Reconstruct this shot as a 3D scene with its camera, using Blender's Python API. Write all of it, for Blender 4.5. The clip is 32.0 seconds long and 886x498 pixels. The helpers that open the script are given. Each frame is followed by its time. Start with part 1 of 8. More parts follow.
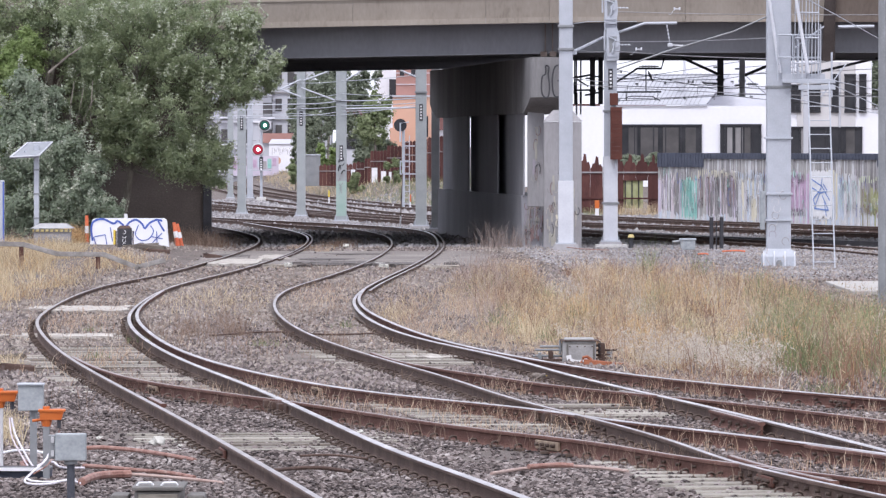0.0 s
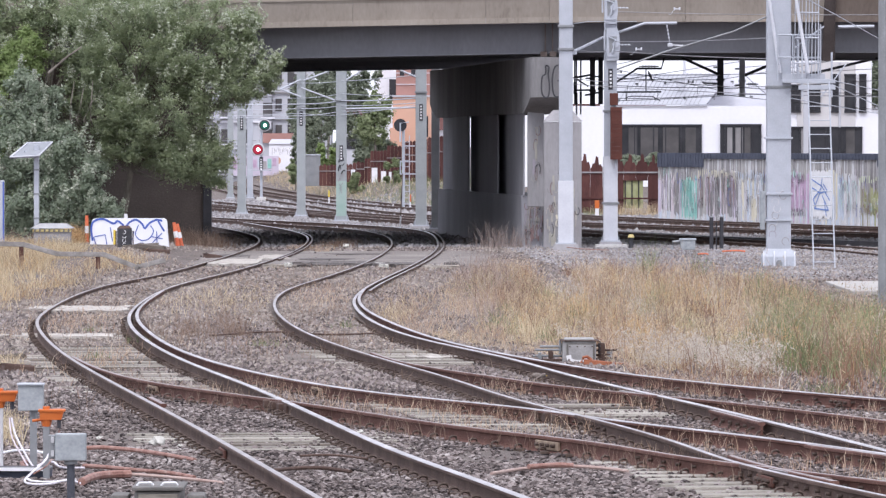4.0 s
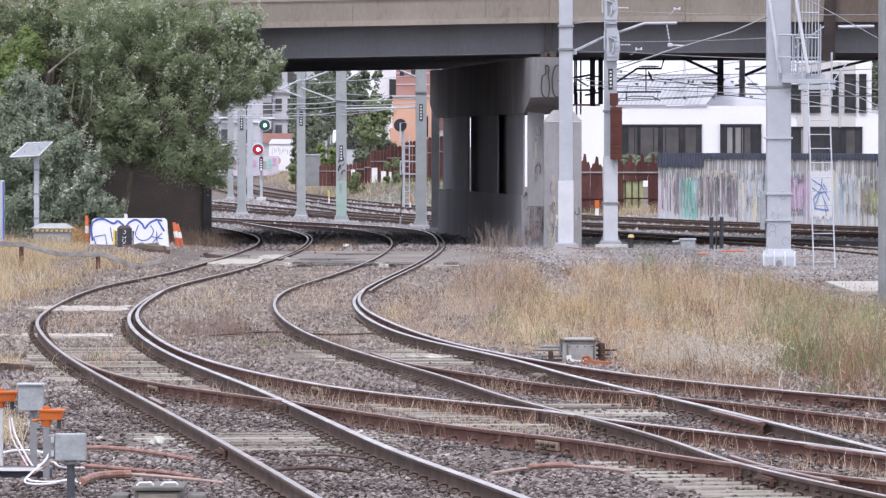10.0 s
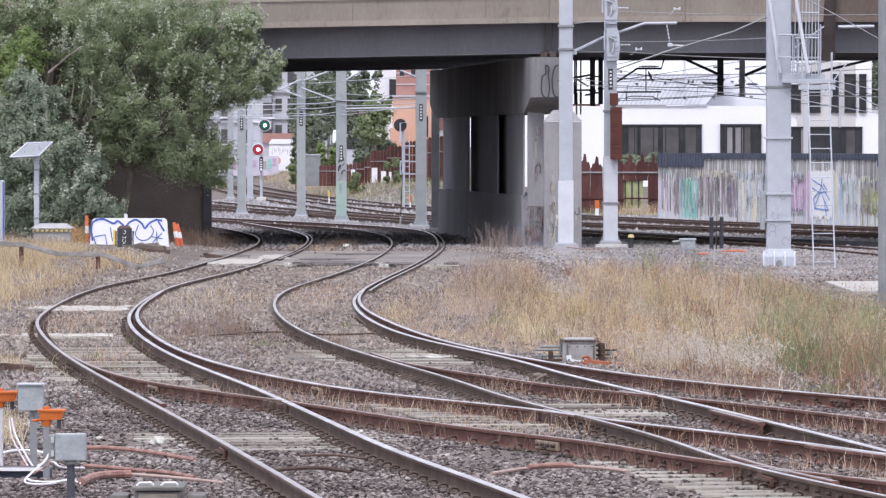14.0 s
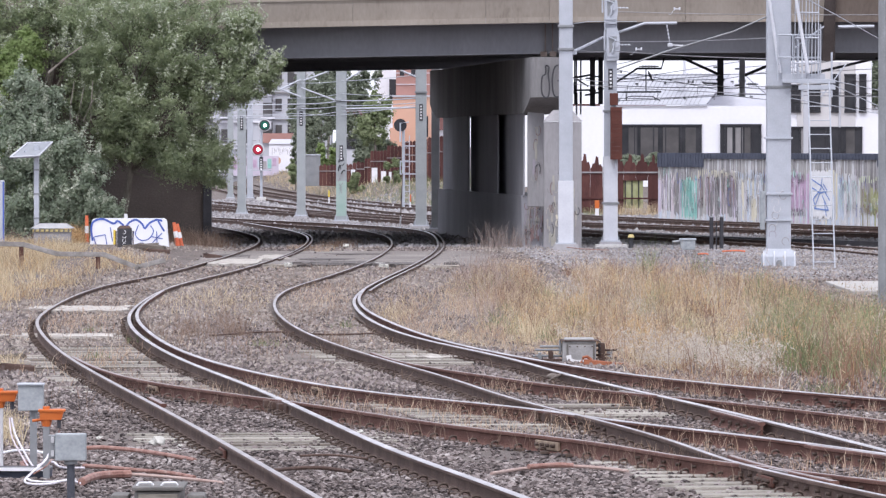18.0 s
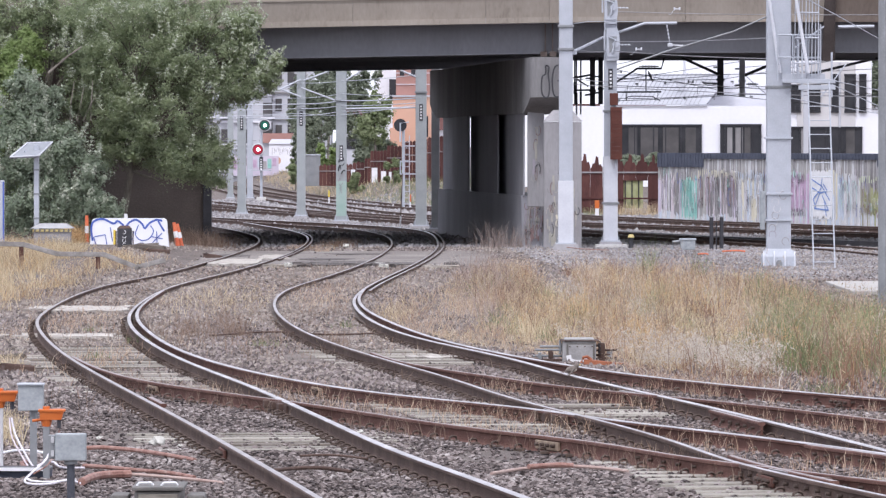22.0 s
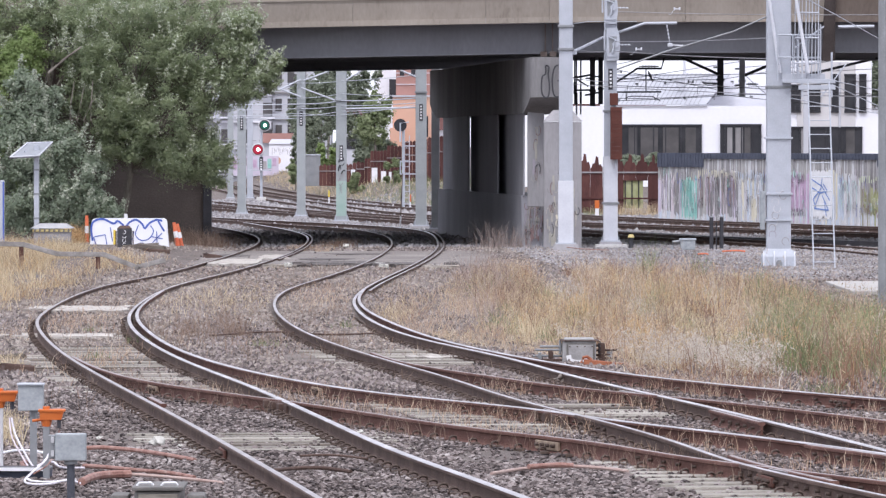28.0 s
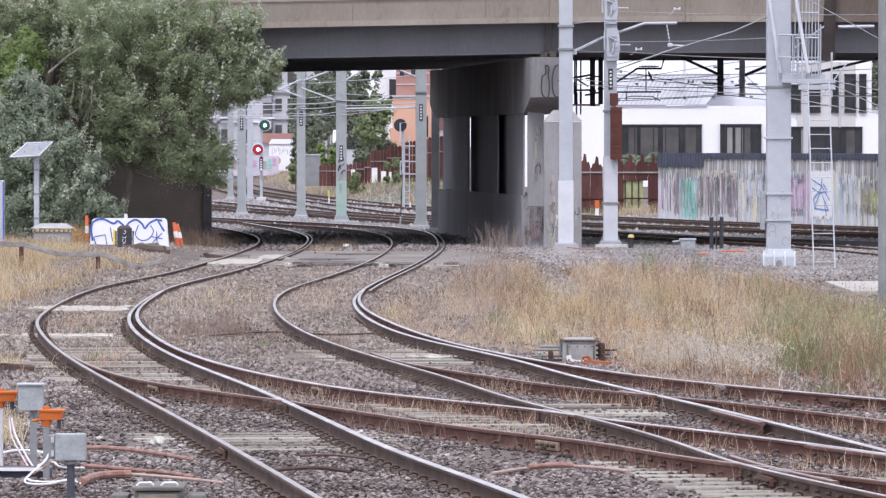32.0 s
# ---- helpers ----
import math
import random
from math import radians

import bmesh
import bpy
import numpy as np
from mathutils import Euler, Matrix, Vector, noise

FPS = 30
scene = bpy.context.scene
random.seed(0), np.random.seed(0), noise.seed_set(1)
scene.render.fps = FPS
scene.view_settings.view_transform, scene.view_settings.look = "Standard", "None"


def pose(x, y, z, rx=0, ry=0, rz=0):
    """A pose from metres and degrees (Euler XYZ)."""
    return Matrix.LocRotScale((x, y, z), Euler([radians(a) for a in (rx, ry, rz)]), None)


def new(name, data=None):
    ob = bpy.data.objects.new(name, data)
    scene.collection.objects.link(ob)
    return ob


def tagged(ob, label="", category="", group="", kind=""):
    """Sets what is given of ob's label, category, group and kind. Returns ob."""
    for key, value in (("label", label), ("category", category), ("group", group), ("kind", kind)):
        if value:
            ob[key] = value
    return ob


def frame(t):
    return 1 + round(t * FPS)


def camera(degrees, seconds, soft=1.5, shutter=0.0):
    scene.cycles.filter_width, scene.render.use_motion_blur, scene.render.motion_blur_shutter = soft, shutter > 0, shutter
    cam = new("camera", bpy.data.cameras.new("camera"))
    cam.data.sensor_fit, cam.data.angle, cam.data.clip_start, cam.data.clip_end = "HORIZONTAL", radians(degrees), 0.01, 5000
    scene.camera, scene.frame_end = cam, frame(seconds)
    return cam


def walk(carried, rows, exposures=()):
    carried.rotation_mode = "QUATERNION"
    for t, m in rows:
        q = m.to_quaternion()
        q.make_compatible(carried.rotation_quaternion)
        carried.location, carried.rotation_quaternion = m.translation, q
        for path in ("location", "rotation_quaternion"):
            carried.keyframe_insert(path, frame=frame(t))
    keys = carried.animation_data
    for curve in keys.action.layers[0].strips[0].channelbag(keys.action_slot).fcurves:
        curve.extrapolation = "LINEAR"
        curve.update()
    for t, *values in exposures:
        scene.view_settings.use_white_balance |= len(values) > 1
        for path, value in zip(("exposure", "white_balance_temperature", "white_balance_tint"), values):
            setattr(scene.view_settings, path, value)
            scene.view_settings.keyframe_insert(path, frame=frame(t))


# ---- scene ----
cam = camera(8.9, 32.0, soft=1.32)
EYE = pose(0, 0, 3.0, 90 - 1.058)
walk(cam, [(0, EYE), (32.0, EYE)], exposures=[(0, 1.0, 6070, 15), (32.0, 1.0, 6070, 15)])

# ---- daylight: bright overcast ----
world = bpy.data.worlds.new("overcast_sky")
scene.world = world
world.use_nodes = True
wt = world.node_tree
sky = wt.nodes.new("ShaderNodeTexSky")
sky.sky_type = 'NISHITA'
sky.sun_disc = False
sky.sun_elevation = radians(57)
sky.sun_rotation = radians(150)
sky.air_density, sky.dust_density, sky.ozone_density = 1.0, 6.0, 1.0
soft = wt.nodes.new("ShaderNodeMixRGB")          # cloud veil: pulls the blue towards an even pale grey
soft.inputs[0].default_value = 0.8
soft.inputs[2].default_value = (8.2, 8.3, 8.7, 1)
wt.links.new(sky.outputs[0], soft.inputs[1])
bg = wt.nodes["Background"]
wt.links.new(soft.outputs[0], bg.inputs[0])
bg.inputs[1].default_value = 0.096
sun_data = bpy.data.lights.new("sun", 'SUN')
sun_data.energy, sun_data.angle, sun_data.color = 0.95, radians(14), (1.0, 0.96, 0.9)
sun = new("sun", sun_data)
sun.rotation_euler = (radians(33), 0, radians(-24))

# ---- materials ----
MATS = {}


def mat(name, stops, scale=3.0, rough=0.85, metal=0.0, bump=0.0, fine=40.0, mix=0.35, island=0.0, random_hue=0.0, stretch=(1, 1, 1), glow=0.0, coat=0.0, thin=0.0):
    """Noise at two scales runs through colour stops; bump from the fine one."""
    m = bpy.data.materials.new(name)
    m.use_nodes = True
    t = m.node_tree
    b = t.nodes["Principled BSDF"]
    co = t.nodes.new("ShaderNodeTexCoord")
    mp = t.nodes.new("ShaderNodeMapping")
    mp.inputs["Scale"].default_value = stretch
    t.links.new(co.outputs["Object"], mp.inputs[0])
    n1 = t.nodes.new("ShaderNodeTexNoise")
    n1.inputs["Scale"].default_value, n1.inputs["Detail"].default_value = scale, 5
    n2 = t.nodes.new("ShaderNodeTexNoise")
    n2.inputs["Scale"].default_value, n2.inputs["Detail"].default_value = fine, 4
    for n in (n1, n2):
        t.links.new(mp.outputs[0], n.inputs["Vector"])
    mx = t.nodes.new("ShaderNodeMath")
    mx.operation = 'MULTIPLY_ADD'
    t.links.new(n2.outputs[0], mx.inputs[0])
    mx.inputs[1].default_value = mix
    sc = t.nodes.new("ShaderNodeMath")
    sc.operation = 'MULTIPLY_ADD'
    t.links.new(n1.outputs[0], sc.inputs[0])
    sc.inputs[1].default_value = 1 - mix
    sc.inputs[2].default_value = 0.0
    t.links.new(sc.outputs[0], mx.inputs[2])
    last = mx
    if island or random_hue:
        src = t.nodes.new("ShaderNodeNewGeometry") if island else t.nodes.new("ShaderNodeObjectInfo")
        k = island or random_hue
        ad = t.nodes.new("ShaderNodeMath")
        ad.operation = 'MULTIPLY_ADD'
        t.links.new(src.outputs["Random Per Island" if island else "Random"], ad.inputs[0])
        ad.inputs[1].default_value = k
        lo = t.nodes.new("ShaderNodeMath")
        lo.operation = 'SUBTRACT'
        t.links.new(mx.outputs[0], lo.inputs[0])
        lo.inputs[1].default_value = k / 2
        t.links.new(lo.outputs[0], ad.inputs[2])
        last = ad
    rp = t.nodes.new("ShaderNodeValToRGB")
    el = rp.color_ramp.elements
    while len(el) < len(stops):
        el.new(0.5)
    for e, (p, c) in zip(el, stops):
        e.position, e.color = p, (*c, 1)
    t.links.new(last.outputs[0], rp.inputs[0])
    t.links.new(rp.outputs[0], b.inputs["Base Color"])
    b.inputs["Roughness"].default_value, b.inputs["Metallic"].default_value = rough, metal
    b.inputs["Specular IOR Level"].default_value = 0.3
    if coat:
        b.inputs["Coat Weight"].default_value = coat
    if bump:
        bp = t.nodes.new("ShaderNodeBump")
        bp.inputs["Strength"].default_value, bp.inputs["Distance"].default_value = min(bump, 1.0), 0.02 * max(bump, 1)
        t.links.new(n2.outputs[0], bp.inputs["Height"])
        t.links.new(bp.outputs[0], b.inputs["Normal"])
    if glow:
        t.links.new(rp.outputs[0], b.inputs["Emission Color"])
        b.inputs["Emission Strength"].default_value = glow
    if thin:                                     # leaves and blades let light through
        tl = t.nodes.new("ShaderNodeBsdfTranslucent")
        t.links.new(rp.outputs[0], tl.inputs[0])
        ms = t.nodes.new("ShaderNodeMixShader")
        ms.inputs[0].default_value = thin
        t.links.new(b.outputs[0], ms.inputs[1])
        t.links.new(tl.outputs[0], ms.inputs[2])
        t.links.new(ms.outputs[0], t.nodes["Material Output"].inputs[0])
    MATS[name] = m
    return m


def two(a, b, lo=0.35, hi=0.65):
    return [(lo, a), (hi, b)]


mat("ballast_bed", [(0.3, (0.070, 0.057, 0.052)), (0.5, (0.140, 0.118, 0.107)), (0.7, (0.245, 0.207, 0.180))], 0.6, 0.95, bump=1.5, fine=22, mix=0.5)
mat("ballast_stone", [(0.18, (0.042, 0.034, 0.034)), (0.40, (0.112, 0.093, 0.089)), (0.58, (0.206, 0.172, 0.164)), (0.76, (0.305, 0.268, 0.258)), (0.9, (0.45, 0.415, 0.40))], 0.5, 0.9, bump=0.6, fine=60, mix=0.2, island=0.55)
mat("gravel_dusty", [(0.15, (0.110, 0.090, 0.080)), (0.42, (0.225, 0.192, 0.170)), (0.65, (0.315, 0.275, 0.245)), (0.9, (0.40, 0.358, 0.322))], 0.4, 0.95, bump=0.5, fine=60, mix=0.2, island=0.6)
mat("rail_rust", [(0.3, (0.055, 0.034, 0.028)), (0.5, (0.088, 0.057, 0.047)), (0.7, (0.145, 0.100, 0.082))], 2.5, 0.85, bump=0.4, fine=50)
mat("rail_red_rust", [(0.3, (0.074, 0.033, 0.027)), (0.5, (0.118, 0.057, 0.045)), (0.7, (0.186, 0.102, 0.082))], 2.5, 0.85, bump=0.4, fine=50)
mat("rail_polished", [(0.3, (0.18, 0.155, 0.15)), (0.5, (0.31, 0.285, 0.29)), (0.66, (0.49, 0.465, 0.48))], 0.9, 0.42, metal=0.6, fine=14, mix=0.3)
mat("rail_dull_top", [(0.3, (0.15, 0.112, 0.105)), (0.7, (0.31, 0.262, 0.255))], 1.6, 0.5, metal=0.3, fine=20)
mat("sleeper_concrete", [(0.3, (0.204, 0.187, 0.162)), (0.7, (0.357, 0.327, 0.289))], 3, 0.9, bump=0.4, fine=40, random_hue=0.25)
mat("sleeper_timber", [(0.3, (0.085, 0.069, 0.058)), (0.5, (0.150, 0.128, 0.110)), (0.7, (0.225, 0.198, 0.172))], 3, 0.9, bump=0.6, fine=30, random_hue=0.3, stretch=(0.5, 6, 6))
mat("clip_steel", two((0.060, 0.042, 0.035), (0.150, 0.115, 0.098)), 8, 0.75, metal=0.2, island=0.3)
mat("galvanised", [(0.3, (0.392, 0.416, 0.462)), (0.7, (0.510, 0.535, 0.593))], 2.2, 0.5, metal=0.25, bump=0.1, fine=25)
mat("galvanised_dark", [(0.3, (0.20, 0.21, 0.22)), (0.7, (0.32, 0.33, 0.345))], 2.2, 0.55, metal=0.3, fine=25)
mat("pole_white", [(0.3, (0.52, 0.535, 0.59)), (0.7, (0.66, 0.675, 0.72))], 2.0, 0.6, fine=25)
mat("concrete_fascia", [(0.25, (0.17, 0.145, 0.125)), (0.45, (0.29, 0.255, 0.22)), (0.75, (0.37, 0.33, 0.29))], 0.7, 0.9, bump=0.2, fine=12, stretch=(1, 1, 0.35))
mat("concrete_grey", [(0.25, (0.146, 0.140, 0.146)), (0.5, (0.246, 0.241, 0.245)), (0.75, (0.347, 0.338, 0.344))], 0.8, 0.9, bump=0.2, fine=12, stretch=(1, 1, 0.3))
mat("concrete_pale", [(0.25, (0.46, 0.45, 0.44)), (0.75, (0.64, 0.63, 0.62))], 0.9, 0.9, bump=0.15, fine=14, stretch=(1, 1, 0.3))
mat("girder_paint", [(0.3, (0.165, 0.165, 0.182)), (0.7, (0.237, 0.237, 0.259))], 0.6, 0.6, fine=10, stretch=(1, 1, 0.4))
mat("black_steel", two((0.030, 0.030, 0.036), (0.068, 0.068, 0.079)), 2, 0.5)
mat("brick_brown", [(0.2, (0.075, 0.062, 0.056)), (0.5, (0.135, 0.112, 0.102)), (0.8, (0.225, 0.190, 0.172))], 0.7, 0.95, bump=0.6, fine=18)
mat("white_wall", [(0.3, (0.757, 0.761, 0.812)), (0.7, (0.834, 0.839, 0.883))], 0.3, 0.8, fine=5)
mat("roof_sheet", [(0.3, (0.36, 0.365, 0.40)), (0.7, (0.45, 0.455, 0.49))], 0.5, 0.5, metal=0.2)
mat("window_glass", two((0.022, 0.023, 0.027), (0.055, 0.055, 0.062)), 0.5, 0.12)
mat("blind_grey", two((0.22, 0.215, 0.22), (0.30, 0.29, 0.295)), 2, 0.8)
mat("blind_dim", two((0.060, 0.057, 0.060), (0.105, 0.10, 0.10)), 1.2, 0.8)
mat("stucco_grey", two((0.53, 0.52, 0.525), (0.60, 0.585, 0.59)), 0.8, 0.9)
mat("frame_dark", two((0.02, 0.02, 0.025), (0.04, 0.04, 0.048)), 1, 0.5)
mat("fence_sheet", [(0.28, (0.20, 0.195, 0.19)), (0.42, (0.40, 0.39, 0.40)), (0.55, (0.50, 0.48, 0.49)), (0.65, (0.37, 0.36, 0.33)), (0.8, (0.54, 0.53, 0.52))], 1.6, 0.8, fine=8, stretch=(1, 1, 0.2), bump=0.2)
mat("sheet_grey", two((0.30, 0.295, 0.29), (0.44, 0.43, 0.42)), 2.5, 0.8, stretch=(1, 1, .2))
mat("sheet_lilac", two((0.473, 0.429, 0.517), (0.616, 0.561, 0.660)), 2, 0.8, stretch=(1, 1, .2))
mat("sheet_olive", two((0.27, 0.26, 0.19), (0.38, 0.37, 0.28)), 2, 0.8, stretch=(1, 1, .2))
mat("fence_navy", two((0.05, 0.058, 0.085), (0.085, 0.095, 0.13)), 1.5, 0.7)
mat("fence_red", [(0.3, (0.045, 0.017, 0.016)), (0.5, (0.075, 0.029, 0.027)), (0.7, (0.115, 0.050, 0.043))], 1.6, 0.85, random_hue=0.3, stretch=(1, 1, 0.3), bump=0.3, fine=20)
mat("orange_wall", [(0.3, (0.56, 0.33, 0.24)), (0.7, (0.64, 0.40, 0.30))], 0.4, 0.9)
mat("brick_far", [(0.3, (0.33, 0.175, 0.15)), (0.7, (0.43, 0.25, 0.22))], 0.5, 0.9)
mat("apartment_grey", [(0.3, (0.414, 0.423, 0.459)), (0.7, (0.552, 0.561, 0.603))], 0.2, 0.9)
mat("bark", [(0.3, (0.11, 0.095, 0.08)), (0.7, (0.27, 0.245, 0.21))], 5, 0.95, bump=0.8, fine=25, stretch=(1, 1, 0.3))
mat("leaf_green", [(0.20, (0.220, 0.268, 0.180)), (0.38, (0.282, 0.334, 0.214)), (0.5, (0.344, 0.396, 0.240)), (0.62, (0.405, 0.46, 0.305)), (0.76, (0.48, 0.535, 0.40)), (0.92, (0.59, 0.63, 0.54))], 1.7, 0.7, island=0.09, mix=0.1, thin=0.6)
mat("leaf_silver", [(0.15, (0.240, 0.290, 0.205)), (0.5, (0.365, 0.425, 0.325)), (0.8, (0.49, 0.545, 0.455)), (0.97, (0.66, 0.69, 0.62))], 1.7, 0.65, island=0.16, mix=0.1, thin=0.56)
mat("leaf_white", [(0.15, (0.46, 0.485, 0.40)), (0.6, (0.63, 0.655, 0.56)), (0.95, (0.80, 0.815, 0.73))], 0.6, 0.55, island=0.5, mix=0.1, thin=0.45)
mat("leaf_lime", [(0.12, (0.23, 0.30, 0.125)), (0.6, (0.365, 0.455, 0.205)), (0.95, (0.50, 0.575, 0.32))], 1.2, 0.6, island=0.16, mix=0.1, thin=0.6)
mat("leaf_far", [(0.12, (0.13, 0.155, 0.125)), (0.55, (0.24, 0.275, 0.20)), (0.95, (0.40, 0.43, 0.32))], 0.5, 0.7, island=0.4, mix=0.1, thin=0.5)
mat("grass_pink", [(0.10, (0.288, 0.159, 0.116)), (0.4, (0.480, 0.343, 0.244)), (0.7, (0.624, 0.490, 0.361)), (0.95, (0.744, 0.649, 0.512))], 0.6, 0.85, island=0.6, mix=0.05, thin=0.45)
mat("grass_white", [(0.10, (0.36, 0.30, 0.245)), (0.5, (0.56, 0.50, 0.43)), (0.95, (0.76, 0.71, 0.64))], 0.6, 0.85, island=0.6, mix=0.05, thin=0.45)
mat("grass_dry", [(0.10, (0.225, 0.158, 0.098)), (0.4, (0.500, 0.395, 0.250)), (0.7, (0.690, 0.575, 0.385)), (0.95, (0.82, 0.735, 0.56))], 0.45, 0.8, island=0.6, mix=0.05, thin=0.45)
mat("teal_deep", two((0.10, 0.27, 0.245), (0.17, 0.37, 0.33)), 4, 0.8)
mat("teal_pale", two((0.40, 0.56, 0.54), (0.55, 0.68, 0.66)), 4, 0.8)
mat("lime_pale", two((0.50, 0.56, 0.38), (0.66, 0.70, 0.55)), 4, 0.8)
mat("bracket_brown", two((0.032, 0.025, 0.024), (0.062, 0.050, 0.047)), 2, 0.9, bump=0.2, fine=20)
mat("pad_concrete", [(0.25, (0.30, 0.285, 0.265)), (0.5, (0.38, 0.365, 0.345)), (0.75, (0.46, 0.445, 0.425))], 1.1, 0.95, bump=0.3, fine=16)
mat("pier_concrete", [(0.25, (0.27, 0.27, 0.295)), (0.5, (0.34, 0.34, 0.37)), (0.75, (0.41, 0.41, 0.44))], 0.9, 0.85, bump=0.15, fine=12, stretch=(1, 1, 0.3))
mat("galvanised_old", [(0.3, (0.30, 0.325, 0.335)), (0.7, (0.40, 0.425, 0.44))], 2.2, 0.55, metal=0.2, bump=0.1, fine=25)
mat("rust_brown", [(0.25, (0.10, 0.078, 0.068)), (0.5, (0.17, 0.135, 0.118)), (0.8, (0.27, 0.235, 0.21))], 6.0, 0.9, bump=0.2, fine=40)
mat("grass_orange", [(0.10, (0.27, 0.155, 0.075)), (0.4, (0.52, 0.335, 0.165)), (0.7, (0.70, 0.495, 0.265)), (0.95, (0.82, 0.66, 0.42))], 0.45, 0.8, island=0.6, mix=0.05, thin=0.45)
mat("rail_weathered", [(0.25, (0.12, 0.105, 0.095)), (0.5, (0.24, 0.225, 0.215)), (0.75, (0.42, 0.40, 0.39))], 5.0, 0.85, bump=0.2, fine=30)
mat("grass_green", [(0.1, (0.08, 0.105, 0.05)), (0.5, (0.185, 0.22, 0.105)), (0.9, (0.345, 0.36, 0.20))], 0.5, 0.8, island=0.6, mix=0.1, thin=0.45)
mat("box_grey", [(0.3, (0.215, 0.24, 0.255)), (0.48, (0.31, 0.335, 0.355)), (0.62, (0.37, 0.395, 0.415)), (0.75, (0.46, 0.485, 0.50))], 9, 0.5, metal=0.1, fine=45, mix=0.4)
mat("orange_plastic", [(0.3, (0.496, 0.115, 0.024)), (0.7, (0.592, 0.166, 0.040))], 6, 0.5, fine=30)
mat("white_plastic", [(0.3, (0.66, 0.66, 0.68)), (0.7, (0.82, 0.82, 0.84))], 5, 0.5, fine=30)
mat("terracotta_pipe", [(0.3, (0.135, 0.070, 0.058)), (0.45, (0.27, 0.145, 0.118)), (0.6, (0.34, 0.215, 0.185)), (0.72, (0.40, 0.33, 0.30))], 9, 0.8, fine=45, mix=0.4, bump=0.2)
mat("blue_paint", two((0.05, 0.09, 0.34), (0.10, 0.16, 0.50)), 5, 0.6)
mat("dark_paint", two((0.03, 0.03, 0.035), (0.07, 0.07, 0.08)), 5, 0.6)
mat("yellow_paint", two((0.62, 0.45, 0.05), (0.75, 0.58, 0.10)), 5, 0.6)
mat("teal_paint", two((0.22, 0.46, 0.42), (0.38, 0.60, 0.55)), 2, 0.7)
mat("pink_paint", two((0.405, 0.285, 0.414), (0.558, 0.418, 0.540)), 2, 0.7)
mat("weight_red", [(0.3, (0.075, 0.026, 0.020)), (0.7, (0.128, 0.047, 0.035))], 3, 0.8, fine=20)
mat("asphalt", [(0.3, (0.125, 0.110, 0.102)), (0.5, (0.200, 0.180, 0.168)), (0.7, (0.285, 0.262, 0.242))], 0.5, 0.95, bump=0.6, fine=9, mix=0.45)
mat("white_stone", two((0.40, 0.392, 0.36), (0.55, 0.54, 0.50)), 4, 0.8)
mat("solar_panel", two((0.238, 0.252, 0.280), (0.308, 0.322, 0.350)), 2, 0.3)
mat("lamp_green", two((0.10, 1.0, 0.55), (0.2, 1.0, 0.7)), 2, 0.4, glow=4.0)
mat("lamp_red", two((1.0, 0.05, 0.06), (1.0, 0.10, 0.10)), 2, 0.4, glow=4.0)
mat("lamp_core", two((0.9, 1.0, 0.95), (1, 1, 1)), 2, 0.4, glow=6.0)
mat("lamp_green_dim", two((0.012, 0.085, 0.06), (0.02, 0.12, 0.085)), 2, 0.3, glow=0.12)
mat("lamp_red_dim", two((0.30, 0.015, 0.035), (0.38, 0.025, 0.05)), 2, 0.3, glow=0.08)
mat("moss_paint", two((0.27, 0.29, 0.13), (0.42, 0.43, 0.26)), 3, 0.8)
mat("pale_pink", two((0.528, 0.468, 0.504), (0.672, 0.600, 0.636)), 3, 0.8, stretch=(1, 1, .2))
mat("pale_blue", two((0.439, 0.488, 0.573), (0.586, 0.634, 0.708)), 3, 0.8, stretch=(1, 1, .2))
mat("pale_grey", two((0.44, 0.44, 0.46), (0.66, 0.66, 0.68)), 3, 0.8, stretch=(1, 1, .2))
mat("pale_cream", two((0.552, 0.516, 0.408), (0.696, 0.660, 0.552)), 3, 0.8, stretch=(1, 1, .2))
mat("slab_white", [(0.3, (0.20, 0.18, 0.158)), (0.5, (0.40, 0.37, 0.335)), (0.7, (0.58, 0.545, 0.50))], 2, 0.9, bump=0.6, fine=20)
mat("terracotta_bright", two((0.234, 0.077, 0.041), (0.378, 0.144, 0.077)), 5, 0.7)
mat("orange_red", two((0.56, 0.115, 0.055), (0.68, 0.19, 0.09)), 5, 0.6)
mat("bird_brown", two((0.11, 0.09, 0.08), (0.22, 0.19, 0.17)), 30, 0.9, fine=120)
mat("bird_pale", two((0.34, 0.30, 0.26), (0.46, 0.42, 0.37)), 30, 0.9, fine=120)
mat("rail_bright", [(0.28, (0.22, 0.192, 0.19)), (0.48, (0.39, 0.36, 0.365)), (0.64, (0.59, 0.555, 0.565))], 0.9, 0.36, metal=0.75, fine=14, mix=0.3)
mat("stalk_red", [(0.1, (0.125, 0.080, 0.062)), (0.5, (0.25, 0.175, 0.135)), (0.9, (0.40, 0.32, 0.25))], 0.6, 0.85, island=0.6, mix=0.05, thin=0.3)
mat("leaf_light", [(0.12, (0.15, 0.19, 0.09)), (0.55, (0.27, 0.32, 0.17)), (0.95, (0.42, 0.46, 0.29))], 0.4, 0.7, island=0.6, mix=0.1, thin=0.45)
mat("stalk_ash", [(0.1, (0.24, 0.18, 0.16)), (0.5, (0.40, 0.325, 0.295)), (0.9, (0.58, 0.51, 0.47))], 0.6, 0.85, island=0.6, mix=0.05, thin=0.4)
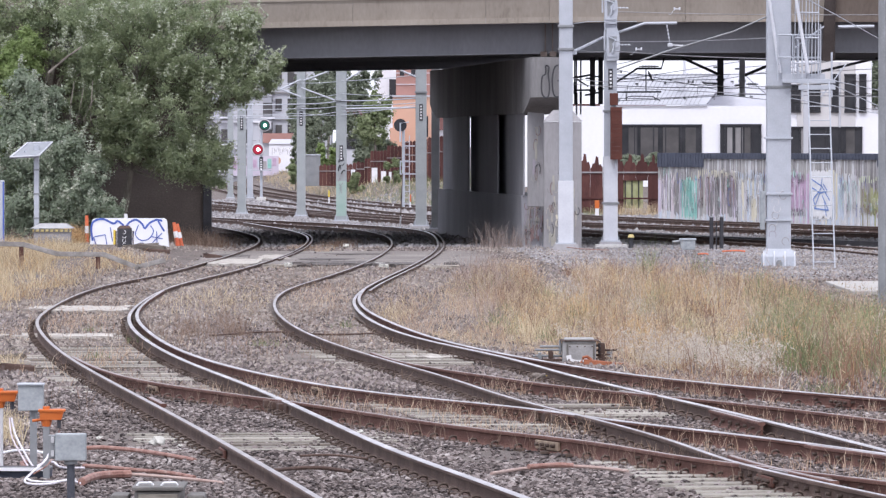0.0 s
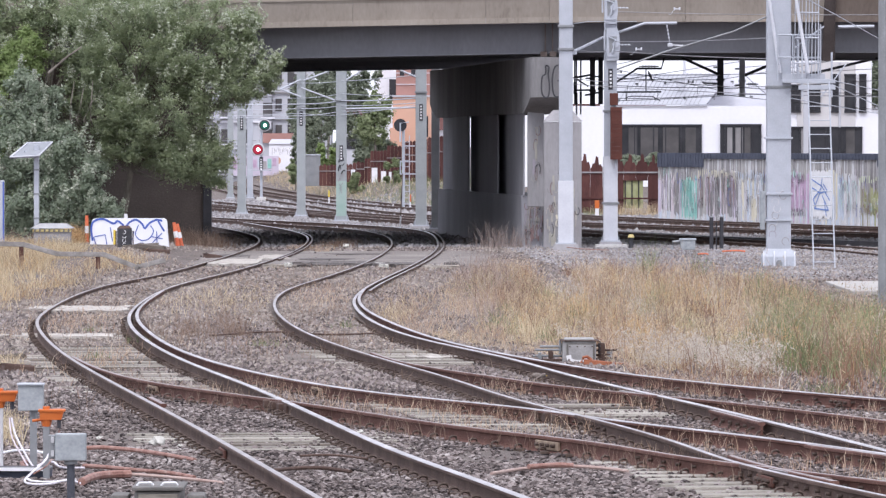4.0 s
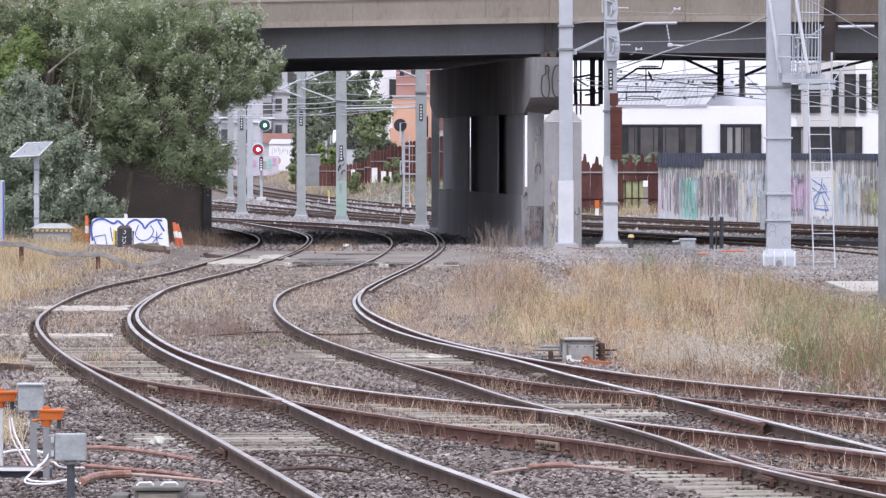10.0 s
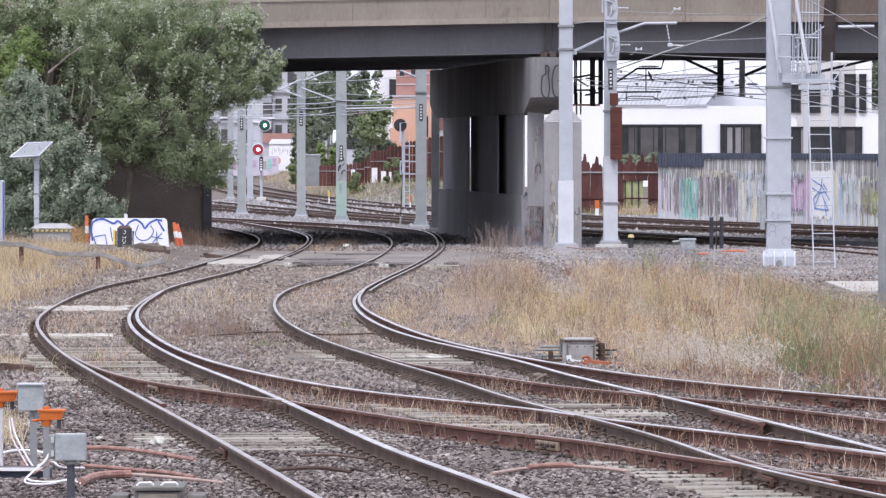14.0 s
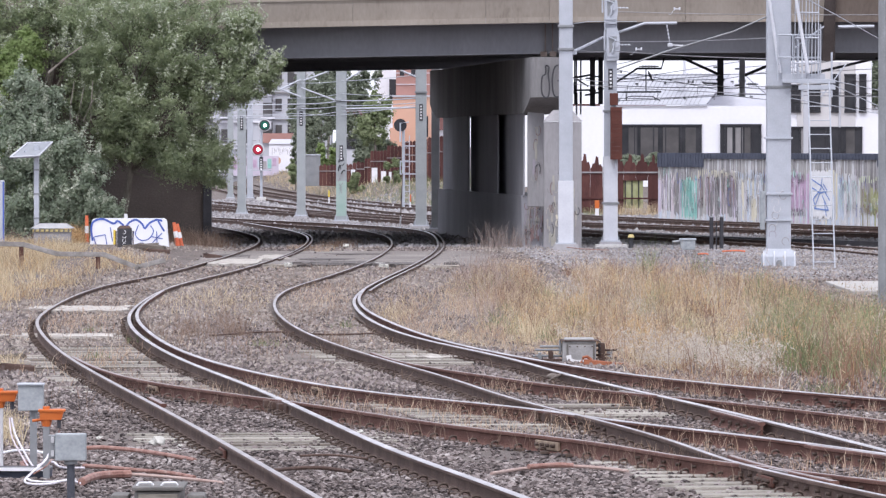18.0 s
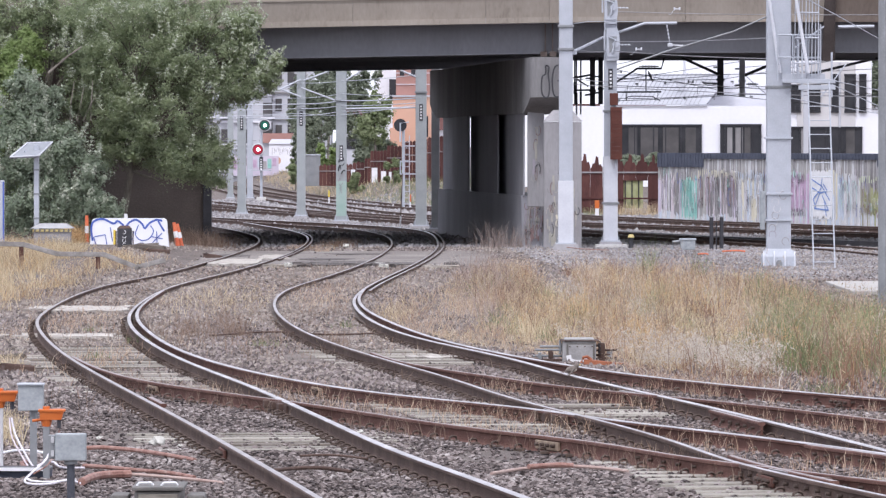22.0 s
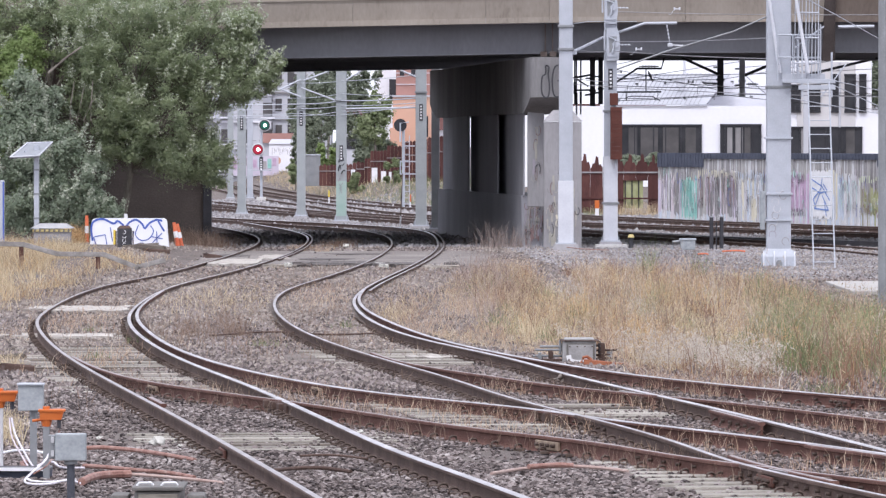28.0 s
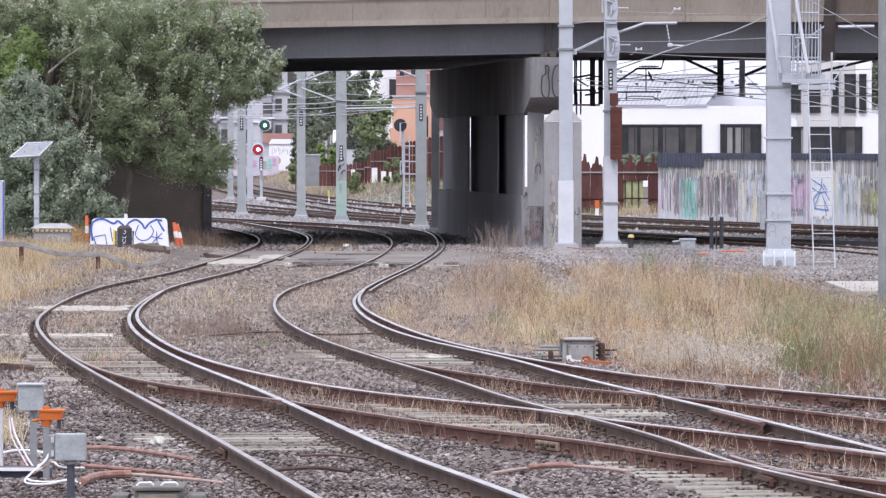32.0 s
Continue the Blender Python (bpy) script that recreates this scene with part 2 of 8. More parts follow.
mat("stalk_rust", [(0.1, (0.136, 0.067, 0.044)), (0.5, (0.264, 0.149, 0.100)), (0.9, (0.384, 0.267, 0.192))], 0.6, 0.85, island=0.6, mix=0.05, thin=0.3)
mat("concrete_mid", [(0.25, (0.225, 0.219, 0.228)), (0.5, (0.306, 0.299, 0.310)), (0.75, (0.387, 0.378, 0.390))], 1.3, 0.9, bump=0.2, fine=14, stretch=(1, 1, 0.3))
mat("streak_dark", two((0.189, 0.182, 0.189), (0.365, 0.351, 0.358)), 2, 0.8, stretch=(1, 1, .2))
mat("rail_worn", two((0.22, 0.195, 0.19), (0.40, 0.37, 0.37)), 3, 0.42, metal=0.6, fine=30)
mat("mast_green", two((0.30, 0.42, 0.38), (0.40, 0.50, 0.46)), 2, 0.7)
mat("scrawl_grey", two((0.27, 0.255, 0.265), (0.36, 0.345, 0.355)), 3, 0.85)
mat("scrawl_maroon", two((0.20, 0.135, 0.135), (0.29, 0.20, 0.20)), 3, 0.85)
mat("scrawl_cream", two((0.34, 0.325, 0.285), (0.43, 0.415, 0.375)), 3, 0.85)
mat("scrawl_lilac", two((0.31, 0.285, 0.33), (0.40, 0.37, 0.42)), 3, 0.85)
mat("pipe_faded", two((0.34, 0.235, 0.205), (0.46, 0.36, 0.325)), 4, 0.75)
mat("ballast_pale", [(0.2, (0.15, 0.143, 0.150)), (0.45, (0.245, 0.235, 0.242)), (0.65, (0.33, 0.318, 0.325)), (0.9, (0.45, 0.435, 0.44))], 0.4, 0.95, bump=0.5, fine=60, mix=0.2, island=0.5)
mat("sleeper_pale", [(0.3, (0.165, 0.150, 0.126)), (0.5, (0.285, 0.265, 0.231)), (0.7, (0.385, 0.362, 0.320))], 3, 0.9, bump=0.5, fine=30, random_hue=0.3, stretch=(0.5, 5, 5))
# darker copy of the fascia concrete, with shade put into the colour
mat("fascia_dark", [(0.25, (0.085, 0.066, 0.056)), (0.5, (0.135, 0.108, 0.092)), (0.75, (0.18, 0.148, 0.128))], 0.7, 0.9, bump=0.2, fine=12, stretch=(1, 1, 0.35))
mat("machine_pale", [(0.3, (0.24, 0.235, 0.235)), (0.6, (0.34, 0.335, 0.335)), (0.8, (0.46, 0.455, 0.455))], 5, 0.6, metal=0.15, bump=0.2, fine=40)
mat("cable_lilac", two((0.58, 0.55, 0.62), (0.78, 0.76, 0.80)), 9, 0.5)
mat("post_dark", two((0.055, 0.058, 0.075), (0.10, 0.105, 0.125)), 4, 0.55, metal=0.2)
mat("weed_fresh", [(0.1, (0.17, 0.19, 0.09)), (0.5, (0.31, 0.345, 0.18)), (0.9, (0.48, 0.49, 0.30))], 0.5, 0.8, island=0.5, mix=0.1, thin=0.5)
mat("lid_grey", two((0.30, 0.30, 0.31), (0.40, 0.40, 0.41)), 3, 0.8, bump=0.2)
mat("yellow_faded", two((0.42, 0.34, 0.14), (0.55, 0.46, 0.22)), 5, 0.7)
mat("joint_tan", two((0.20, 0.15, 0.11), (0.34, 0.265, 0.20)), 8, 0.85, bump=0.3)
mat("tar_dark", two((0.075, 0.066, 0.064), (0.15, 0.135, 0.13)), 1.2, 0.9, bump=0.4)
mat("blue_light", two((0.12, 0.20, 0.50), (0.20, 0.32, 0.62)), 5, 0.6)
mat("machine_grey", [(0.3, (0.10, 0.095, 0.09)), (0.6, (0.17, 0.16, 0.15)), (0.8, (0.24, 0.225, 0.205))], 6, 0.7, metal=0.15, bump=0.3, fine=40)
mat("wire", two((0.22, 0.22, 0.235), (0.32, 0.32, 0.335)), 3, 0.5, metal=0.4)

# ---- building blocks ----


def mesh_of(name, bm, material):
    me = bpy.data.meshes.new(name)
    bm.to_mesh(me)
    bm.free()
    for m in (material if isinstance(material, (list, tuple)) else [material]):
        me.materials.append(MATS[m])
    return me


def raw(name, verts, faces, material, idx=None, smooth=False):
    me = bpy.data.meshes.new(name)
    me.from_pydata([tuple(v) for v in verts], [], faces)
    for m in (material if isinstance(material, (list, tuple)) else [material]):
        me.materials.append(MATS[m])
    if idx is not None:
        me.polygons.foreach_set("material_index", idx)
    if smooth:
        me.polygons.foreach_set("use_smooth", [True] * len(me.polygons))
    me.update()
    return me


def thing(name, at, label, category, group="", kind="", rz=0.0):
    ob = new(name)
    ob.matrix_basis = pose(*at, 0, 0, rz)
    ob.empty_display_size = 0.2
    return tagged(ob, label, category, group, kind)


def part(name, bm, material, parent, label="", at=(0, 0, 0)):
    ob = new(name, mesh_of(name, bm, material) if isinstance(bm, bmesh.types.BMesh) else bm)
    ob.parent = parent
    ob.location = at
    return tagged(ob, label) if label else ob


def solo(name, bm, material, label, category, group="", kind="", at=(0, 0, 0)):
    ob = new(name, mesh_of(name, bm, material) if isinstance(bm, bmesh.types.BMesh) else bm)
    ob.location = at
    return tagged(ob, label, category, group, kind)


def box(c, s, bm=None, rz=0.0, rx=0.0, ry=0.0, bevel=0.0):
    """A box of size s with its centre at c, edges eased by bevel."""
    out = bm or bmesh.new()
    b = bmesh.new()
    bmesh.ops.create_cube(b, size=1.0, matrix=pose(*c, rx, ry, rz) @ Matrix.Diagonal((*s, 1)))
    if bevel:
        bmesh.ops.bevel(b, geom=b.edges[:], offset=bevel, segments=2, affect='EDGES', profile=0.6)
    me = bpy.data.meshes.new("tmp")
    b.to_mesh(me)
    b.free()
    out.from_mesh(me)
    bpy.data.meshes.remove(me)
    return out


def tube(points, radius, bm=None, sides=8, taper=None, closed_ends=True):
    """A round bar through points; taper: end radius."""
    out = bm or bmesh.new()
    pts = [Vector(p) for p in points]
    rings = []
    n = len(pts)
    for i, p in enumerate(pts):
        d = (pts[min(i + 1, n - 1)] - pts[max(i - 1, 0)]).normalized()
        u = d.orthogonal().normalized() if abs(d.z) > 0.9 else d.cross(Vector((0, 0, 1))).normalized()
        v = d.cross(u)
        r = radius if taper is None else radius + (taper - radius) * i / max(n - 1, 1)
        rings.append([out.verts.new(p + (u * math.cos(a) + v * math.sin(a)) * r) for a in [2 * math.pi * k / sides for k in range(sides)]])
    for a, b in zip(rings, rings[1:]):
        for k in range(sides):
            out.faces.new((a[k], a[(k + 1) % sides], b[(k + 1) % sides], b[k]))
    if closed_ends:
        out.faces.new(rings[0][::-1])
        out.faces.new(rings[-1])
    return out


def prism(outline, y0, y1, bm=None):
    """Extrude an outline of (x, z) from y0 to y1."""
    out = bm or bmesh.new()
    a = [out.verts.new((x, y0, z)) for x, z in outline]
    b = [out.verts.new((x, y1, z)) for x, z in outline]
    n = len(a)
    out.faces.new(a)
    out.faces.new(b[::-1])
    for k in range(n):
        out.faces.new((a[k], b[k], b[(k + 1) % n], a[(k + 1) % n]))
    bmesh.ops.recalc_face_normals(out, faces=out.faces[:])
    return out


def hexa(bottom, top, bm=None):
    """A solid between four bottom and four top corners."""
    out = bm or bmesh.new()
    a = [out.verts.new(p) for p in bottom]
    b = [out.verts.new(p) for p in top]
    fs = [out.faces.new(a[::-1]), out.faces.new(b)]
    for k in range(4):
        fs.append(out.faces.new((a[k], a[(k + 1) % 4], b[(k + 1) % 4], b[k])))
    bmesh.ops.recalc_face_normals(out, faces=fs)
    return out


def ribbon(points, width, bm=None, depth=0.004):
    """A painted stroke in the x-z plane, facing -y, standing depth proud; longer ones are rounded."""
    out = bm or bmesh.new()
    p = [Vector((x, 0, z)) for x, z in points]
    if 4 <= len(p) <= 16:
        q = [p[0] * 2 - p[1]] + p + [p[-1] * 2 - p[-2]]
        p = [.5 * (2 * q[i] + (q[i + 1] - q[i - 1]) * t + (2 * q[i - 1] - 5 * q[i] + 4 * q[i + 1] - q[i + 2]) * t * t + (3 * q[i] - q[i - 1] - 3 * q[i + 1] + q[i + 2]) * t ** 3) for i in range(1, len(q) - 2) for t in (0, .33, .67)] + [p[-1]]
    n = len(p)
    L, R = [], []
    for i in range(n):
        d = (p[min(i + 1, n - 1)] - p[max(i - 1, 0)])
        d = d.normalized() if d.length else Vector((1, 0, 0))
        s = Vector((-d.z, 0, d.x)) * width / 2
        L.append(out.verts.new(p[i] + s + Vector((0, -depth, 0))))
        R.append(out.verts.new(p[i] - s + Vector((0, -depth, 0))))
    for i in range(n - 1):
        out.faces.new((L[i], R[i], R[i + 1], L[i + 1]))
    return out


def spline(xs, ys):
    """Natural cubic through (xs, ys), running on straight past both ends."""
    xs, ys = np.array(xs, float), np.array(ys, float)
    n, h = len(xs), np.diff(xs)
    A, b = np.eye(n), np.zeros(n)
    for i in range(1, n - 1):
        A[i, i - 1:i + 2] = h[i - 1], 2 * (h[i - 1] + h[i]), h[i]
        b[i] = 6 * ((ys[i + 1] - ys[i]) / h[i] - (ys[i] - ys[i - 1]) / h[i - 1])
    m = np.linalg.solve(A, b)

    def inside(q):
        i = np.clip(np.searchsorted(xs, q) - 1, 0, n - 2)
        d, hh = q - xs[i], h[i]
        return ys[i] + d * ((ys[i + 1] - ys[i]) / hh - hh * (2 * m[i] + m[i + 1]) / 6) + d * d * m[i] / 2 + d ** 3 * (m[i + 1] - m[i]) / (6 * hh)

    def value(q):
        q = np.asarray(q, float)
        c = np.clip(q, xs[0], xs[-1])
        lo, hi = (inside(xs[0] + 0.3) - inside(xs[0])) / 0.3, (inside(xs[-1]) - inside(xs[-1] - 0.3)) / 0.3
        return inside(c) + np.where(q < xs[0], (q - xs[0]) * lo, 0) + np.where(q > xs[-1], (q - xs[-1]) * hi, 0)
    return value


# ---- plan: levels and tracks ----
RAIL_LEVEL = spline([20, 30, 45, 64, 90, 107, 130, 155, 180, 220, 500], [.40, .36, .29, .12, -.12, -.21, -.17, -.06, 0, 0, 0])


def rail_z(y):
    return RAIL_LEVEL(np.clip(y, 20, 500))


def bank(x, y):
    """How far the ground stands above the foot of the yard's rails."""
    x, y = np.asarray(x, float), np.asarray(y, float)
    left = np.clip((-x - 6.3 - np.clip(150 - y, 0, 60) * 0.04) / 2.5, 0, 1) * 0.22 * np.clip((y - 130) / 20, 0, 1) * np.clip((182 - y) / 6, 0, 1)
    far_bank = np.clip((y - 298) / 40, 0, 1) * np.clip((x + 4.2 + (y - 312) * 0.092) / 3.0, 0, 1) * 0.88
    silted = np.clip((y - 98) / 14, 0, 1) * np.clip((176 - y) / 8, 0, 1) * 0.085
    return left + far_bank + silted


def ground_z(x, y):
    return rail_z(y) - 0.165 + bank(x, y)


def make_ground():
    """One sheet: fine in the yard, coarse out to the horizon."""
    ys = np.concatenate([[-3000, -600, -100, -20], np.arange(0, 36, 6), np.arange(36, 130, 0.5), np.arange(130, 260, 1.0), np.arange(260, 460, 5.0), [480, 520, 600, 800, 1300, 4000]])
    xs = np.concatenate([[-4000, -900, -200, -70], np.arange(-40, -16, 2.0), np.arange(-16, 18, 0.4), np.arange(18, 42, 2.0), [70, 200, 900, 4000]])
    gx, gy = np.meshgrid(xs, ys)
    gz = ground_z(gx, gy)
    near = (gy > 36) & (gy < 260) & (np.abs(gx) < 16)
    rng = np.random.RandomState(3)
    gz = gz + np.where(near, rng.uniform(-0.012, 0.012, gz.shape), 0)
    v = np.stack([gx, gy, gz], -1).reshape(-1, 3)
    nx, ny = len(xs), len(ys)
    faces = [(j * nx + i, j * nx + i + 1, (j + 1) * nx + i + 1, (j + 1) * nx + i) for j in range(ny - 1) for i in range(nx - 1)]
    solo("ground", raw("ground", v, faces, "ballast_bed"), None, "grey crushed-stone ballast ground of the rail yard", "ground", kind="structure")


PROFILE = [(-.07, 0), (.07, 0), (.07, .012), (.016, .03), (.011, .05), (.011, .118), (.036, .13), (.036, .152), (.028, .16), (-.028, .16), (-.036, .152), (-.036, .13), (-.011, .118), (-.011, .05), (-.016, .03), (-.07, .012)]
SHINY = {8}


def rail_mesh(name, xf, y0, y1, mats, step=0.8, side=0.0, drop=0.0, zf=None):
    """A flat-bottom rail swept along x = xf(y); side shifts it sideways."""
    ys = np.arange(y0, y1 + step, step)
    ys[-1] = y1
    slope = (xf(ys + 0.3) - xf(ys - 0.3)) / 0.6
    nrm = np.stack([np.ones_like(ys), -slope], -1) / np.sqrt(1 + slope ** 2)[:, None]
    zs = (rail_z(ys) if zf is None else zf(ys)) - 0.16 - drop
    v, k = [], len(PROFILE)
    for (a, h) in PROFILE:
        v.append(np.stack([xf(ys) + nrm[:, 0] * (a + side), ys + nrm[:, 1] * (a + side), zs + h], -1))
    v = np.stack(v, 1).reshape(-1, 3)
    faces, idx = [], []
    for i in range(len(ys) - 1):
        for j in range(k):
            j2 = (j + 1) % k
            faces.append((i * k + j, i * k + j2, (i + 1) * k + j2, (i + 1) * k + j))
            idx.append(1 if j in SHINY or (j == 9 and mats[1] == "rail_bright") else 0)
    faces += [tuple(range(k))[::-1], tuple((len(ys) - 1) * k + q for q in range(k))]
    idx += [0, 0]
    return raw(name, v, faces, mats, idx)


RAILS = []      # (xf, y0, y1) of every rail, for keeping stones and plants off the heads
CLIPS = []


def rail(parent, pts, y0, y1, shine="rail_polished", red=False, check=None, clips=True, label=""):
    xf = spline([p[0] for p in pts], [p[1] for p in pts])
    mats = ["rail_red_rust" if red else "rail_rust", shine or "rail_dull_top"]
    ob = part("rail", rail_mesh("rail", xf, y0, y1, mats), None, parent, label or ("worn steel rail with a bright running surface" if shine else "rusty steel rail with a dull brown head"))
    RAILS.append((xf, y0, y1))
    if clips:
        CLIPS.append((ob, xf, y0, min(y1, 120)))
    for lo, hi, side in check or ():
        part("check_rail", rail_mesh("check_rail", xf, lo, hi, ["rail_rust", "rail_polished"] if lo > 100 else ["rail_red_rust", "rail_dull_top"], side=side * (1 if lo > 100 else 1.15)), None, parent, "check rail beside the running rail")
    return xf


def make_tracks():
    t1 = thing("railway_track", (0, 0, 0), "curved broad-gauge track leading straight on through a turnout", "railway track", "yard tracks")
    a1l = rail(t1, [(43.7, -.984), (49, -1.598), (58.8, -2.732), (70.4, -4.098), (80.8, -5.286), (95.7, -6.764), (104.1, -7.408), (112.9, -7.718), (122.2, -7.764), (129.3, -7.489), (136, -6.907), (145.3, -6.339), (159.5, -5.766), (173.6, -5.641), (188.1, -6.331), (201, -7.684), (208.5, -8.6)], 38, 214, shine="rail_worn", check=[(62.8, 65.0, .1)])
    a1r = rail(t1, [(43.7, .602), (45.9, .301), (48.7, -.092), (52.4, -.563), (57, -1.058), (63.1, -1.699), (68.9, -2.333), (78.6, -3.486), (89.9, -4.648), (103.3, -5.695), (109, -5.971), (119.3, -6.152), (127.9, -5.995), (137.5, -5.331), (148, -4.701), (159.3, -4.278), (174.8, -4.177), (190.1, -4.715), (201, -5.685), (210, -6.7)], 38, 218, shine="rail_bright", check=[(152, 196, 0.13)])
    t2 = thing("railway_track", (0, 0, 0), "rusty diverging track curving away from the turnout", "railway track", "yard tracks")
    rail(t2, [(50.6, 3.933), (54.6, 2.855), (58.7, 1.622), (61.5, .924), (64, .079), (66.3, -.673), (70.3, -1.658), (76, -2.711), (82.5, -3.619), (95.9, -4.955), (108.8, -5.84), (117, -6.06), (125, -6.09)], 44, 124, shine="rail_bright", red=True, check=[(45, 52.4, -.1)])
    rail(t2, [(45.8, 3.562), (47.7, 2.893), (50.1, 2.103), (53.2, 1.327), (55, .707), (58.4, -.334), (62.3, -1.346), (65.5, -2.264), (68.1, -3.006), (70.9, -3.708), (75.5, -4.524), (81.7, -5.317)], 40, 81.7, shine=False, red=True)
    t3 = thing("railway_track", (0, 0, 0), "curved broad-gauge track beside the grass", "railway track", "yard tracks")
    b1l = rail(t3, [(43.7, 3.403), (46, 2.977), (48.9, 2.531), (52.5, 2.204), (56.9, 1.743), (60.7, 1.265), (65, .746), (70.5, .222), (77.3, -.493), (85.2, -1.35), (94.3, -2.207), (105.5, -2.994), (116.3, -3.436), (125.5, -3.37), (133.8, -2.857), (143.3, -2.267), (158.4, -1.677), (177.4, -1.622), (192.1, -2.345), (202.3, -3.659), (212.9, -6.0), (225.6, -8.82)], 39, 232, check=[(45.8, 50.2, .13)])
    b1r = rail(t3, [(51.3, 3.991), (55.4, 3.573), (59.2, 3.177), (62.9, 2.794), (66.3, 2.398), (70.6, 1.921), (74.3, 1.547), (79.7, 1.065), (85.6, .381), (91.7, -.356), (98.9, -1.004), (108.5, -1.571), (117.3, -1.825), (126.6, -1.69), (136.8, -1.232), (147.1, -.734), (165, -.184), (184.2, -.266), (199.6, -1.03), (209.9, -2.79), (222.3, -6.27), (234.3, -9.63)], 44, 240, shine="rail_bright", check=[(124, 198, 0.17), (57.6, 61.0, -.1)])
    t4 = thing("railway_track", (0, 0, 0), "diverging track running along the grass edge", "railway track", "yard tracks")
    rail(t4, [(64.4, 5.009), (66.5, 4.327), (69.3, 3.495), (73, 2.568), (76.3, 1.938), (80.2, 1.312), (84.1, .767), (89.3, .145), (96.7, -.526), (105, -1.141), (113, -1.60), (119, -1.75), (127, -1.70)], 58, 125, shine="rail_bright", red=True)
    rail(t4, [(58.1, 4.518), (61.4, 3.706), (64.1, 2.94), (67.9, 1.719), (70.2, 1.138), (72.6, .649), (75.2, .105), (78.8, -.518), (83.8, -1.048)], 52, 83.8, shine=False, red=True)
    mains = [
        ([(155, 13.3), (161, 12.5), (190, 6), (220.6, -.3), (254, -7.2), (275, -11.4), (320, -20)], 130, 330, "electrified main track on a ballast bed"),
        ([(222, -.6), (240, -3.75), (256, -6.3), (275, -9.1), (300, -12.9), (330, -18)], 224, 332, "main track diverging towards the far sidings"),
        ([(180, 19), (190, 14.8), (214, 5.9), (236, -.33), (272, -5), (311.6, -8.8), (392.6, -15)], 170, 440, "electrified main track curving away"),
        ([(190, 22), (203, 16.1), (236, 6.4), (268, -.3), (312, -5.8), (362, -10.4), (490, -19)], 180, 500, "far electrified main track on a curve"),
    ]
    for pts, y0, y1, lab in mains:
        t = thing("railway_track", (0, 0, 0), lab, "railway track", "main tracks")
        xf = spline([p[0] for p in pts], [p[1] for p in pts])
        if y0 == 130:
            sm = mesh_of("sleeper", box((0, 0, 0), (2.6, .25, .14), bevel=.02), "sleeper_concrete")
            for k in range(70):
                y = 146 + .65 * k
                ob = new("sleeper", sm)
                ob.parent = t
                ob.matrix_basis = pose(float(xf(y)), y, float(rail_z(y)) - .2, 0, 0, -math.degrees(math.atan(float(xf(y + .5) - xf(y - .5)))))
        for s in (-.83, .83):
            part("rail", rail_mesh("rail", xf, y0, y1, ["rail_rust", "rail_dull_top"], 3.0, side=s), None, t)
    return a1l, a1r, b1l, b1r


# ---- bridge ----
def px_line(y):
    """Long axis of the pier: its left face."""
    return 2.43 - 0.0974 * (y - 174)


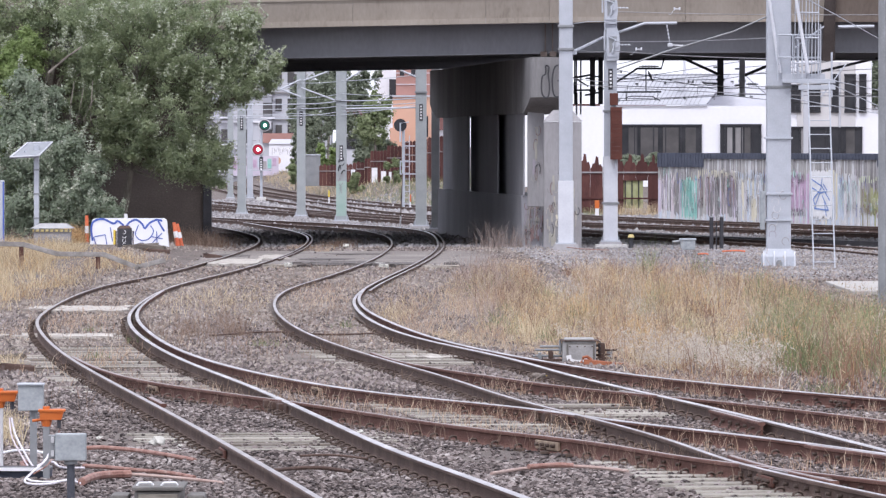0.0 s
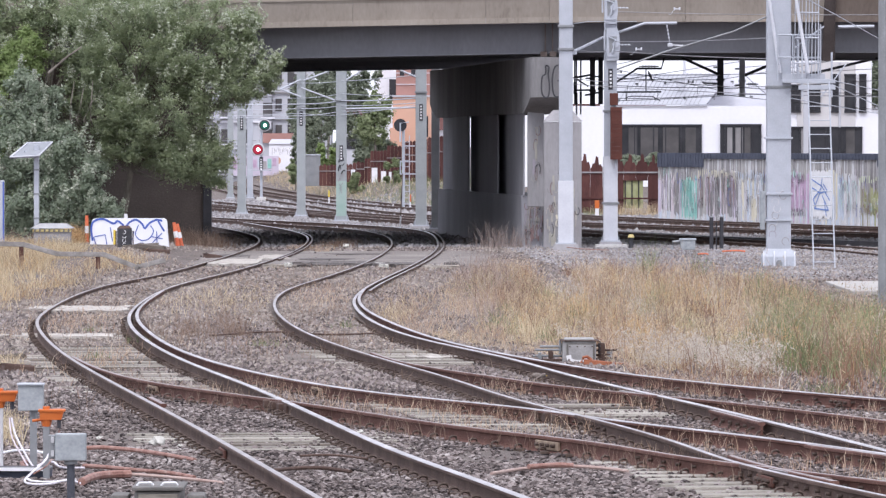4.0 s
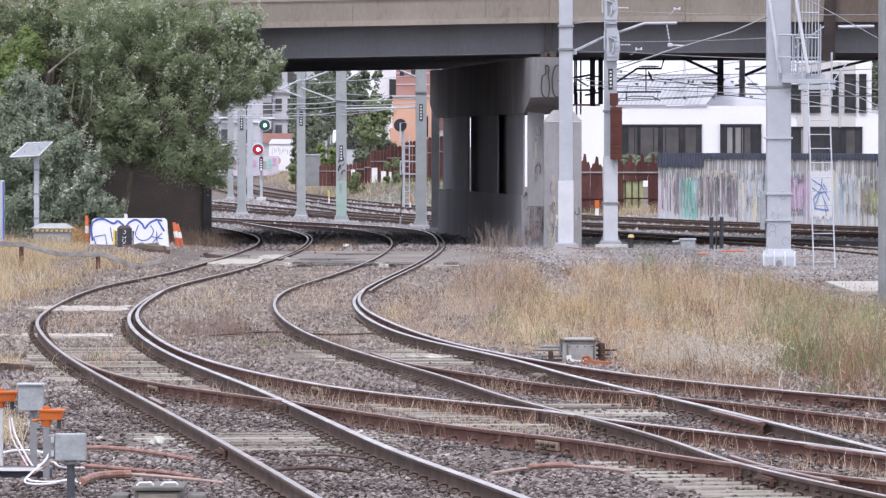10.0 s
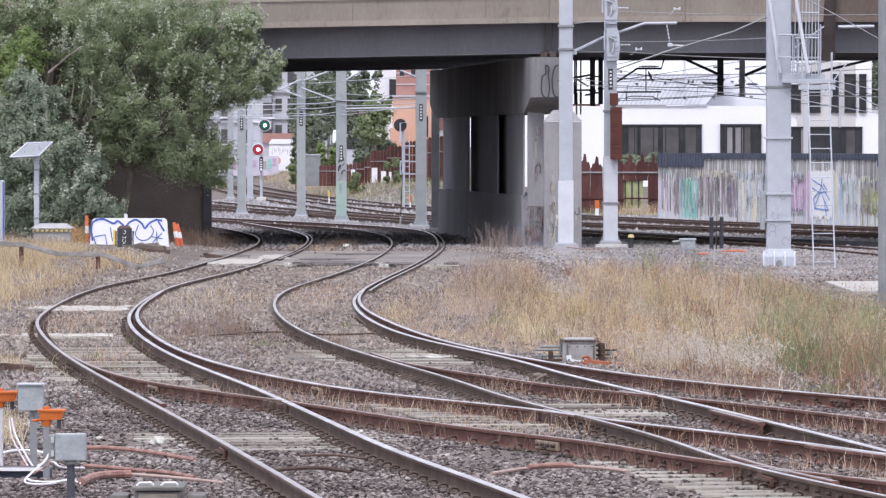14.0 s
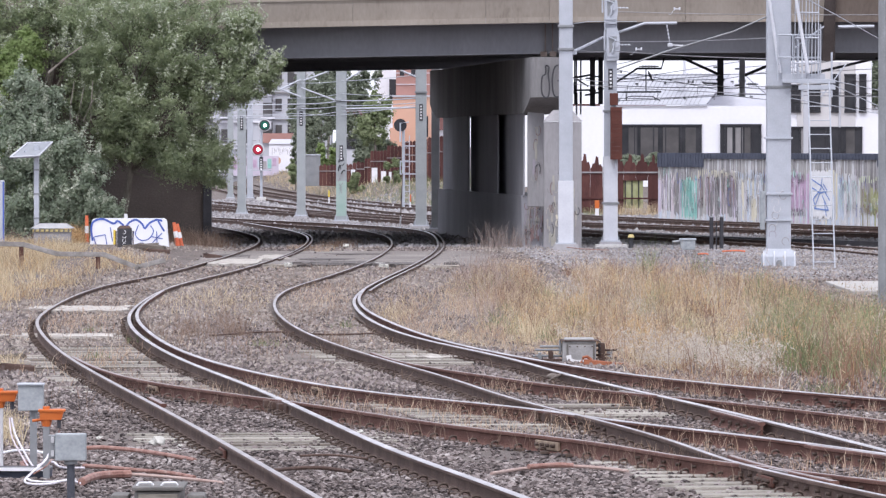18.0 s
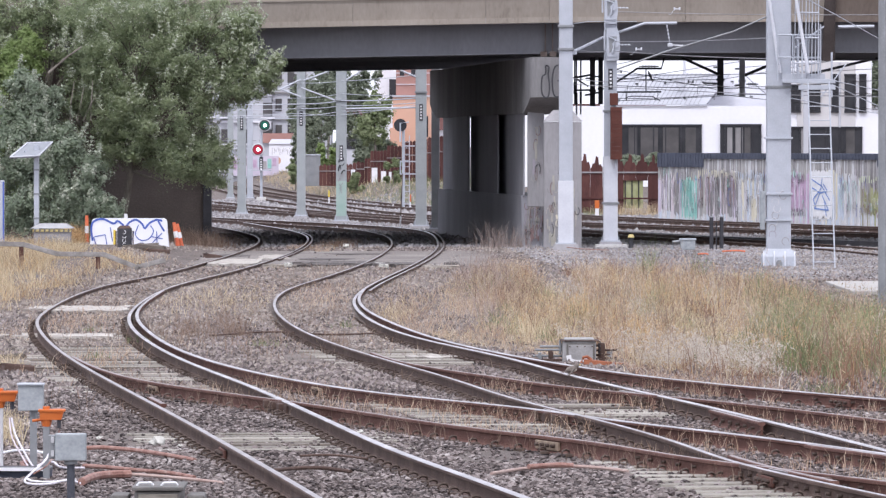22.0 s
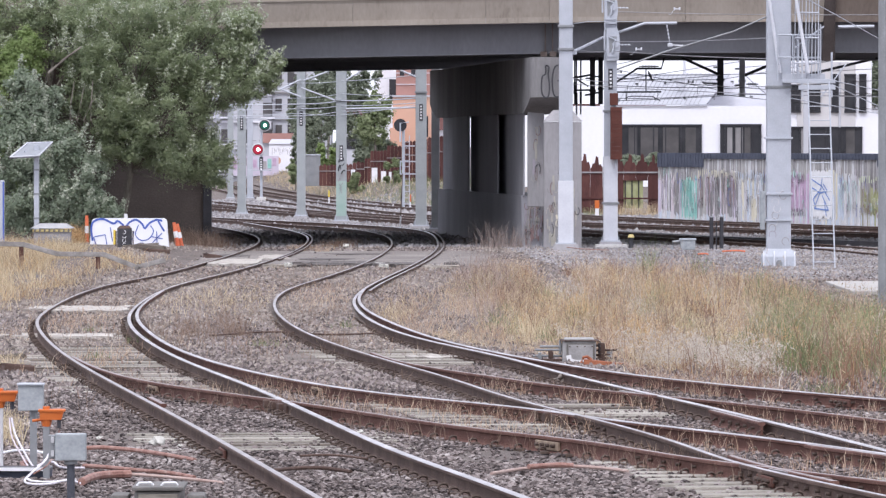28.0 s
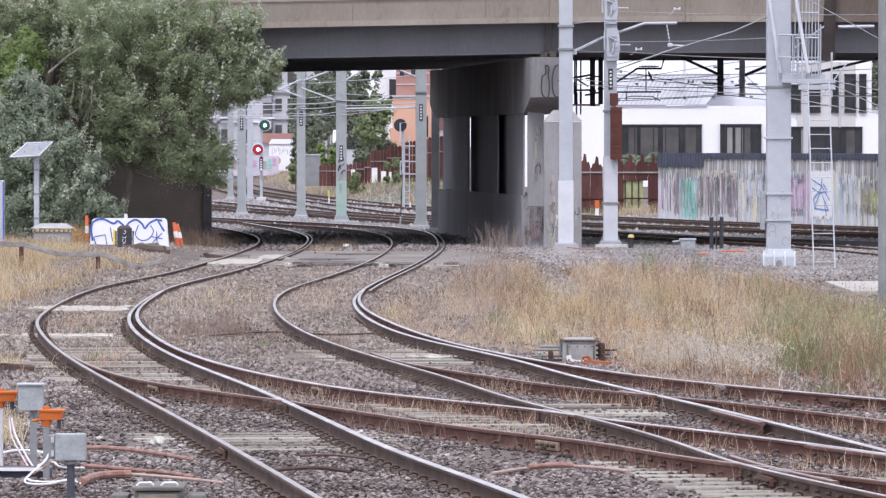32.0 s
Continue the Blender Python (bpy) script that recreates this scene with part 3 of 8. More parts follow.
def make_bridge():
    br = thing("road_bridge", (0, 172, 0), "concrete road overbridge with dark steel girders", "bridge")
    # the deck falls away to the west, level to the east of the joint at x = 3.45
    for name, x0, x1, z0, z1, yb in (("deck", -30, 3.45, 6.03, 6.66, 32), ("deck", 3.47, 40, 6.68, 6.68, 17)):
        part(name, hexa([(x0, 0, z0), (x1, 0, z1), (x1, yb, z1), (x0, yb, z0)], [(x0, 0, z0 + .2), (x1, 0, z1 + .2), (x1, yb, z1 + .2), (x0, yb, z0 + .2)]), "pier_concrete", br)
        for yy in (0.7, yb - .5):
            g = hexa([(x0, yy, z0 - .88), (x1, yy, z1 - .88), (x1, yy + .03, z1 - .88), (x0, yy + .03, z0 - .88)], [(x0, yy, z0), (x1, yy, z1), (x1, yy + .03, z1), (x0, yy + .03, z0)])
            hexa([(x0, yy - .22, z0 - .92), (x1, yy - .22, z1 - .92), (x1, yy + .25, z1 - .92), (x0, yy + .25, z0 - .92)], [(x0, yy - .22, z0 - .88), (x1, yy - .22, z1 - .88), (x1, yy + .25, z1 - .88), (x0, yy + .25, z0 - .88)], g)
            part("girder", g, "girder_paint", br, "dark painted steel plate girder")
        n = 5
        for k in range(1, n):
            yy = 0.7 + k * (yb - 1.2) / n
            g = hexa([(x0, yy, z0 - .86), (x1, yy, z1 - .86), (x1, yy + .2, z1 - .86), (x0, yy + .2, z0 - .86)], [(x0, yy, z0), (x1, yy, z1), (x1, yy + .2, z1), (x0, yy + .2, z0)])
            part("girder", g, "girder_paint", br, "dark painted steel plate girder")
    # stiffeners at the end of the girder
    for k in range(2):
        part("stiffener", box((3.1 + .22 * k, .62, 6.2), (.035, .14, .86)), "rust_brown", br, "rust-stained girder stiffener")
    for x in (3.05, 3.33):
        part("bearing_plate", box((x, .55, 5.72), (.2, .3, .16), bevel=.02), "rust_brown", br, "rusty bearing at the end of the girder")
    # precast fascia panels with open joints
    zf = lambda x: 6.66 + min(0, (x - 3.45)) * 0.0188 + (0.02 if x > 3.45 else 0)
    joints = [-18.9, -14.85, -10.8, -6.75, -2.72, 1.29, 3.2, 7.3, 11.62, 15.5, 19.6, 23.7]
    for a, b in zip(joints, joints[1:]):
        a2, b2 = a + .006, b - .006
        za, zb = zf(a2), zf(b2)
        o = bmesh.new()
        for lo, hi, y0, y1 in ((0, .17, -.28, .25), (.17, .78, -.30, .10), (.78, .90, -.34, .14), (.9, 1.6, -.16, .05)):
            hexa([(a2, y0 + (.1 if lo == .17 else 0), za + lo), (b2, y0 + (.1 if lo == .17 else 0), zb + lo), (b2, y1, zb + lo), (a2, y1, za + lo)], [(a2, y0, za + hi), (b2, y0, zb + hi), (b2, y1, zb + hi), (a2, y1, za + hi)], o)
        # panels east of x 11.5 take the copy coloured for shade
        part("fascia_panel", o, "concrete_fascia" if a < 11.5 else "fascia_dark", br, "weathered beige precast parapet panel" if a < 11.5 else "precast parapet panel with shade put into its darker brown")
    # unseen strips added behind the panels to block daylight in the joints
    part("parapet_core", hexa([(-19, .12, 6.30), (3.45, .12, 6.72), (3.45, .24, 6.72), (-19, .24, 6.30)], [(-19, .12, 7.7), (3.45, .12, 8.12), (3.45, .24, 8.12), (-19, .24, 7.7)]), "concrete_grey", br)
    part("parapet_core", box((13.6, .18, 7.4), (20.2, .12, 1.3)), "concrete_grey", br)
    part("conduit", tube([(11.9, -.5, 6.52), (12.98, -.5, 6.54)], .05), "galvanised", br, "pale conduit along the parapet")
    # pier
    pier = thing("bridge_pier", (2.43, 174, -.2), "graffitied grey concrete bridge pier with blade columns", "bridge pier")
    w = 1.5
    def slab(y0, y1, z0, z1, grow=0.0, near_top=0.0):
        p = lambda y, s, z: (px_line(y) - 2.43 + s, y - 174, z + .2)
        return hexa([p(y0 + near_top, -grow, z0), p(y0 + near_top, w + grow, z0), p(y1, w + grow, z0), p(y1, -grow, z0)], [p(y0, -grow, z1), p(y0, w + grow, z1), p(y1, w + grow, z1), p(y1, -grow, z1)])
    part("plinth", slab(173.9, 200.4, -.25, 1.42, .04), "pier_concrete", pier)
    # two rows of blade columns; daylight shows where the gaps of both rows fall in line
    pi = lambda y, sx, z: (px_line(y) - 2.43 + sx, y - 174, z + .2)
    for y0, y1, s0, s1 in ((173.8, 178.4, 0, .05), (181.2, 186.8, 0, .05), (190.4, 195.6, 0, .05), (176.7, 192.4, .3, .36), (193.2, 202.0, .3, .36)):
        part("column", hexa([pi(y0, s0, 1.41), pi(y0, s1, 1.41), pi(y1, s1, 1.41), pi(y1, s0, 1.41)], [pi(y0, s0, 3.93), pi(y0, s1, 3.93), pi(y1, s1, 3.93), pi(y1, s0, 3.93)]), "pier_concrete", pier)
    part("end_column", box((.385, -1.2, 2.76), (.5, .6, 2.92), bevel=.02), "concrete_mid", pier, "pale end column with scrawled graffiti")
    # cap with a rounded nose, undercut towards the near end
    o = bmesh.new()
    rings = []
    wc = 1.06
    for z, y_near, y_end in ((3.92, 172.6, 200.4), (4.2, 171.3, 202.2), (4.4, 170.7, 202.9), (5.6, 170.5, 202.9)):
        ring = []
        for k in range(13):
            a = math.pi * k / 12
            ring.append((px_line(y_near + .8) - 2.43 + wc / 2 - math.cos(a) * (wc / 2 + .08), y_near + .8 - math.sin(a) ** .4 * .8 - 174, z + .2))
        ring += [(px_line(y_end) - 2.43 + wc + .08, y_end - 174, z + .2), (px_line(y_end) - 2.43 - .08, y_end - 174, z + .2)]
        rings.append([o.verts.new(q) for q in ring])
    for a, b in zip(rings, rings[1:]):
        for k in range(len(a)):
            o.faces.new((a[k], a[(k + 1) % len(a)], b[(k + 1) % len(b)], b[k]))
    o.faces.new(rings[0][::-1])
    o.faces.new(rings[-1])
    bmesh.ops.recalc_face_normals(o, faces=o.faces[:])
    cap = part("pier_cap", o, "concrete_grey", pier)
    for k in range(5):
        part("bearing", box((.9 + .25 * k - .4, -1.4 + 6.2 * k, 5.7), (.5, .4, .16)), "rust_brown", pier)
    pil = thing("concrete_pillar", (3.57, 169.6, -.15), "pale concrete pillar with a hipped cap and faded graffiti", "pillar")
    part("shaft", box((0, .45, 1.9), (1.12, .9, 3.8), bevel=.02), "concrete_mid", pil)
    part("hipped_cap", hexa([(-.58, -.02, 3.82), (.58, -.02, 3.82), (.58, .92, 3.82), (-.58, .92, 3.82)], [(-.28, .3, 4.16), (.28, .3, 4.16), (.28, .6, 4.16), (-.28, .6, 4.16)]), "concrete_mid", pil)
    for x, y, pts in ((.62, -3.505, [(.02, 1.0), (.02, .75), (-.08, .65), (-.1, .25), (-.02, .05), (.1, .07), (.14, .35), (.1, .75), (.12, .95), (.02, 1.0)]), (.82, -3.505, [(.3, .9), (.25, 1.0), (.1, .95), (.02, .6), (.06, .15), (.18, .05), (.32, .17), (.3, .55), (.18, .53)])):
        part("graffiti_stroke", ribbon(pts, .045), "dark_paint", cap, "dark outline of a graffiti letter", at=(x, y, 4.55))
    rg = random.Random(21)
    pale = ["scrawl_grey", "scrawl_cream", "scrawl_lilac", "scrawl_grey", "scrawl_cream", "pale_cream"]
    for host, x0, x1, z0, z1, yy, n in ((pil, -.52, .52, .1, 1.35, -.004, 26), (pil, -.5, .5, 1.4, 2.1, -.004, 6), (pier, .02, 1.4, .2, 1.35, -.152, 34), (pier, .24, .6, 1.7, 3.6, -1.502, 5)):
        for k in range(n):
            x, z, h = rg.uniform(x0 + .04, x1 - .04), rg.uniform(z0, z1), rg.uniform(.25, .6)
            pts = [(x + rg.uniform(-.012, .012), z + h * (i / 4 - .5)) for i in range(5)]
            part("graffiti_patch", ribbon(pts, rg.uniform(.025, .08)), rg.choice(["scrawl_maroon", "scrawl_grey", "scrawl_maroon", "scrawl_lilac"] if host is pier and z1 < 1.5 else pale), host, at=(0, yy - .0003 * k, .1))
        for k in range(n + 4):
            x, z = rg.uniform(x0 + .08, x1 - .08), rg.uniform(z0 + .1, z1)
            rx, rz, s = rg.uniform(.03, .08), rg.uniform(.08, .25), rg.uniform(0, 6)
            pts = [(x + rx * math.cos(s + .7 * i), z + rz * math.sin(s + .7 * i)) for i in range(rg.randint(5, 9))]
            part("graffiti_stroke", ribbon(pts, rg.uniform(.012, .022)), rg.choice(["streak_dark", "scrawl_maroon", "dark_paint", "scrawl_cream"]), host, at=(0, yy - .012 - .0003 * k, .1))
    # abutment in the shade behind the trees
    ab = thing("abutment", (-7.3, 175, -.2), "dark brown brick abutment under the bridge", "abutment", kind="structure")
    part("abutment_wall", hexa([(-26, 0, -.1), (0, 0, -.1), (-2.6, 27, -.1), (-26, 27, -.1)], [(-26, 0, 5.3), (0, 0, 5.7), (-2.6, 27, 5.7), (-26, 27, 5.3)]), "brick_brown", ab)
    # the abutment's darker side, put in as a dark strip at its corner
    part("corner_post", box((0.06, -.06, 1.3), (.26, .2, 2.8), bevel=.02), "black_steel", ab, "dark upright strip standing in for the abutment's side")


# ---- vegetation ----
def leaf_cloud(rng, centres, radii, per, size, out=None):
    """Leaves as folded rhombs round clump centres, facing up and outwards with some scatter."""
    c = np.repeat(centres, per, 0)
    r = np.repeat(radii, per)
    n = len(c)
    d = rng.normal(size=(n, 3))
    d /= np.linalg.norm(d, axis=1)[:, None]
    p = c + d * (r * np.clip(np.abs(rng.normal(size=n)) * .62 + .12, 0, 1.45))[:, None] * np.array([1.05, .9, .85])
    face = d * .55 + np.array([0, -.1, .5]) + rng.normal(size=(n, 3)) * .42
    if out is not None:
        face += np.repeat(out, per, 0) * .35
    face /= np.linalg.norm(face, axis=1)[:, None]
    a = np.cross(face, rng.normal(size=(n, 3)))
    a /= np.linalg.norm(a, axis=1)[:, None]
    b = np.cross(face, a)
    s = size * rng.uniform(.6, 1.35, n)[:, None]
    v = np.stack([p - a * s, p + b * s * .62 + face * s * .15, p + a * s, p - b * s * .62 + face * s * .15], 1).reshape(-1, 3)
    i = np.arange(n) * 4
    f = np.concatenate([np.stack([i, i + 1, i + 2], 1), np.stack([i, i + 2, i + 3], 1)]).tolist()
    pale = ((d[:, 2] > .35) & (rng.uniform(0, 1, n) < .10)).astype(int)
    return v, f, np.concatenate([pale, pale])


SWAY = []


def tree(name, at, trunk, blobs, leaf, size, per, label, seed, split=1, bark="bark", sway=True, limbs=True, tips=""):
    """trunk: (points, r0, r1); blobs: (x, y, z, rx, ry, rz, clumps). Each blob becomes one bough of the crown."""
    rng = np.random.RandomState(seed)
    tr = thing(name, at, label, "tree")
    part("trunk", tube(trunk[0], trunk[1], taper=trunk[2], sides=9), bark, tr)
    top = Vector(trunk[0][-1])
    for bx, by, bz, rx, ry, rz, nc in blobs:
        u = rng.normal(size=(nc * 2, 3))
        u /= np.linalg.norm(u, axis=1)[:, None]
        nc, k = nc * 2, rng.uniform(.3, 1.0, nc * 2) ** .5
        cen = u * k[:, None] * np.array([rx, ry, rz])
        rad = rng.uniform(.14, .46, nc) * min(1.0, (rx + rz) / 2.0)
        v, f, pale = leaf_cloud(rng, cen, rad, per, size, u)
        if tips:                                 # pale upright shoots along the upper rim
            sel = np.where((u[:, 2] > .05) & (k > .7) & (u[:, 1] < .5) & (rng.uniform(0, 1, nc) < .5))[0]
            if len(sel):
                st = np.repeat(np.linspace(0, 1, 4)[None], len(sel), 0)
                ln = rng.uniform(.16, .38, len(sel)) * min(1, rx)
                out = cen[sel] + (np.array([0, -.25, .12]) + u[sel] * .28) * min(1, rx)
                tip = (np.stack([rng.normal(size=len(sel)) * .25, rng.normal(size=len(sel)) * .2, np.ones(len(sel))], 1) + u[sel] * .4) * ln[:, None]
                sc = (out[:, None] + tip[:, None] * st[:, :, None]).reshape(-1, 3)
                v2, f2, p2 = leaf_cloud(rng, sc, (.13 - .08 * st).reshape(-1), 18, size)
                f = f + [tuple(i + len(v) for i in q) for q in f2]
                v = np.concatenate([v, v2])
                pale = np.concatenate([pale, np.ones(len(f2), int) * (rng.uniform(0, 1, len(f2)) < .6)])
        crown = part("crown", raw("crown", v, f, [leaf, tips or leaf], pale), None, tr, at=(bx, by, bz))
        if limbs:
            foot = Vector(trunk[0][len(trunk[0]) // 2]) - Vector((bx, by, bz))
            o = bmesh.new()
            q = [foot, foot * .55 + Vector(rng.normal(size=3) * .15), Vector((0, 0, -.1 * rz))]
            tube(q, trunk[2] * .9, o, 6, taper=.03)
            for c in cen[:: max(1, nc // 9)]:
                tube([foot * .3, Vector(c) * .5 + foot * .1, Vector(c)], .025, o, 5, taper=.008)
            part("bough", o, bark, crown)
        if sway:
            SWAY.append((crown, (bx, by, bz), rng.uniform(0, 6.28), rng.uniform(.7, 1.3)))
    return tr


def keep_off(x, y, gap):
    ok = np.ones(len(x), bool)
    for xf, y0, y1 in RAILS:
        s = np.clip(np.abs(xf(y + .4) - xf(y - .4)) / .8, 0, 3)
        ok &= ~((np.abs(x - xf(y)) < gap * np.sqrt(1 + s * s)) & (y > y0) & (y < y1))
    return ok


def blades(rng, x, y, h, w, lean=.35):
    """Grass blades: two bent segments each."""
    n = len(x)
    z = ground_z(x, y) - .02
    a = rng.uniform(0, 6.28, n)
    t = rng.uniform(0, 6.28, n)
    l = rng.uniform(.05, lean, n) * h
    base = np.stack([x, y, z], 1)
    side = np.stack([np.cos(a), np.sin(a), np.zeros(n)], 1) * (w / 2)[:, None]
    tip = np.stack([np.cos(t) * l, np.sin(t) * l, h], 1)
    mid = tip * np.array([.35, .35, .55]) + np.stack([rng.normal(size=n), rng.normal(size=n), np.zeros(n)], 1) * (h * .09)[:, None]
    v = np.stack([base - side, base + side, base + mid + side * .8, base + mid - side * .8, base + tip], 1).reshape(-1, 3)
    i = np.arange(n) * 5
    f = np.stack([i, i + 1, i + 2], 1).tolist() + np.stack([i, i + 2, i + 3], 1).tolist() + np.stack([i + 3, i + 2, i + 4], 1).tolist()
    return v, f


def make_trees():
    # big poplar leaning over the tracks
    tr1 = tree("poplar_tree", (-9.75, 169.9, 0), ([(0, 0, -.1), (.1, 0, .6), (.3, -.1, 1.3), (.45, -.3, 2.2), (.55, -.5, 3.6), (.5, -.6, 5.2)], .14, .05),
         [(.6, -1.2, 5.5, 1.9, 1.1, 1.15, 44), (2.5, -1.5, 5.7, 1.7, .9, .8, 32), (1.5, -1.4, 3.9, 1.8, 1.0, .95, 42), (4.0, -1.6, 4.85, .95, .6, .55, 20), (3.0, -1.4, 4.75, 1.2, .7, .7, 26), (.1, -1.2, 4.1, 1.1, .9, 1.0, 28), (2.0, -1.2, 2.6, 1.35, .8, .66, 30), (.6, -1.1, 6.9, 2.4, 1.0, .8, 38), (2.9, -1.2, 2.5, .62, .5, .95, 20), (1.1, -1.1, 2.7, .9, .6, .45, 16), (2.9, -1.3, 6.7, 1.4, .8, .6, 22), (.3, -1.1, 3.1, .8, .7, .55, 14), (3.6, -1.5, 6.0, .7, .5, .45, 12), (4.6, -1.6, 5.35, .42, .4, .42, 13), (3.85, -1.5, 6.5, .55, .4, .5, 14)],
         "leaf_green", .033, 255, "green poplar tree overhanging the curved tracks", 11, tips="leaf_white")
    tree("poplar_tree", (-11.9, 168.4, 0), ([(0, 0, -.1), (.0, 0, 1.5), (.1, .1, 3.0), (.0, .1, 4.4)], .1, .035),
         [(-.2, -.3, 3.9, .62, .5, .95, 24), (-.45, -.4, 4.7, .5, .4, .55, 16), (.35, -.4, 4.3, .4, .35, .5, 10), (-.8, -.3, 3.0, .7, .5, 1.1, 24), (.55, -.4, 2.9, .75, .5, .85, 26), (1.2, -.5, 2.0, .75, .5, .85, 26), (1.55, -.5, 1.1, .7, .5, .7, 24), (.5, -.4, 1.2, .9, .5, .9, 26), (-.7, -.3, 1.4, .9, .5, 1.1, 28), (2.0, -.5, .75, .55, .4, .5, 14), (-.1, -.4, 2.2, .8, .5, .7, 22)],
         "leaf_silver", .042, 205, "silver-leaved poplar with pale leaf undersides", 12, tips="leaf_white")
    rng = np.random.RandomState(77)
    rims = ((-11.3, 6.1), (-11.1, 6.0), (-10.75, 6.3), (-10.45, 6.55), (-10.25, 6.65), (-10.0, 6.75), (-9.75, 6.85), (-9.5, 6.95), (-9.0, 7.05), (-8.6, 7.1), (-7.1, 6.7), (-6.7, 6.5), (-6.3, 6.6), (-5.95, 6.35), (-6.0, 5.75), (-5.4, 5.3), (-5.1, 5.55), (-4.85, 5.35), (-6.8, 5.3), (-7.6, 5.1), (-7.0, 4.6), (-9.9, 5.6), (-10.2, 4.9))
    tips = []
    for x, z in rims:
        for q in range(2):
            dx, h = rng.normal() * .2, rng.uniform(.14, .34)
            tips += [(x + 9.75 + dx + .1 * t, -2.45 + .1 * rng.normal(), z + .08 * rng.normal() + h * t, .075 - .045 * t) for t in np.linspace(0, 1, 5)]
    tips = np.array(tips)
    v, f, pale = leaf_cloud(rng, tips[:, :3], tips[:, 3], 11, .032)
    part("pale_foliage", raw("pale_foliage", v, f, ["leaf_green", "leaf_white"], (rng.uniform(0, 1, len(f)) < .5).astype(int)), None, tr1, "pale upturned shoots along the boughs")
    for k in range(4):
        x = -1.2 + .2 * k
        part("limb", tube([(.42, -.3, 2.1), (-.3 + .1 * k, -.4, 2.9), (x, -.8, 3.4), (x - .03, -2.2, 3.7), (x + .1 * (k % 3), -2.35, 4.2), (x + .07 * k + .1, -2.3, 4.85 - .2 * (k % 2))], .035, taper=.012, sides=6), "bark", tr1)
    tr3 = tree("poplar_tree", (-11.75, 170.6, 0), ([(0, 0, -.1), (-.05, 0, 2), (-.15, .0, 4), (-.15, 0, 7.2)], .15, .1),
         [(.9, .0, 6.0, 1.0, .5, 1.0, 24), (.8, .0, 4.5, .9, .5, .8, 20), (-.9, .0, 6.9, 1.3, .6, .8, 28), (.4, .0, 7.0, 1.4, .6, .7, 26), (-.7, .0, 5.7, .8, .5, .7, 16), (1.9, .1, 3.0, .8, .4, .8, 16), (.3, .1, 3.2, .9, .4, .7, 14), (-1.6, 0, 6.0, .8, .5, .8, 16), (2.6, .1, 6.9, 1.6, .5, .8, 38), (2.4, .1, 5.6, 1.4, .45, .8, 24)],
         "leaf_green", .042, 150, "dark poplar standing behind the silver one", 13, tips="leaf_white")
    part("limb", tube([(-.1, 0, 4.3), (.05, -2.2, 4.6), (.19, -3.45, 5.1), (.65, -3.5, 5.5), (1.15, -3.5, 5.85)], .06, taper=.022, sides=7), "bark", tr3)
    tree("young_tree", (-13.0, 169.6, 0), ([(0, 0, -.1), (.05, 0, 2), (.1, 0, 4.5)], .1, .04),
         [(.3, 0, 5.3, .75, .5, .65, 22), (.2, 0, 4.3, .7, .5, .8, 22), (.6, 0, 5.9, .6, .4, .5, 14), (0, 0, 3.0, .5, .4, .7, 14), (.1, 0, 1.8, .6, .4, .8, 16)], "leaf_lime", .042, 190, "bright green young tree", 14)
    # undergrowth and far trees beyond the bridge
    for x, y, z, r, h, leaf, s, k in ((-9.9, 392, 5.4, .7, 4.0, "leaf_far", 19, 1), (-9.0, 384, 4.4, 1.0, 4.6, "leaf_far", 20, 1), (-8.1, 378, 4.7, 1.5, 5.4, "leaf_far", 21, 1), (-6.9, 387, 5.6, 1.6, 5.4, "leaf_far", 22, 1), (-5.6, 385, 5.0, 1.35, 5.6, "leaf_far", 27, 1), (-4.2, 350, 4.3, 1.1, 3.0, "leaf_light", 23, 1), (-4.7, 354, 2.5, .8, 2.2, "leaf_far", 43, 1), (-3.6, 352, 2.3, .75, 1.8, "leaf_far", 44, 1), (-7.35, 366, 2.3, .62, 1.3, "leaf_lime", 24, 1), (-5.15, 334, .75, .45, 1.0, "leaf_light", 25, 1), (-2.95, 334, 1.45, .45, 1.0, "leaf_light", 26, 1), (26.5, 345, 6.6, 1.1, 3.4, "leaf_far", 29, 0), (-8.0, 396, 7.2, 1.3, 4.0, "leaf_far", 30, 1), (-9.5, 366, 1.15, .5, 1.2, "leaf_light", 36, 1), (-10.1, 402, 2.6, .5, 2.2, "leaf_far", 32, 1), (9.8, 300, 1.85, .85, 1.0, "leaf_far", 41, 1), (11.2, 301, 1.9, .8, 1.0, "leaf_far", 42, 1)):
        zb = float(ground_z(x, y)) - .05
        z -= zb
        rb = random.Random(s)
        if r < .7:
            tree("bush", (x, y, zb), ([(0, 0, -.1), (.05, 0, z * .4), (0, 0, z * .7)], .05, .03), [(rb.uniform(-r, r), rb.uniform(-.4, .4), max(.15, z + rb.uniform(-.55, .45) * h), r * rb.uniform(.25, .5), .3, h * rb.uniform(.1, .3), 7) for q in range(9)], leaf, .085, 60, "ragged bush on the embankment beyond the tracks", s, sway=False, limbs=False)
            continue
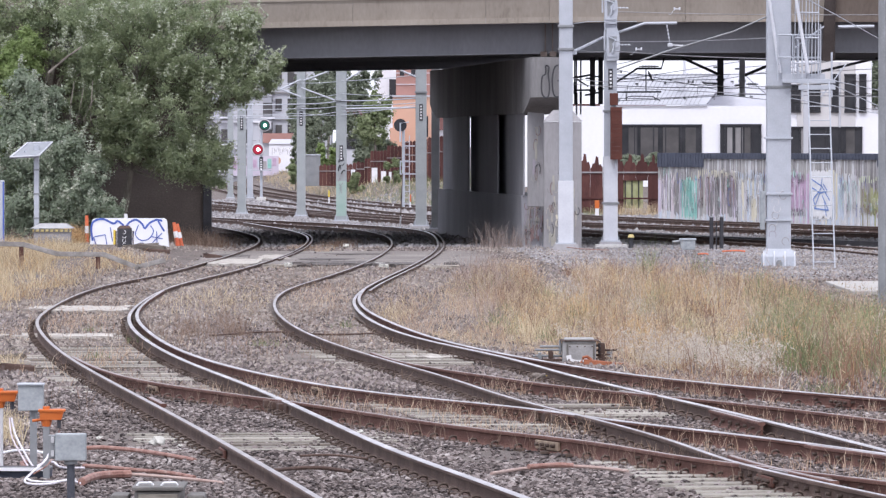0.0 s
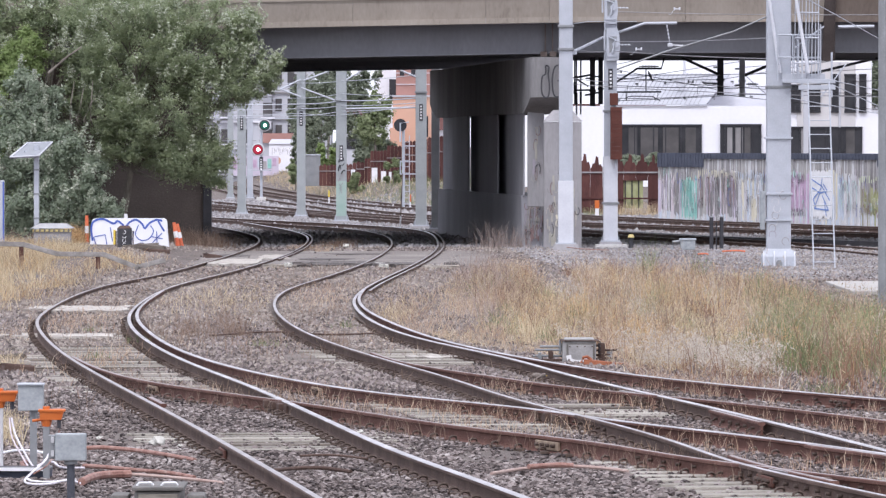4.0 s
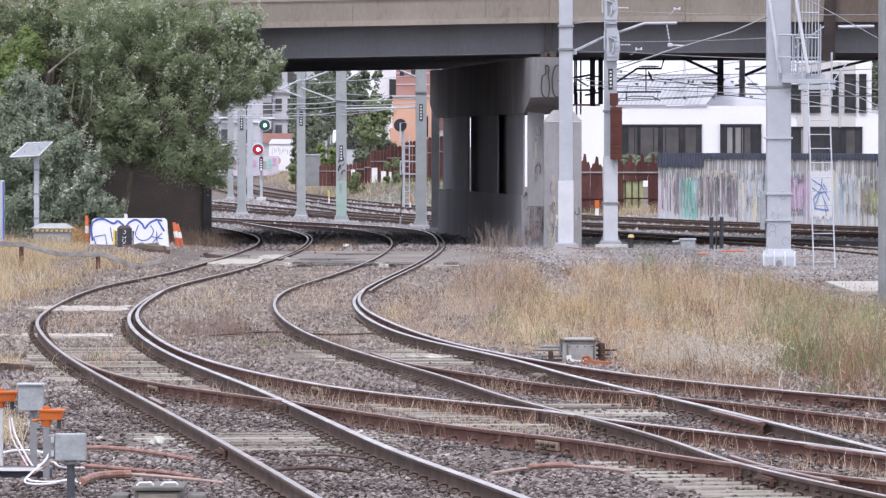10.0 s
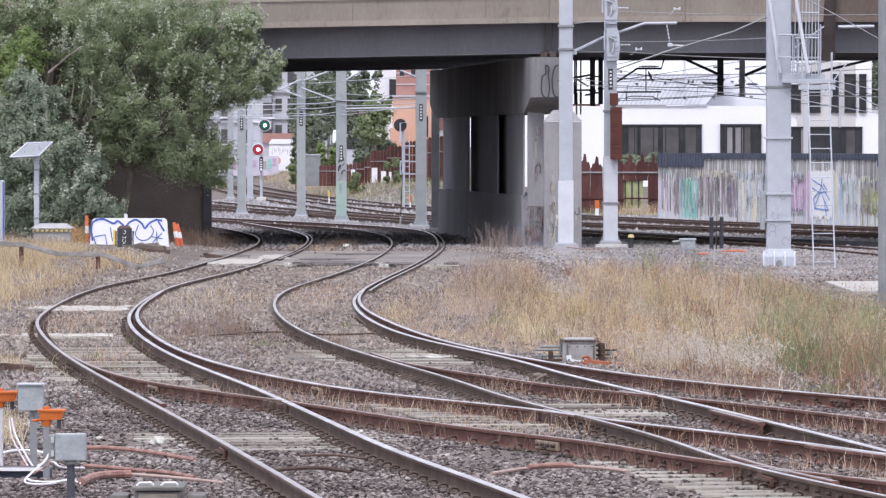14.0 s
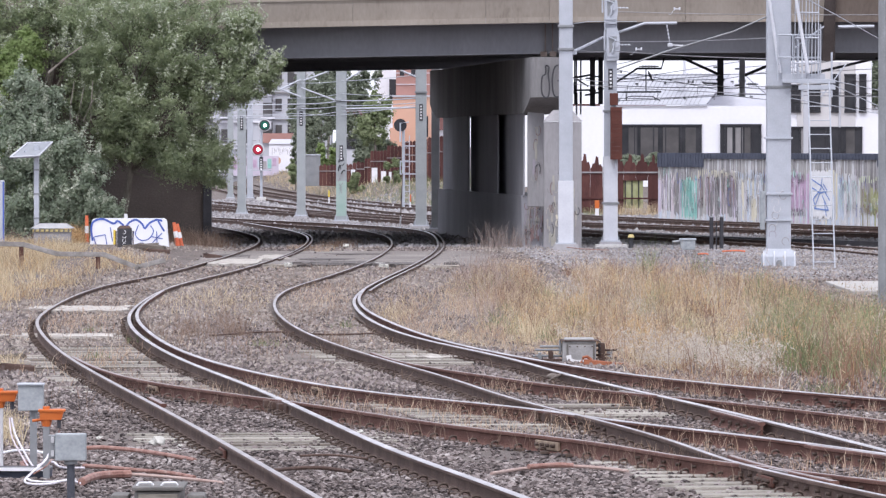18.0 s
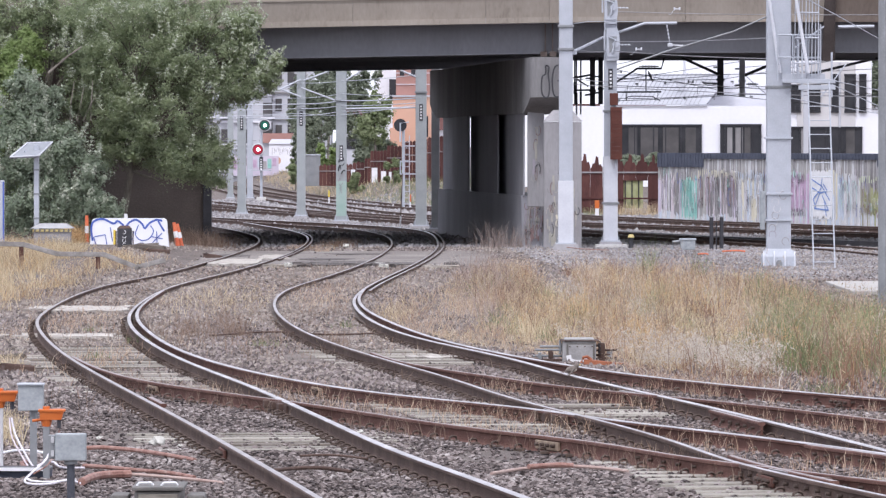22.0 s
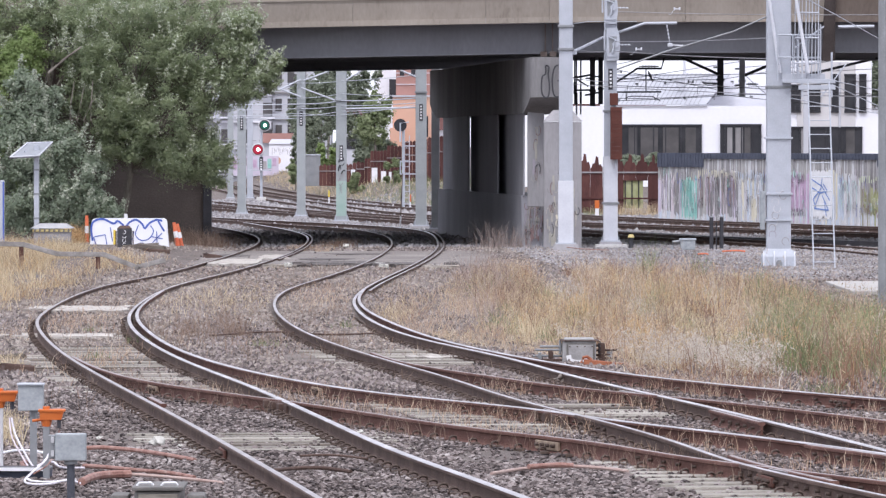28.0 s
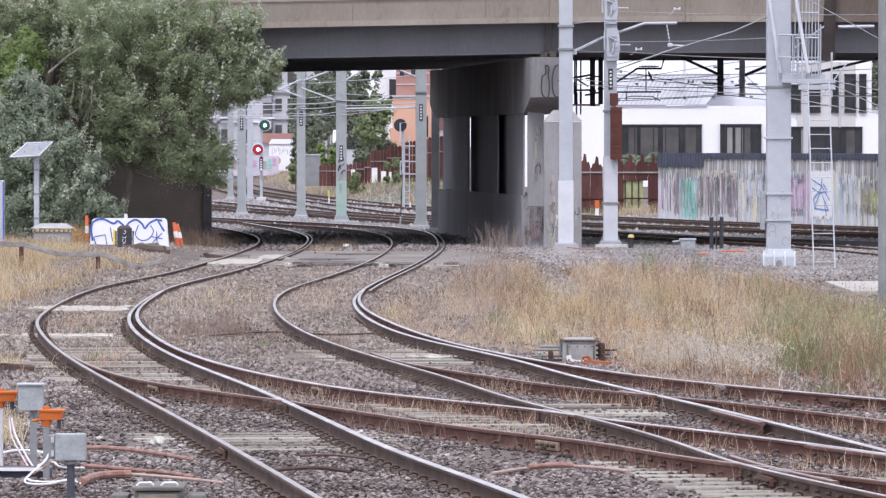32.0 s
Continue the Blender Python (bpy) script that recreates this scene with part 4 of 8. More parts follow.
        tree("far_tree", (x, y, zb), ([(0, 0, -.1), (.05, 0, z * .5), (0, 0, z)], .12 if k else .16, .05), [(rb.uniform(-.9, .9) * r, rb.uniform(-.3, .3), z + rb.uniform(-.4, .5) * h, r * rb.uniform(.15, .3), .4, h * rb.uniform(.06, .12), 8) for q in range(7)] + [(0, 0, z, r * .8, .9, h * .45, 26), (r * .5, 0, z + h * .22, r * .55, .8, h * .26, 14), (-r * .5, .2, z - h * .1, r * .6, .8, h * .3, 15), (0, .1, z + h * .42, r * .4, .6, h * .22, 10), (-r * .3, .1, z + h * .25, r * .5, .6, h * .2, 10)], leaf, .095, 40, "distant leafy tree on the embankment beyond the tracks", s, sway=False, limbs=False)


def make_meadow():
    rng = np.random.RandomState(5)
    # dry meadow east of the yard: short thatch, tall stems with seed tufts, weeds
    def field(n, lo, hi):
        y = rng.uniform(lo, hi, n)
        x = rng.uniform(-1, 12, n)
        edge = spline([58, 64, 70, 80, 86, 92, 100, 110, 120, 135, 150], [7.4, 5.65, 4.05, 2.65, 2.25, 1.3, .65, .3, .1, .4, 1.6])(y) + rng.normal(size=n) * .22
        far = 143 - .9 * np.clip(x - 1, 0, 10) - np.clip(x - 6.9, 0, 1.6) * 21 + rng.normal(size=n) * 3.4
        stony = ((x - 2.6) / .6) ** 2 + ((y - 131) / 17) ** 2 < rng.uniform(.5, 1.3, n)      # bare ballast hollow at the back
        ok = (x > edge) & (x < y * .0785 + .5) & (y < far) & ~stony
        x, y, edge = x[ok], y[ok], edge[ok]
        p1 = np.array([noise.noise(Vector((a * .55, b * .16, 0))) for a, b in zip(x, y)])
        p2 = np.array([noise.noise(Vector((a * .9, b * .3, 9))) for a, b in zip(x, y)])
        return x, y, x - edge, p1, p2, np.clip((far[ok] - y) / 12, .62, 1)
    def kinds(x, y, d, p1, p2, bleach=1.0):
        u = rng.uniform(0, 1, len(x))
        green = u < np.clip((x / y - .050) * 11 + p2 * .45, .02, .5) * np.clip((y - 70) / 14, .25, 1)
        white = ~green & (rng.uniform(0, 1, len(x)) < np.clip(1.1 - abs(y - 80) / 9, 0, 1) * np.clip(.15 + p1 * 1.2, 0, .45) * bleach)
        p3 = np.array([noise.noise(Vector((a * 1.1, b * .13, 21))) for a, b in zip(x, y)])
        orange = ~green & ~white & (rng.uniform(0, 1, len(x)) < np.clip(.15 + p3 * 1.4, .02, .7) * np.clip((d - .2) / .8, 0, 1) * np.clip((x - .5) / 1.7, .1, 1))
        pink = ~green & ~white & ~orange & (rng.uniform(0, 1, len(x)) < .35 + p1 * .9)
        return (("grass_green", green, "green weeds among the dry grass"), ("grass_white", white, "bleached pale grass at the meadow edge"), ("grass_pink", pink, "reddish dry grass stems"), ("grass_orange", orange, "orange-tinged dry grass in the meadow"), ("grass_dry", ~green & ~white & ~pink & ~orange, "tall dry straw-coloured grass"))
    x, y, d, p1, p2, fade = field(70000, 62, 148)
    keep = (rng.uniform(-.5, .9, len(x)) < p1 + .25) & (rng.uniform(0, 1, len(x)) < np.clip((y - 70) / 11, .15, 1))
    x, y, d, p1, p2, fade = (q[keep] for q in (x, y, d, p1, p2, fade))
    h = rng.uniform(.08, .3, len(x)) * np.clip(.8 + p2, .4, 1.4)
    for m, sel, lab in kinds(x, y, d, p1, p2):
        v, f = blades(rng, x[sel], y[sel], h[sel], rng.uniform(.006, .014, sel.sum()), 1.6)
        solo("grass", raw("grass", v, f, m), None, lab, "grass", kind="stuff")
    x, y, d, p1, p2, fade = field(46000, 66, 145)
    keep = rng.uniform(-.2, .75, len(x)) < p1 * 1.3 + .2
    x, y, d, p1, p2, fade = (q[keep] for q in (x, y, d, p1, p2, fade))
    thin = rng.uniform(0, 1, len(x)) < np.clip((y - 72) / 12, .1, 1)
    x, y, d, p1, p2, fade = (q[thin] for q in (x, y, d, p1, p2, fade))
    h = rng.uniform(.28, .78, len(x)) * np.clip(.75 + p1 * .9, .4, 1.25) * np.clip(d / 1.2 + .3, .3, 1) * fade
    for m, sel, lab in kinds(x, y, d, p1, p2, .15):
        n = int(sel.sum())
        v, f = blades(rng, x[sel], y[sel], h[sel], rng.uniform(.004, .010, n), .65)
        # seed tufts clustered at and below the tips
        tips = v.reshape(-1, 5, 3)[:, 4]
        pick = rng.uniform(0, 1, n) < .6
        m6 = int(pick.sum()) * 6
        hh = np.repeat(h[sel][pick], 6)
        c = np.repeat(tips[pick], 6, 0) - np.stack([rng.normal(size=m6) * .045, rng.normal(size=m6) * .045, rng.uniform(0, .55, m6) * hh], 1)
        a = rng.normal(size=c.shape) * np.array([.019, .019, .017])
        b = rng.normal(size=c.shape) * .007
        tv = np.stack([c - a, c + b, c + a], 1).reshape(-1, 3)
        i = len(v) + np.arange(len(c)) * 3
        v = np.concatenate([v, tv])
        f = f + np.stack([i, i + 1, i + 2], 1).tolist()
        solo("grass", raw("grass", v, f, m), None, lab, "grass", kind="stuff")
    # tussocks and tall weeds standing out of the meadow
    def tussocks(cx, cy, hs, per, spread, m, lab, w=.012):
        n = len(cx)
        X = np.repeat(cx, per) + rng.normal(size=n * per) * spread
        Y = np.repeat(cy, per) + rng.normal(size=n * per) * spread * 2
        H = np.repeat(hs, per) * rng.uniform(.35, 1.1, n * per)
        v, f = blades(rng, X, Y, H, rng.uniform(w * .5, w * 1.3, n * per), 1.1)
        solo("grass_tussock", raw("grass_tussock", v, f, m), None, lab, "grass", kind="stuff")
    x, y, d, p1, p2, fade = field(900, 74, 140)
    k = (d > .5)
    x, y = x[k], y[k]
    east = x > 4.6
    q = rng.uniform(0, 1, len(x))
    for sel, m, lab, h in (((q < .34) & ~east, "grass_dry", "straw-yellow grass tussocks", .55), ((q >= .34) & (q < .5), "stalk_rust", "reddish-brown dock stalks in the meadow", .6), ((q > .64) & (x / y > .053), "grass_green", "green weeds in the meadow", .62), ((q > .93) & ~east, "grass_green", "green weeds in the meadow", .45)):
        tussocks(x[sel], y[sel], rng.uniform(.6, 1.15, sel.sum()) * h, 46, .13, m, lab)
    tussocks(np.array([4.85, 5.0, 5.15, 6.1, 6.3]), np.array([139.0, 138, 140, 137, 138.5]), np.array([1.25, .9, 1.05, .6, .65]), 24, .07, "grass_green", "tall green weeds by the ballast shoulder")
    # brown-pink seeding stalks at the western tip, pale clumps and fresh shoots through the rest
    n = 26
    tussocks(rng.uniform(.35, 1.9, n), rng.uniform(112, 136, n), rng.uniform(.45, .85, n), 40, .12, "stalk_red", "brown seeding stalks at the tip of the meadow", .008)
    n = 30
    tussocks(rng.uniform(.3, 1.55, n), rng.uniform(104, 138, n), rng.uniform(.5, .95, n), 42, .11, "stalk_ash", "pale ashen seeding stalks at the tip of the meadow", .008)
    tussocks(np.array([3.2, 3.3, 3.05]), np.array([138.5, 140, 139.5]), np.array([.16, .2, .14]), 40, .12, "stalk_rust", "low reddish weeds on the ballast", .010)
    n = 22
    tussocks(rng.uniform(2.2, 6.5, n), rng.uniform(92, 128, n), rng.uniform(.5, .85, n), 60, .16, "grass_white", "pale seeding grass clumps in the meadow", .008)
    n = 9
    tussocks(rng.uniform(5.6, 7.6, n), rng.uniform(90, 108, n), rng.uniform(.5, .95, n), 80, .16, "weed_fresh", "fresh light-green weeds in the meadow", .011)
    n = 14
    tussocks(rng.uniform(1.2, 5.2, n), rng.uniform(96, 134, n), rng.uniform(.4, .75, n), 40, .14, "weed_fresh", "fresh light-green weeds in the meadow", .008)
    # upright dead stalks with short twigs, dark against the straw
    x, y, d, p1, p2, fade = field(2600, 72, 138)
    k = (d > .3) & (rng.uniform(-.5, .5, len(x)) < p2 * 1.4)
    x, y = x[k], y[k]
    n = len(x)
    h = rng.uniform(.4, .95, n)
    v, f = blades(rng, x, y, h, rng.uniform(.008, .016, n), .22)
    tw, ty = np.repeat(x, 5), np.repeat(y, 5)
    t = rng.uniform(.4, 1, n * 5)
    c = np.stack([tw, ty, ground_z(tw, ty) + np.repeat(h, 5) * t], 1)
    a = np.stack([rng.normal(size=n * 5) * .05, rng.normal(size=n * 5) * .05, rng.uniform(.02, .1, n * 5)], 1)
    tv = np.stack([c - np.array([.005, 0, 0]), c + np.array([.005, 0, 0]), c + a], 1).reshape(-1, 3)
    i = len(v) + np.arange(n * 5) * 3
    solo("dead_stalks", raw("dead_stalks", np.concatenate([v, tv]), f + np.stack([i, i + 1, i + 2], 1).tolist(), "stalk_red"), None, "upright brown dead stalks in the meadow", "weeds", kind="stuff")
    # bleached litter lying flat along the front edge, and tangles of white seed fluff
    n = 6500
    y = rng.uniform(62, 100, n)
    edge = spline([58, 64, 70, 80, 86, 92, 100], [7.0, 5.35, 3.7, 2.4, 1.9, .75, -.1])(y)
    x = edge + np.abs(rng.normal(size=n)) * .75 - .15
    ok = keep_off(x, y, .16) & (np.abs(x) < y * .079) & ~((np.abs(x - 2.05) < .55) & (y > 77) & (y < 85))
    x, y = x[ok], y[ok]
    q = rng.uniform(0, 1, len(x))
    for sel, m, lab in ((q < .16, "grass_white", "bleached grass litter along the rail"), ((q >= .16) & (q < .55), "grass_pink", "pinkish dry grass litter along the rail"), ((q >= .55) & (y < 82), "stalk_rust", "rust-brown stalk litter along the rail"), ((q >= .55) & (y >= 82), "grass_dry", "straw litter along the rail")):
        v, f = blades(rng, x[sel], y[sel], rng.uniform(.03, .17, sel.sum()), rng.uniform(.005, .012, sel.sum()), 3.2)
        solo("grass", raw("grass", v, f, m), None, lab, "grass", kind="stuff")
    cx = np.concatenate([rng.normal(3.5, .42, 44), rng.normal(4.2, .3, 22), rng.normal(3.1, .5, 18), rng.normal(2.3, .25, 4)])
    cy = np.concatenate([rng.normal(82, 2.6, 44), rng.normal(77, 2, 22), rng.normal(86, 2, 18), rng.normal(93, 1.5, 4)])
    per = 64
    n = len(cx) * per
    c = np.stack([np.repeat(cx, per) + rng.normal(size=n) * .09, np.repeat(cy, per) + rng.normal(size=n) * .25, ground_z(np.repeat(cx, per), np.repeat(cy, per)) + np.repeat(rng.uniform(.1, .42, len(cx)), per) + rng.normal(size=n) * .07], 1)
    a = rng.normal(size=c.shape) * .020
    b = np.cross(a, rng.normal(size=c.shape))
    b *= .005 / np.linalg.norm(b, axis=1)[:, None]
    e = a + rng.normal(size=c.shape) * .016
    v = np.stack([c - b, c + b, c + a + b, c + a - b, c + a + e], 1).reshape(-1, 3)
    i = np.arange(n) * 5
    solo("seed_fluff", raw("seed_fluff", v, np.stack([i, i + 1, i + 2, i + 3], 1).tolist() + np.stack([i + 3, i + 2, i + 4], 1).tolist(), "grass_white"), None, "tangled white seed fluff on dead stalks", "weeds", kind="stuff")
    # branching red-brown dock plants at the near end, green sprigs between them
    tussocks(np.array([5.15, 4.9, 5.35, 5.5, 4.35, 5.0, 5.6, 5.25, 3.75, 4.0, 4.15, 3.45, 5.5, 5.9, 6.1]), np.array([72.5, 74, 74.5, 76, 76.5, 71, 78, 70.2, 77, 75.5, 73.5, 79, 81, 83, 84]), np.array([.55, .5, .6, .7, .5, .4, .6, .35, .55, .6, .5, .45, .7, .75, .7]), 34, .16, "stalk_rust", "rust-brown dock plants beside the rail", .010)
    tussocks(np.array([4.95, 4.72, 5.2, 5.5, 5.7, 4.2]), np.array([79.5, 70.6, 82, 83, 80, 80.5]), np.array([.6, .25, .6, .55, .7, .4]), 70, .15, "grass_green", "green weeds at the meadow edge", .012)
    # stalks along the rusty diverging rails
    for xf, y0, y1 in (RAILS[2], RAILS[3], RAILS[6], RAILS[7]):
        n = 2200
        y = rng.uniform(max(y0, 44), min(y1, 74), n)
        x = xf(y) + rng.choice([-1, 1], n) * (.05 + np.abs(rng.normal(size=n)) * .16)
        c = np.array([noise.noise(Vector((b * .9, a * .3, 3))) for a, b in zip(x, y)])
        ok = (c > -.05) & (np.abs(x) < y * .079)
        v, f = blades(rng, x[ok], y[ok], rng.uniform(.05, .27, ok.sum()), rng.uniform(.003, .008, ok.sum()), .7)
        solo("weeds", raw("weeds", v, f, "grass_pink" if y0 > 42 else "stalk_red"), None, "dry stalks along the rusty rail", "weeds", kind="stuff")
    # straw between the rusty rails
    n = 2600
    y = rng.uniform(46, 72, n)
    w = rng.uniform(.02, .98, n)
    x = RAILS[3][0](y) * (1 - w) + RAILS[2][0](y) * w
    c = np.array([noise.noise(Vector((b * .45, a * .8, 5))) for a, b in zip(x, y)])
    ok = (c > -.02) & (np.abs(x) < y * .079) & keep_off(x, y, .05)
    v, f = blades(rng, x[ok], y[ok], rng.uniform(.05, .26, ok.sum()), rng.uniform(.003, .008, ok.sum()), .8)
    solo("weeds", raw("weeds", v, f, "grass_pink"), None, "dry straw between the rusty rails", "weeds", kind="stuff")
    # rough growth at the foot of the abutment and the pier
    for cx, cy, n, sx, sy, h in ((-7.3, 170.5, 1500, .5, 2.0, .55), (1.75, 171.0, 420, .45, 1.3, .95), (-4.2, 98, 320, .6, 5, .4), (-2.9, 92, 200, .5, 4, .3), (-3.0, 172, 250, .25, 1, .4), (-8.6, 171.8, 1600, .8, .9, .7), (8.3, 252, 900, .9, .8, .8), (6.6, 252, 300, .4, .8, .5)):
        x, y = cx + rng.normal(size=n) * sx, cy + rng.normal(size=n) * sy
        ok = keep_off(x, y, .12)
        v, f = blades(rng, x[ok], y[ok], rng.uniform(.12, 1, ok.sum()) * h, rng.uniform(.006, .014, ok.sum()), .8)
        solo("weeds", raw("weeds", v, f, "stalk_ash" if 0 < cx < 2 else "stalk_red" if cy < 250 else ("grass_dry" if cx > 7 else "grass_green")), None, "dry weeds at the foot of the structure", "weeds", kind="stuff")
    # western verge: straw thatch in uneven tufts
    n = 54000
    y, x = rng.uniform(112, 172, n), rng.uniform(-14, -6.5, n)
    lim = spline([110, 122, 132, 145, 160, 172], [-8.7, -8.9, -8.4, -8.0, -7.5, -7.0])(y)
    pn = np.array([noise.noise(Vector((a * .8, b * .22, 4))) for a, b in zip(x, y)])
    ok = (x < lim + rng.normal(size=n) * .35 + pn * .6) & (x > -y * .0785 - .5) & (rng.uniform(-.95, .5, n) < pn) & ~((x > -10.3) & (y > 152))
    x, y, pn = x[ok], y[ok], pn[ok]
    h = rng.uniform(.06, .38, len(x)) * np.clip(.8 + pn * 1.4, .4, 1.6) * np.clip((172 - y) / 12, .5, 1)
    q = rng.uniform(0, 1, len(x)) + pn * .5
    for sel, m, lab in ((q < .1, "grass_pink", "pinkish dry grass on the western verge"), ((q >= .1) & (q < .75), "grass_dry", "straw-coloured dry grass on the western verge"), ((q >= .75) & (q < .95), "grass_orange", "tawny dry grass on the western verge"), (q >= .95, "stalk_red", "brown dead stalks on the western verge")):
        v, f = blades(rng, x[sel], y[sel], h[sel], rng.uniform(.005, .013, sel.sum()), 1.5)
        solo("grass", raw("grass", v, f, m), None, lab, "grass", kind="stuff")
    tussocks(np.array([-9.9, -9.5, -10.2, -9.1, -10.6, -9.7, -10.9, -8.9, -9.9]), np.array([127.0, 124, 131, 128, 137, 134, 142, 133, 140]), np.array([.5, .4, .55, .3, .6, .35, .5, .3, .4]), 70, .2, "grass_dry", "tall straw tussocks on the western verge", .010)
    n = 26
    tussocks(rng.uniform(-11.0, -10.55, n), rng.uniform(164, 168, n), rng.uniform(.3, .7, n), 60, .1, "grass_orange", "tawny straw between the cabinet and the barrier", .011)
    n = 40
    tussocks(rng.uniform(-10.9, -9.75, n), rng.uniform(145, 161, n), rng.uniform(.12, .3, n), 60, .18, "grass_dry", "low straw in front of the barrier", .011)
    n = 16
    tussocks(rng.uniform(-4.5, -3.1, n), rng.uniform(163, 176, n), rng.uniform(.14, .3, n), 40, .13, "grass_pink", "dry tufts in the dark soil under the bridge", .010)
    n = 30
    tussocks(rng.uniform(-12.2, -9.9, n), rng.uniform(140, 160, n), rng.uniform(.3, .6, n), 60, .2, "grass_dry", "straw tussocks round the barrier and the cabinet", .011)
    tussocks(np.array([-4.35, -4.6, -4.5, -6.3]), np.array([55.5, 59.0, 57.3, 82.0]), np.array([.42, .4, .36, .3]), 130, .13, "grass_dry", "straw tussocks beside the cable posts", .007)
    tussocks(np.array([-3.75, -3.55, -4.45, -1.75]), np.array([99.5, 98.5, 99.5, 92.5]), np.array([.62, .5, .45, .35]), 80, .12, "stalk_red", "twiggy dead weeds standing between the tracks", .008)
    # straw litter trodden into the gravel between the curving tracks
    n = 12000
    y, x = rng.uniform(92, 150, n), rng.uniform(-9.5, .8, n)
    pn = np.array([noise.noise(Vector((a * .7, b * .12, 14))) for a, b in zip(x, y)])
    ok = keep_off(x, y, .1) & (rng.uniform(-.6, .6, n) < pn) & (x > -y * .079)
    x, y = x[ok], y[ok]
    q = rng.uniform(0, 1, len(x))
    for sel, m in ((q < .45, "grass_dry"), (q >= .45, "grass_pink")):
        v, f = blades(rng, x[sel], y[sel], rng.uniform(.02, .10, sel.sum()), rng.uniform(.006, .014, sel.sum()), 3.0)
        solo("grass_litter", raw("grass_litter", v, f, m), None, "dry straw litter between the tracks", "grass", kind="stuff")
    # weeds in the ballast between the rails
    n = 6500
    y, x = rng.uniform(58, 128, n), rng.uniform(-8, 6, n)
    patch = np.array([noise.noise(Vector((a * .6, b * .2, 7))) for a, b in zip(x, y)])
    ok = (np.abs(x) < y * .079) & keep_off(x, y, .06) & (patch > .06)
    v, f = blades(rng, x[ok], y[ok], rng.uniform(.06, .24, ok.sum()), rng.uniform(.004, .010, ok.sum()), .8)
    solo("weeds", raw("weeds", v, f, "stalk_red"), None, "thin dry weeds growing through the ballast", "weeds", kind="stuff")
    for cx, cy, sx, sy, n, m in ((-.95, 109, .25, 2.4, 380, "grass_dry"), (-.75, 117, .4, 4, 150, "grass_dry"), (-.2, 104, .4, 4, 250, "grass_pink"), (-6.9, 104, .5, 4, 500, "grass_pink"), (-4.6, 118, .7, 6, 700, "grass_dry"), (-2.6, 122, .4, 6, 500, "grass_pink"), (-.6, 110, .4, 8, 800, "grass_pink"), (-5, 84, .4, 4, 400, "grass_pink")):
        x, y = cx + rng.normal(size=n) * sx, cy + rng.normal(size=n) * sy
        ok = keep_off(x, y, .12)
        v, f = blades(rng, x[ok], y[ok], rng.uniform(.05, .26, ok.sum()), rng.uniform(.005, .011, ok.sum()), 1.1)
        solo("weeds", raw("weeds", v, f, m), None, "pale dry grass between the tracks", "weeds", kind="stuff")
    n = 9000
    y, x = rng.uniform(98, 146, n), rng.uniform(-9, .5, n)
    pn = np.array([noise.noise(Vector((a * .8, b * .15, 33))) for a, b in zip(x, y)])
    ok = keep_off(x, y, .1) & (rng.uniform(-.45, .5, n) < pn) & (x > -y * .079)
    v, f = blades(rng, x[ok], y[ok], rng.uniform(.04, .22, ok.sum()), rng.uniform(.006, .014, ok.sum()), 1.2)
    solo("weeds", raw("weeds", v, f, "stalk_red"), None, "brown dead weeds between the far yard tracks", "weeds", kind="stuff")
    tussocks(np.array([-5.2, -2.9, -5.0, -1.75, -6.3]), np.array([86.0, 92.5, 94, 103, 101]), np.array([.16, .18, .2, .2, .15]), 60, .12, "grass_green", "low green weeds between the tracks", .010)
    # weedy embankment beyond the bridge
    n = 36000
    y, x = rng.uniform(290, 440, n), rng.uniform(-17, 3, n)
    far_line = spline([268, 312, 362, 490], [-.3, -5.8, -10.4, -19])
    ok = x > far_line(y) + 1.7 + rng.normal(size=n) * .3
    x, y = x[ok], y[ok]
    dry = rng.uniform(0, 1, len(x)) < np.clip(.95 - (x + 9) * .10, .25, .95)
    for sel, m, lab in ((dry, "grass_dry", "dry grass on the far embankment"), (~dry, "grass_green", "weeds on the embankment beyond the far tracks")):
        v, f = blades(rng, x[sel], y[sel], rng.uniform(.08, .48, sel.sum()), rng.uniform(.01, .026, sel.sum()), 1.3)
        solo("grass", raw("grass", v, f, m), None, lab, "grass", kind="stuff")


def chip_cloud(rng, x, y, s):
    """Far stones: ridged chips with an open, buried underside."""
    n = len(x)
    base = np.array([(-1, -.7, 0), (1, -.7, 0), (1, .7, 0), (-1, .7, 0), (-.45, 0, 1), (.5, 0, 1)]) * .5
    p = base[None] * rng.uniform(.55, 1.3, (n, 6, 3))
    t = rng.uniform(0, 6.28, n)
    ca, sa = np.cos(t)[:, None], np.sin(t)[:, None]
    q = np.stack([p[..., 0] * ca - p[..., 1] * sa, p[..., 0] * sa + p[..., 1] * ca, p[..., 2] * rng.uniform(.6, 1.3, n)[:, None] - .05], -1) * s[:, None, None]
    q += np.stack([x, y, ground_z(x, y)], 1)[:, None]
    tri = np.array([(0, 1, 5), (0, 5, 4), (1, 2, 5), (2, 3, 4), (2, 4, 5), (3, 0, 4)])
    return q.reshape(-1, 3), (tri[None] + (np.arange(n) * 6)[:, None, None]).reshape(-1, 3).tolist()


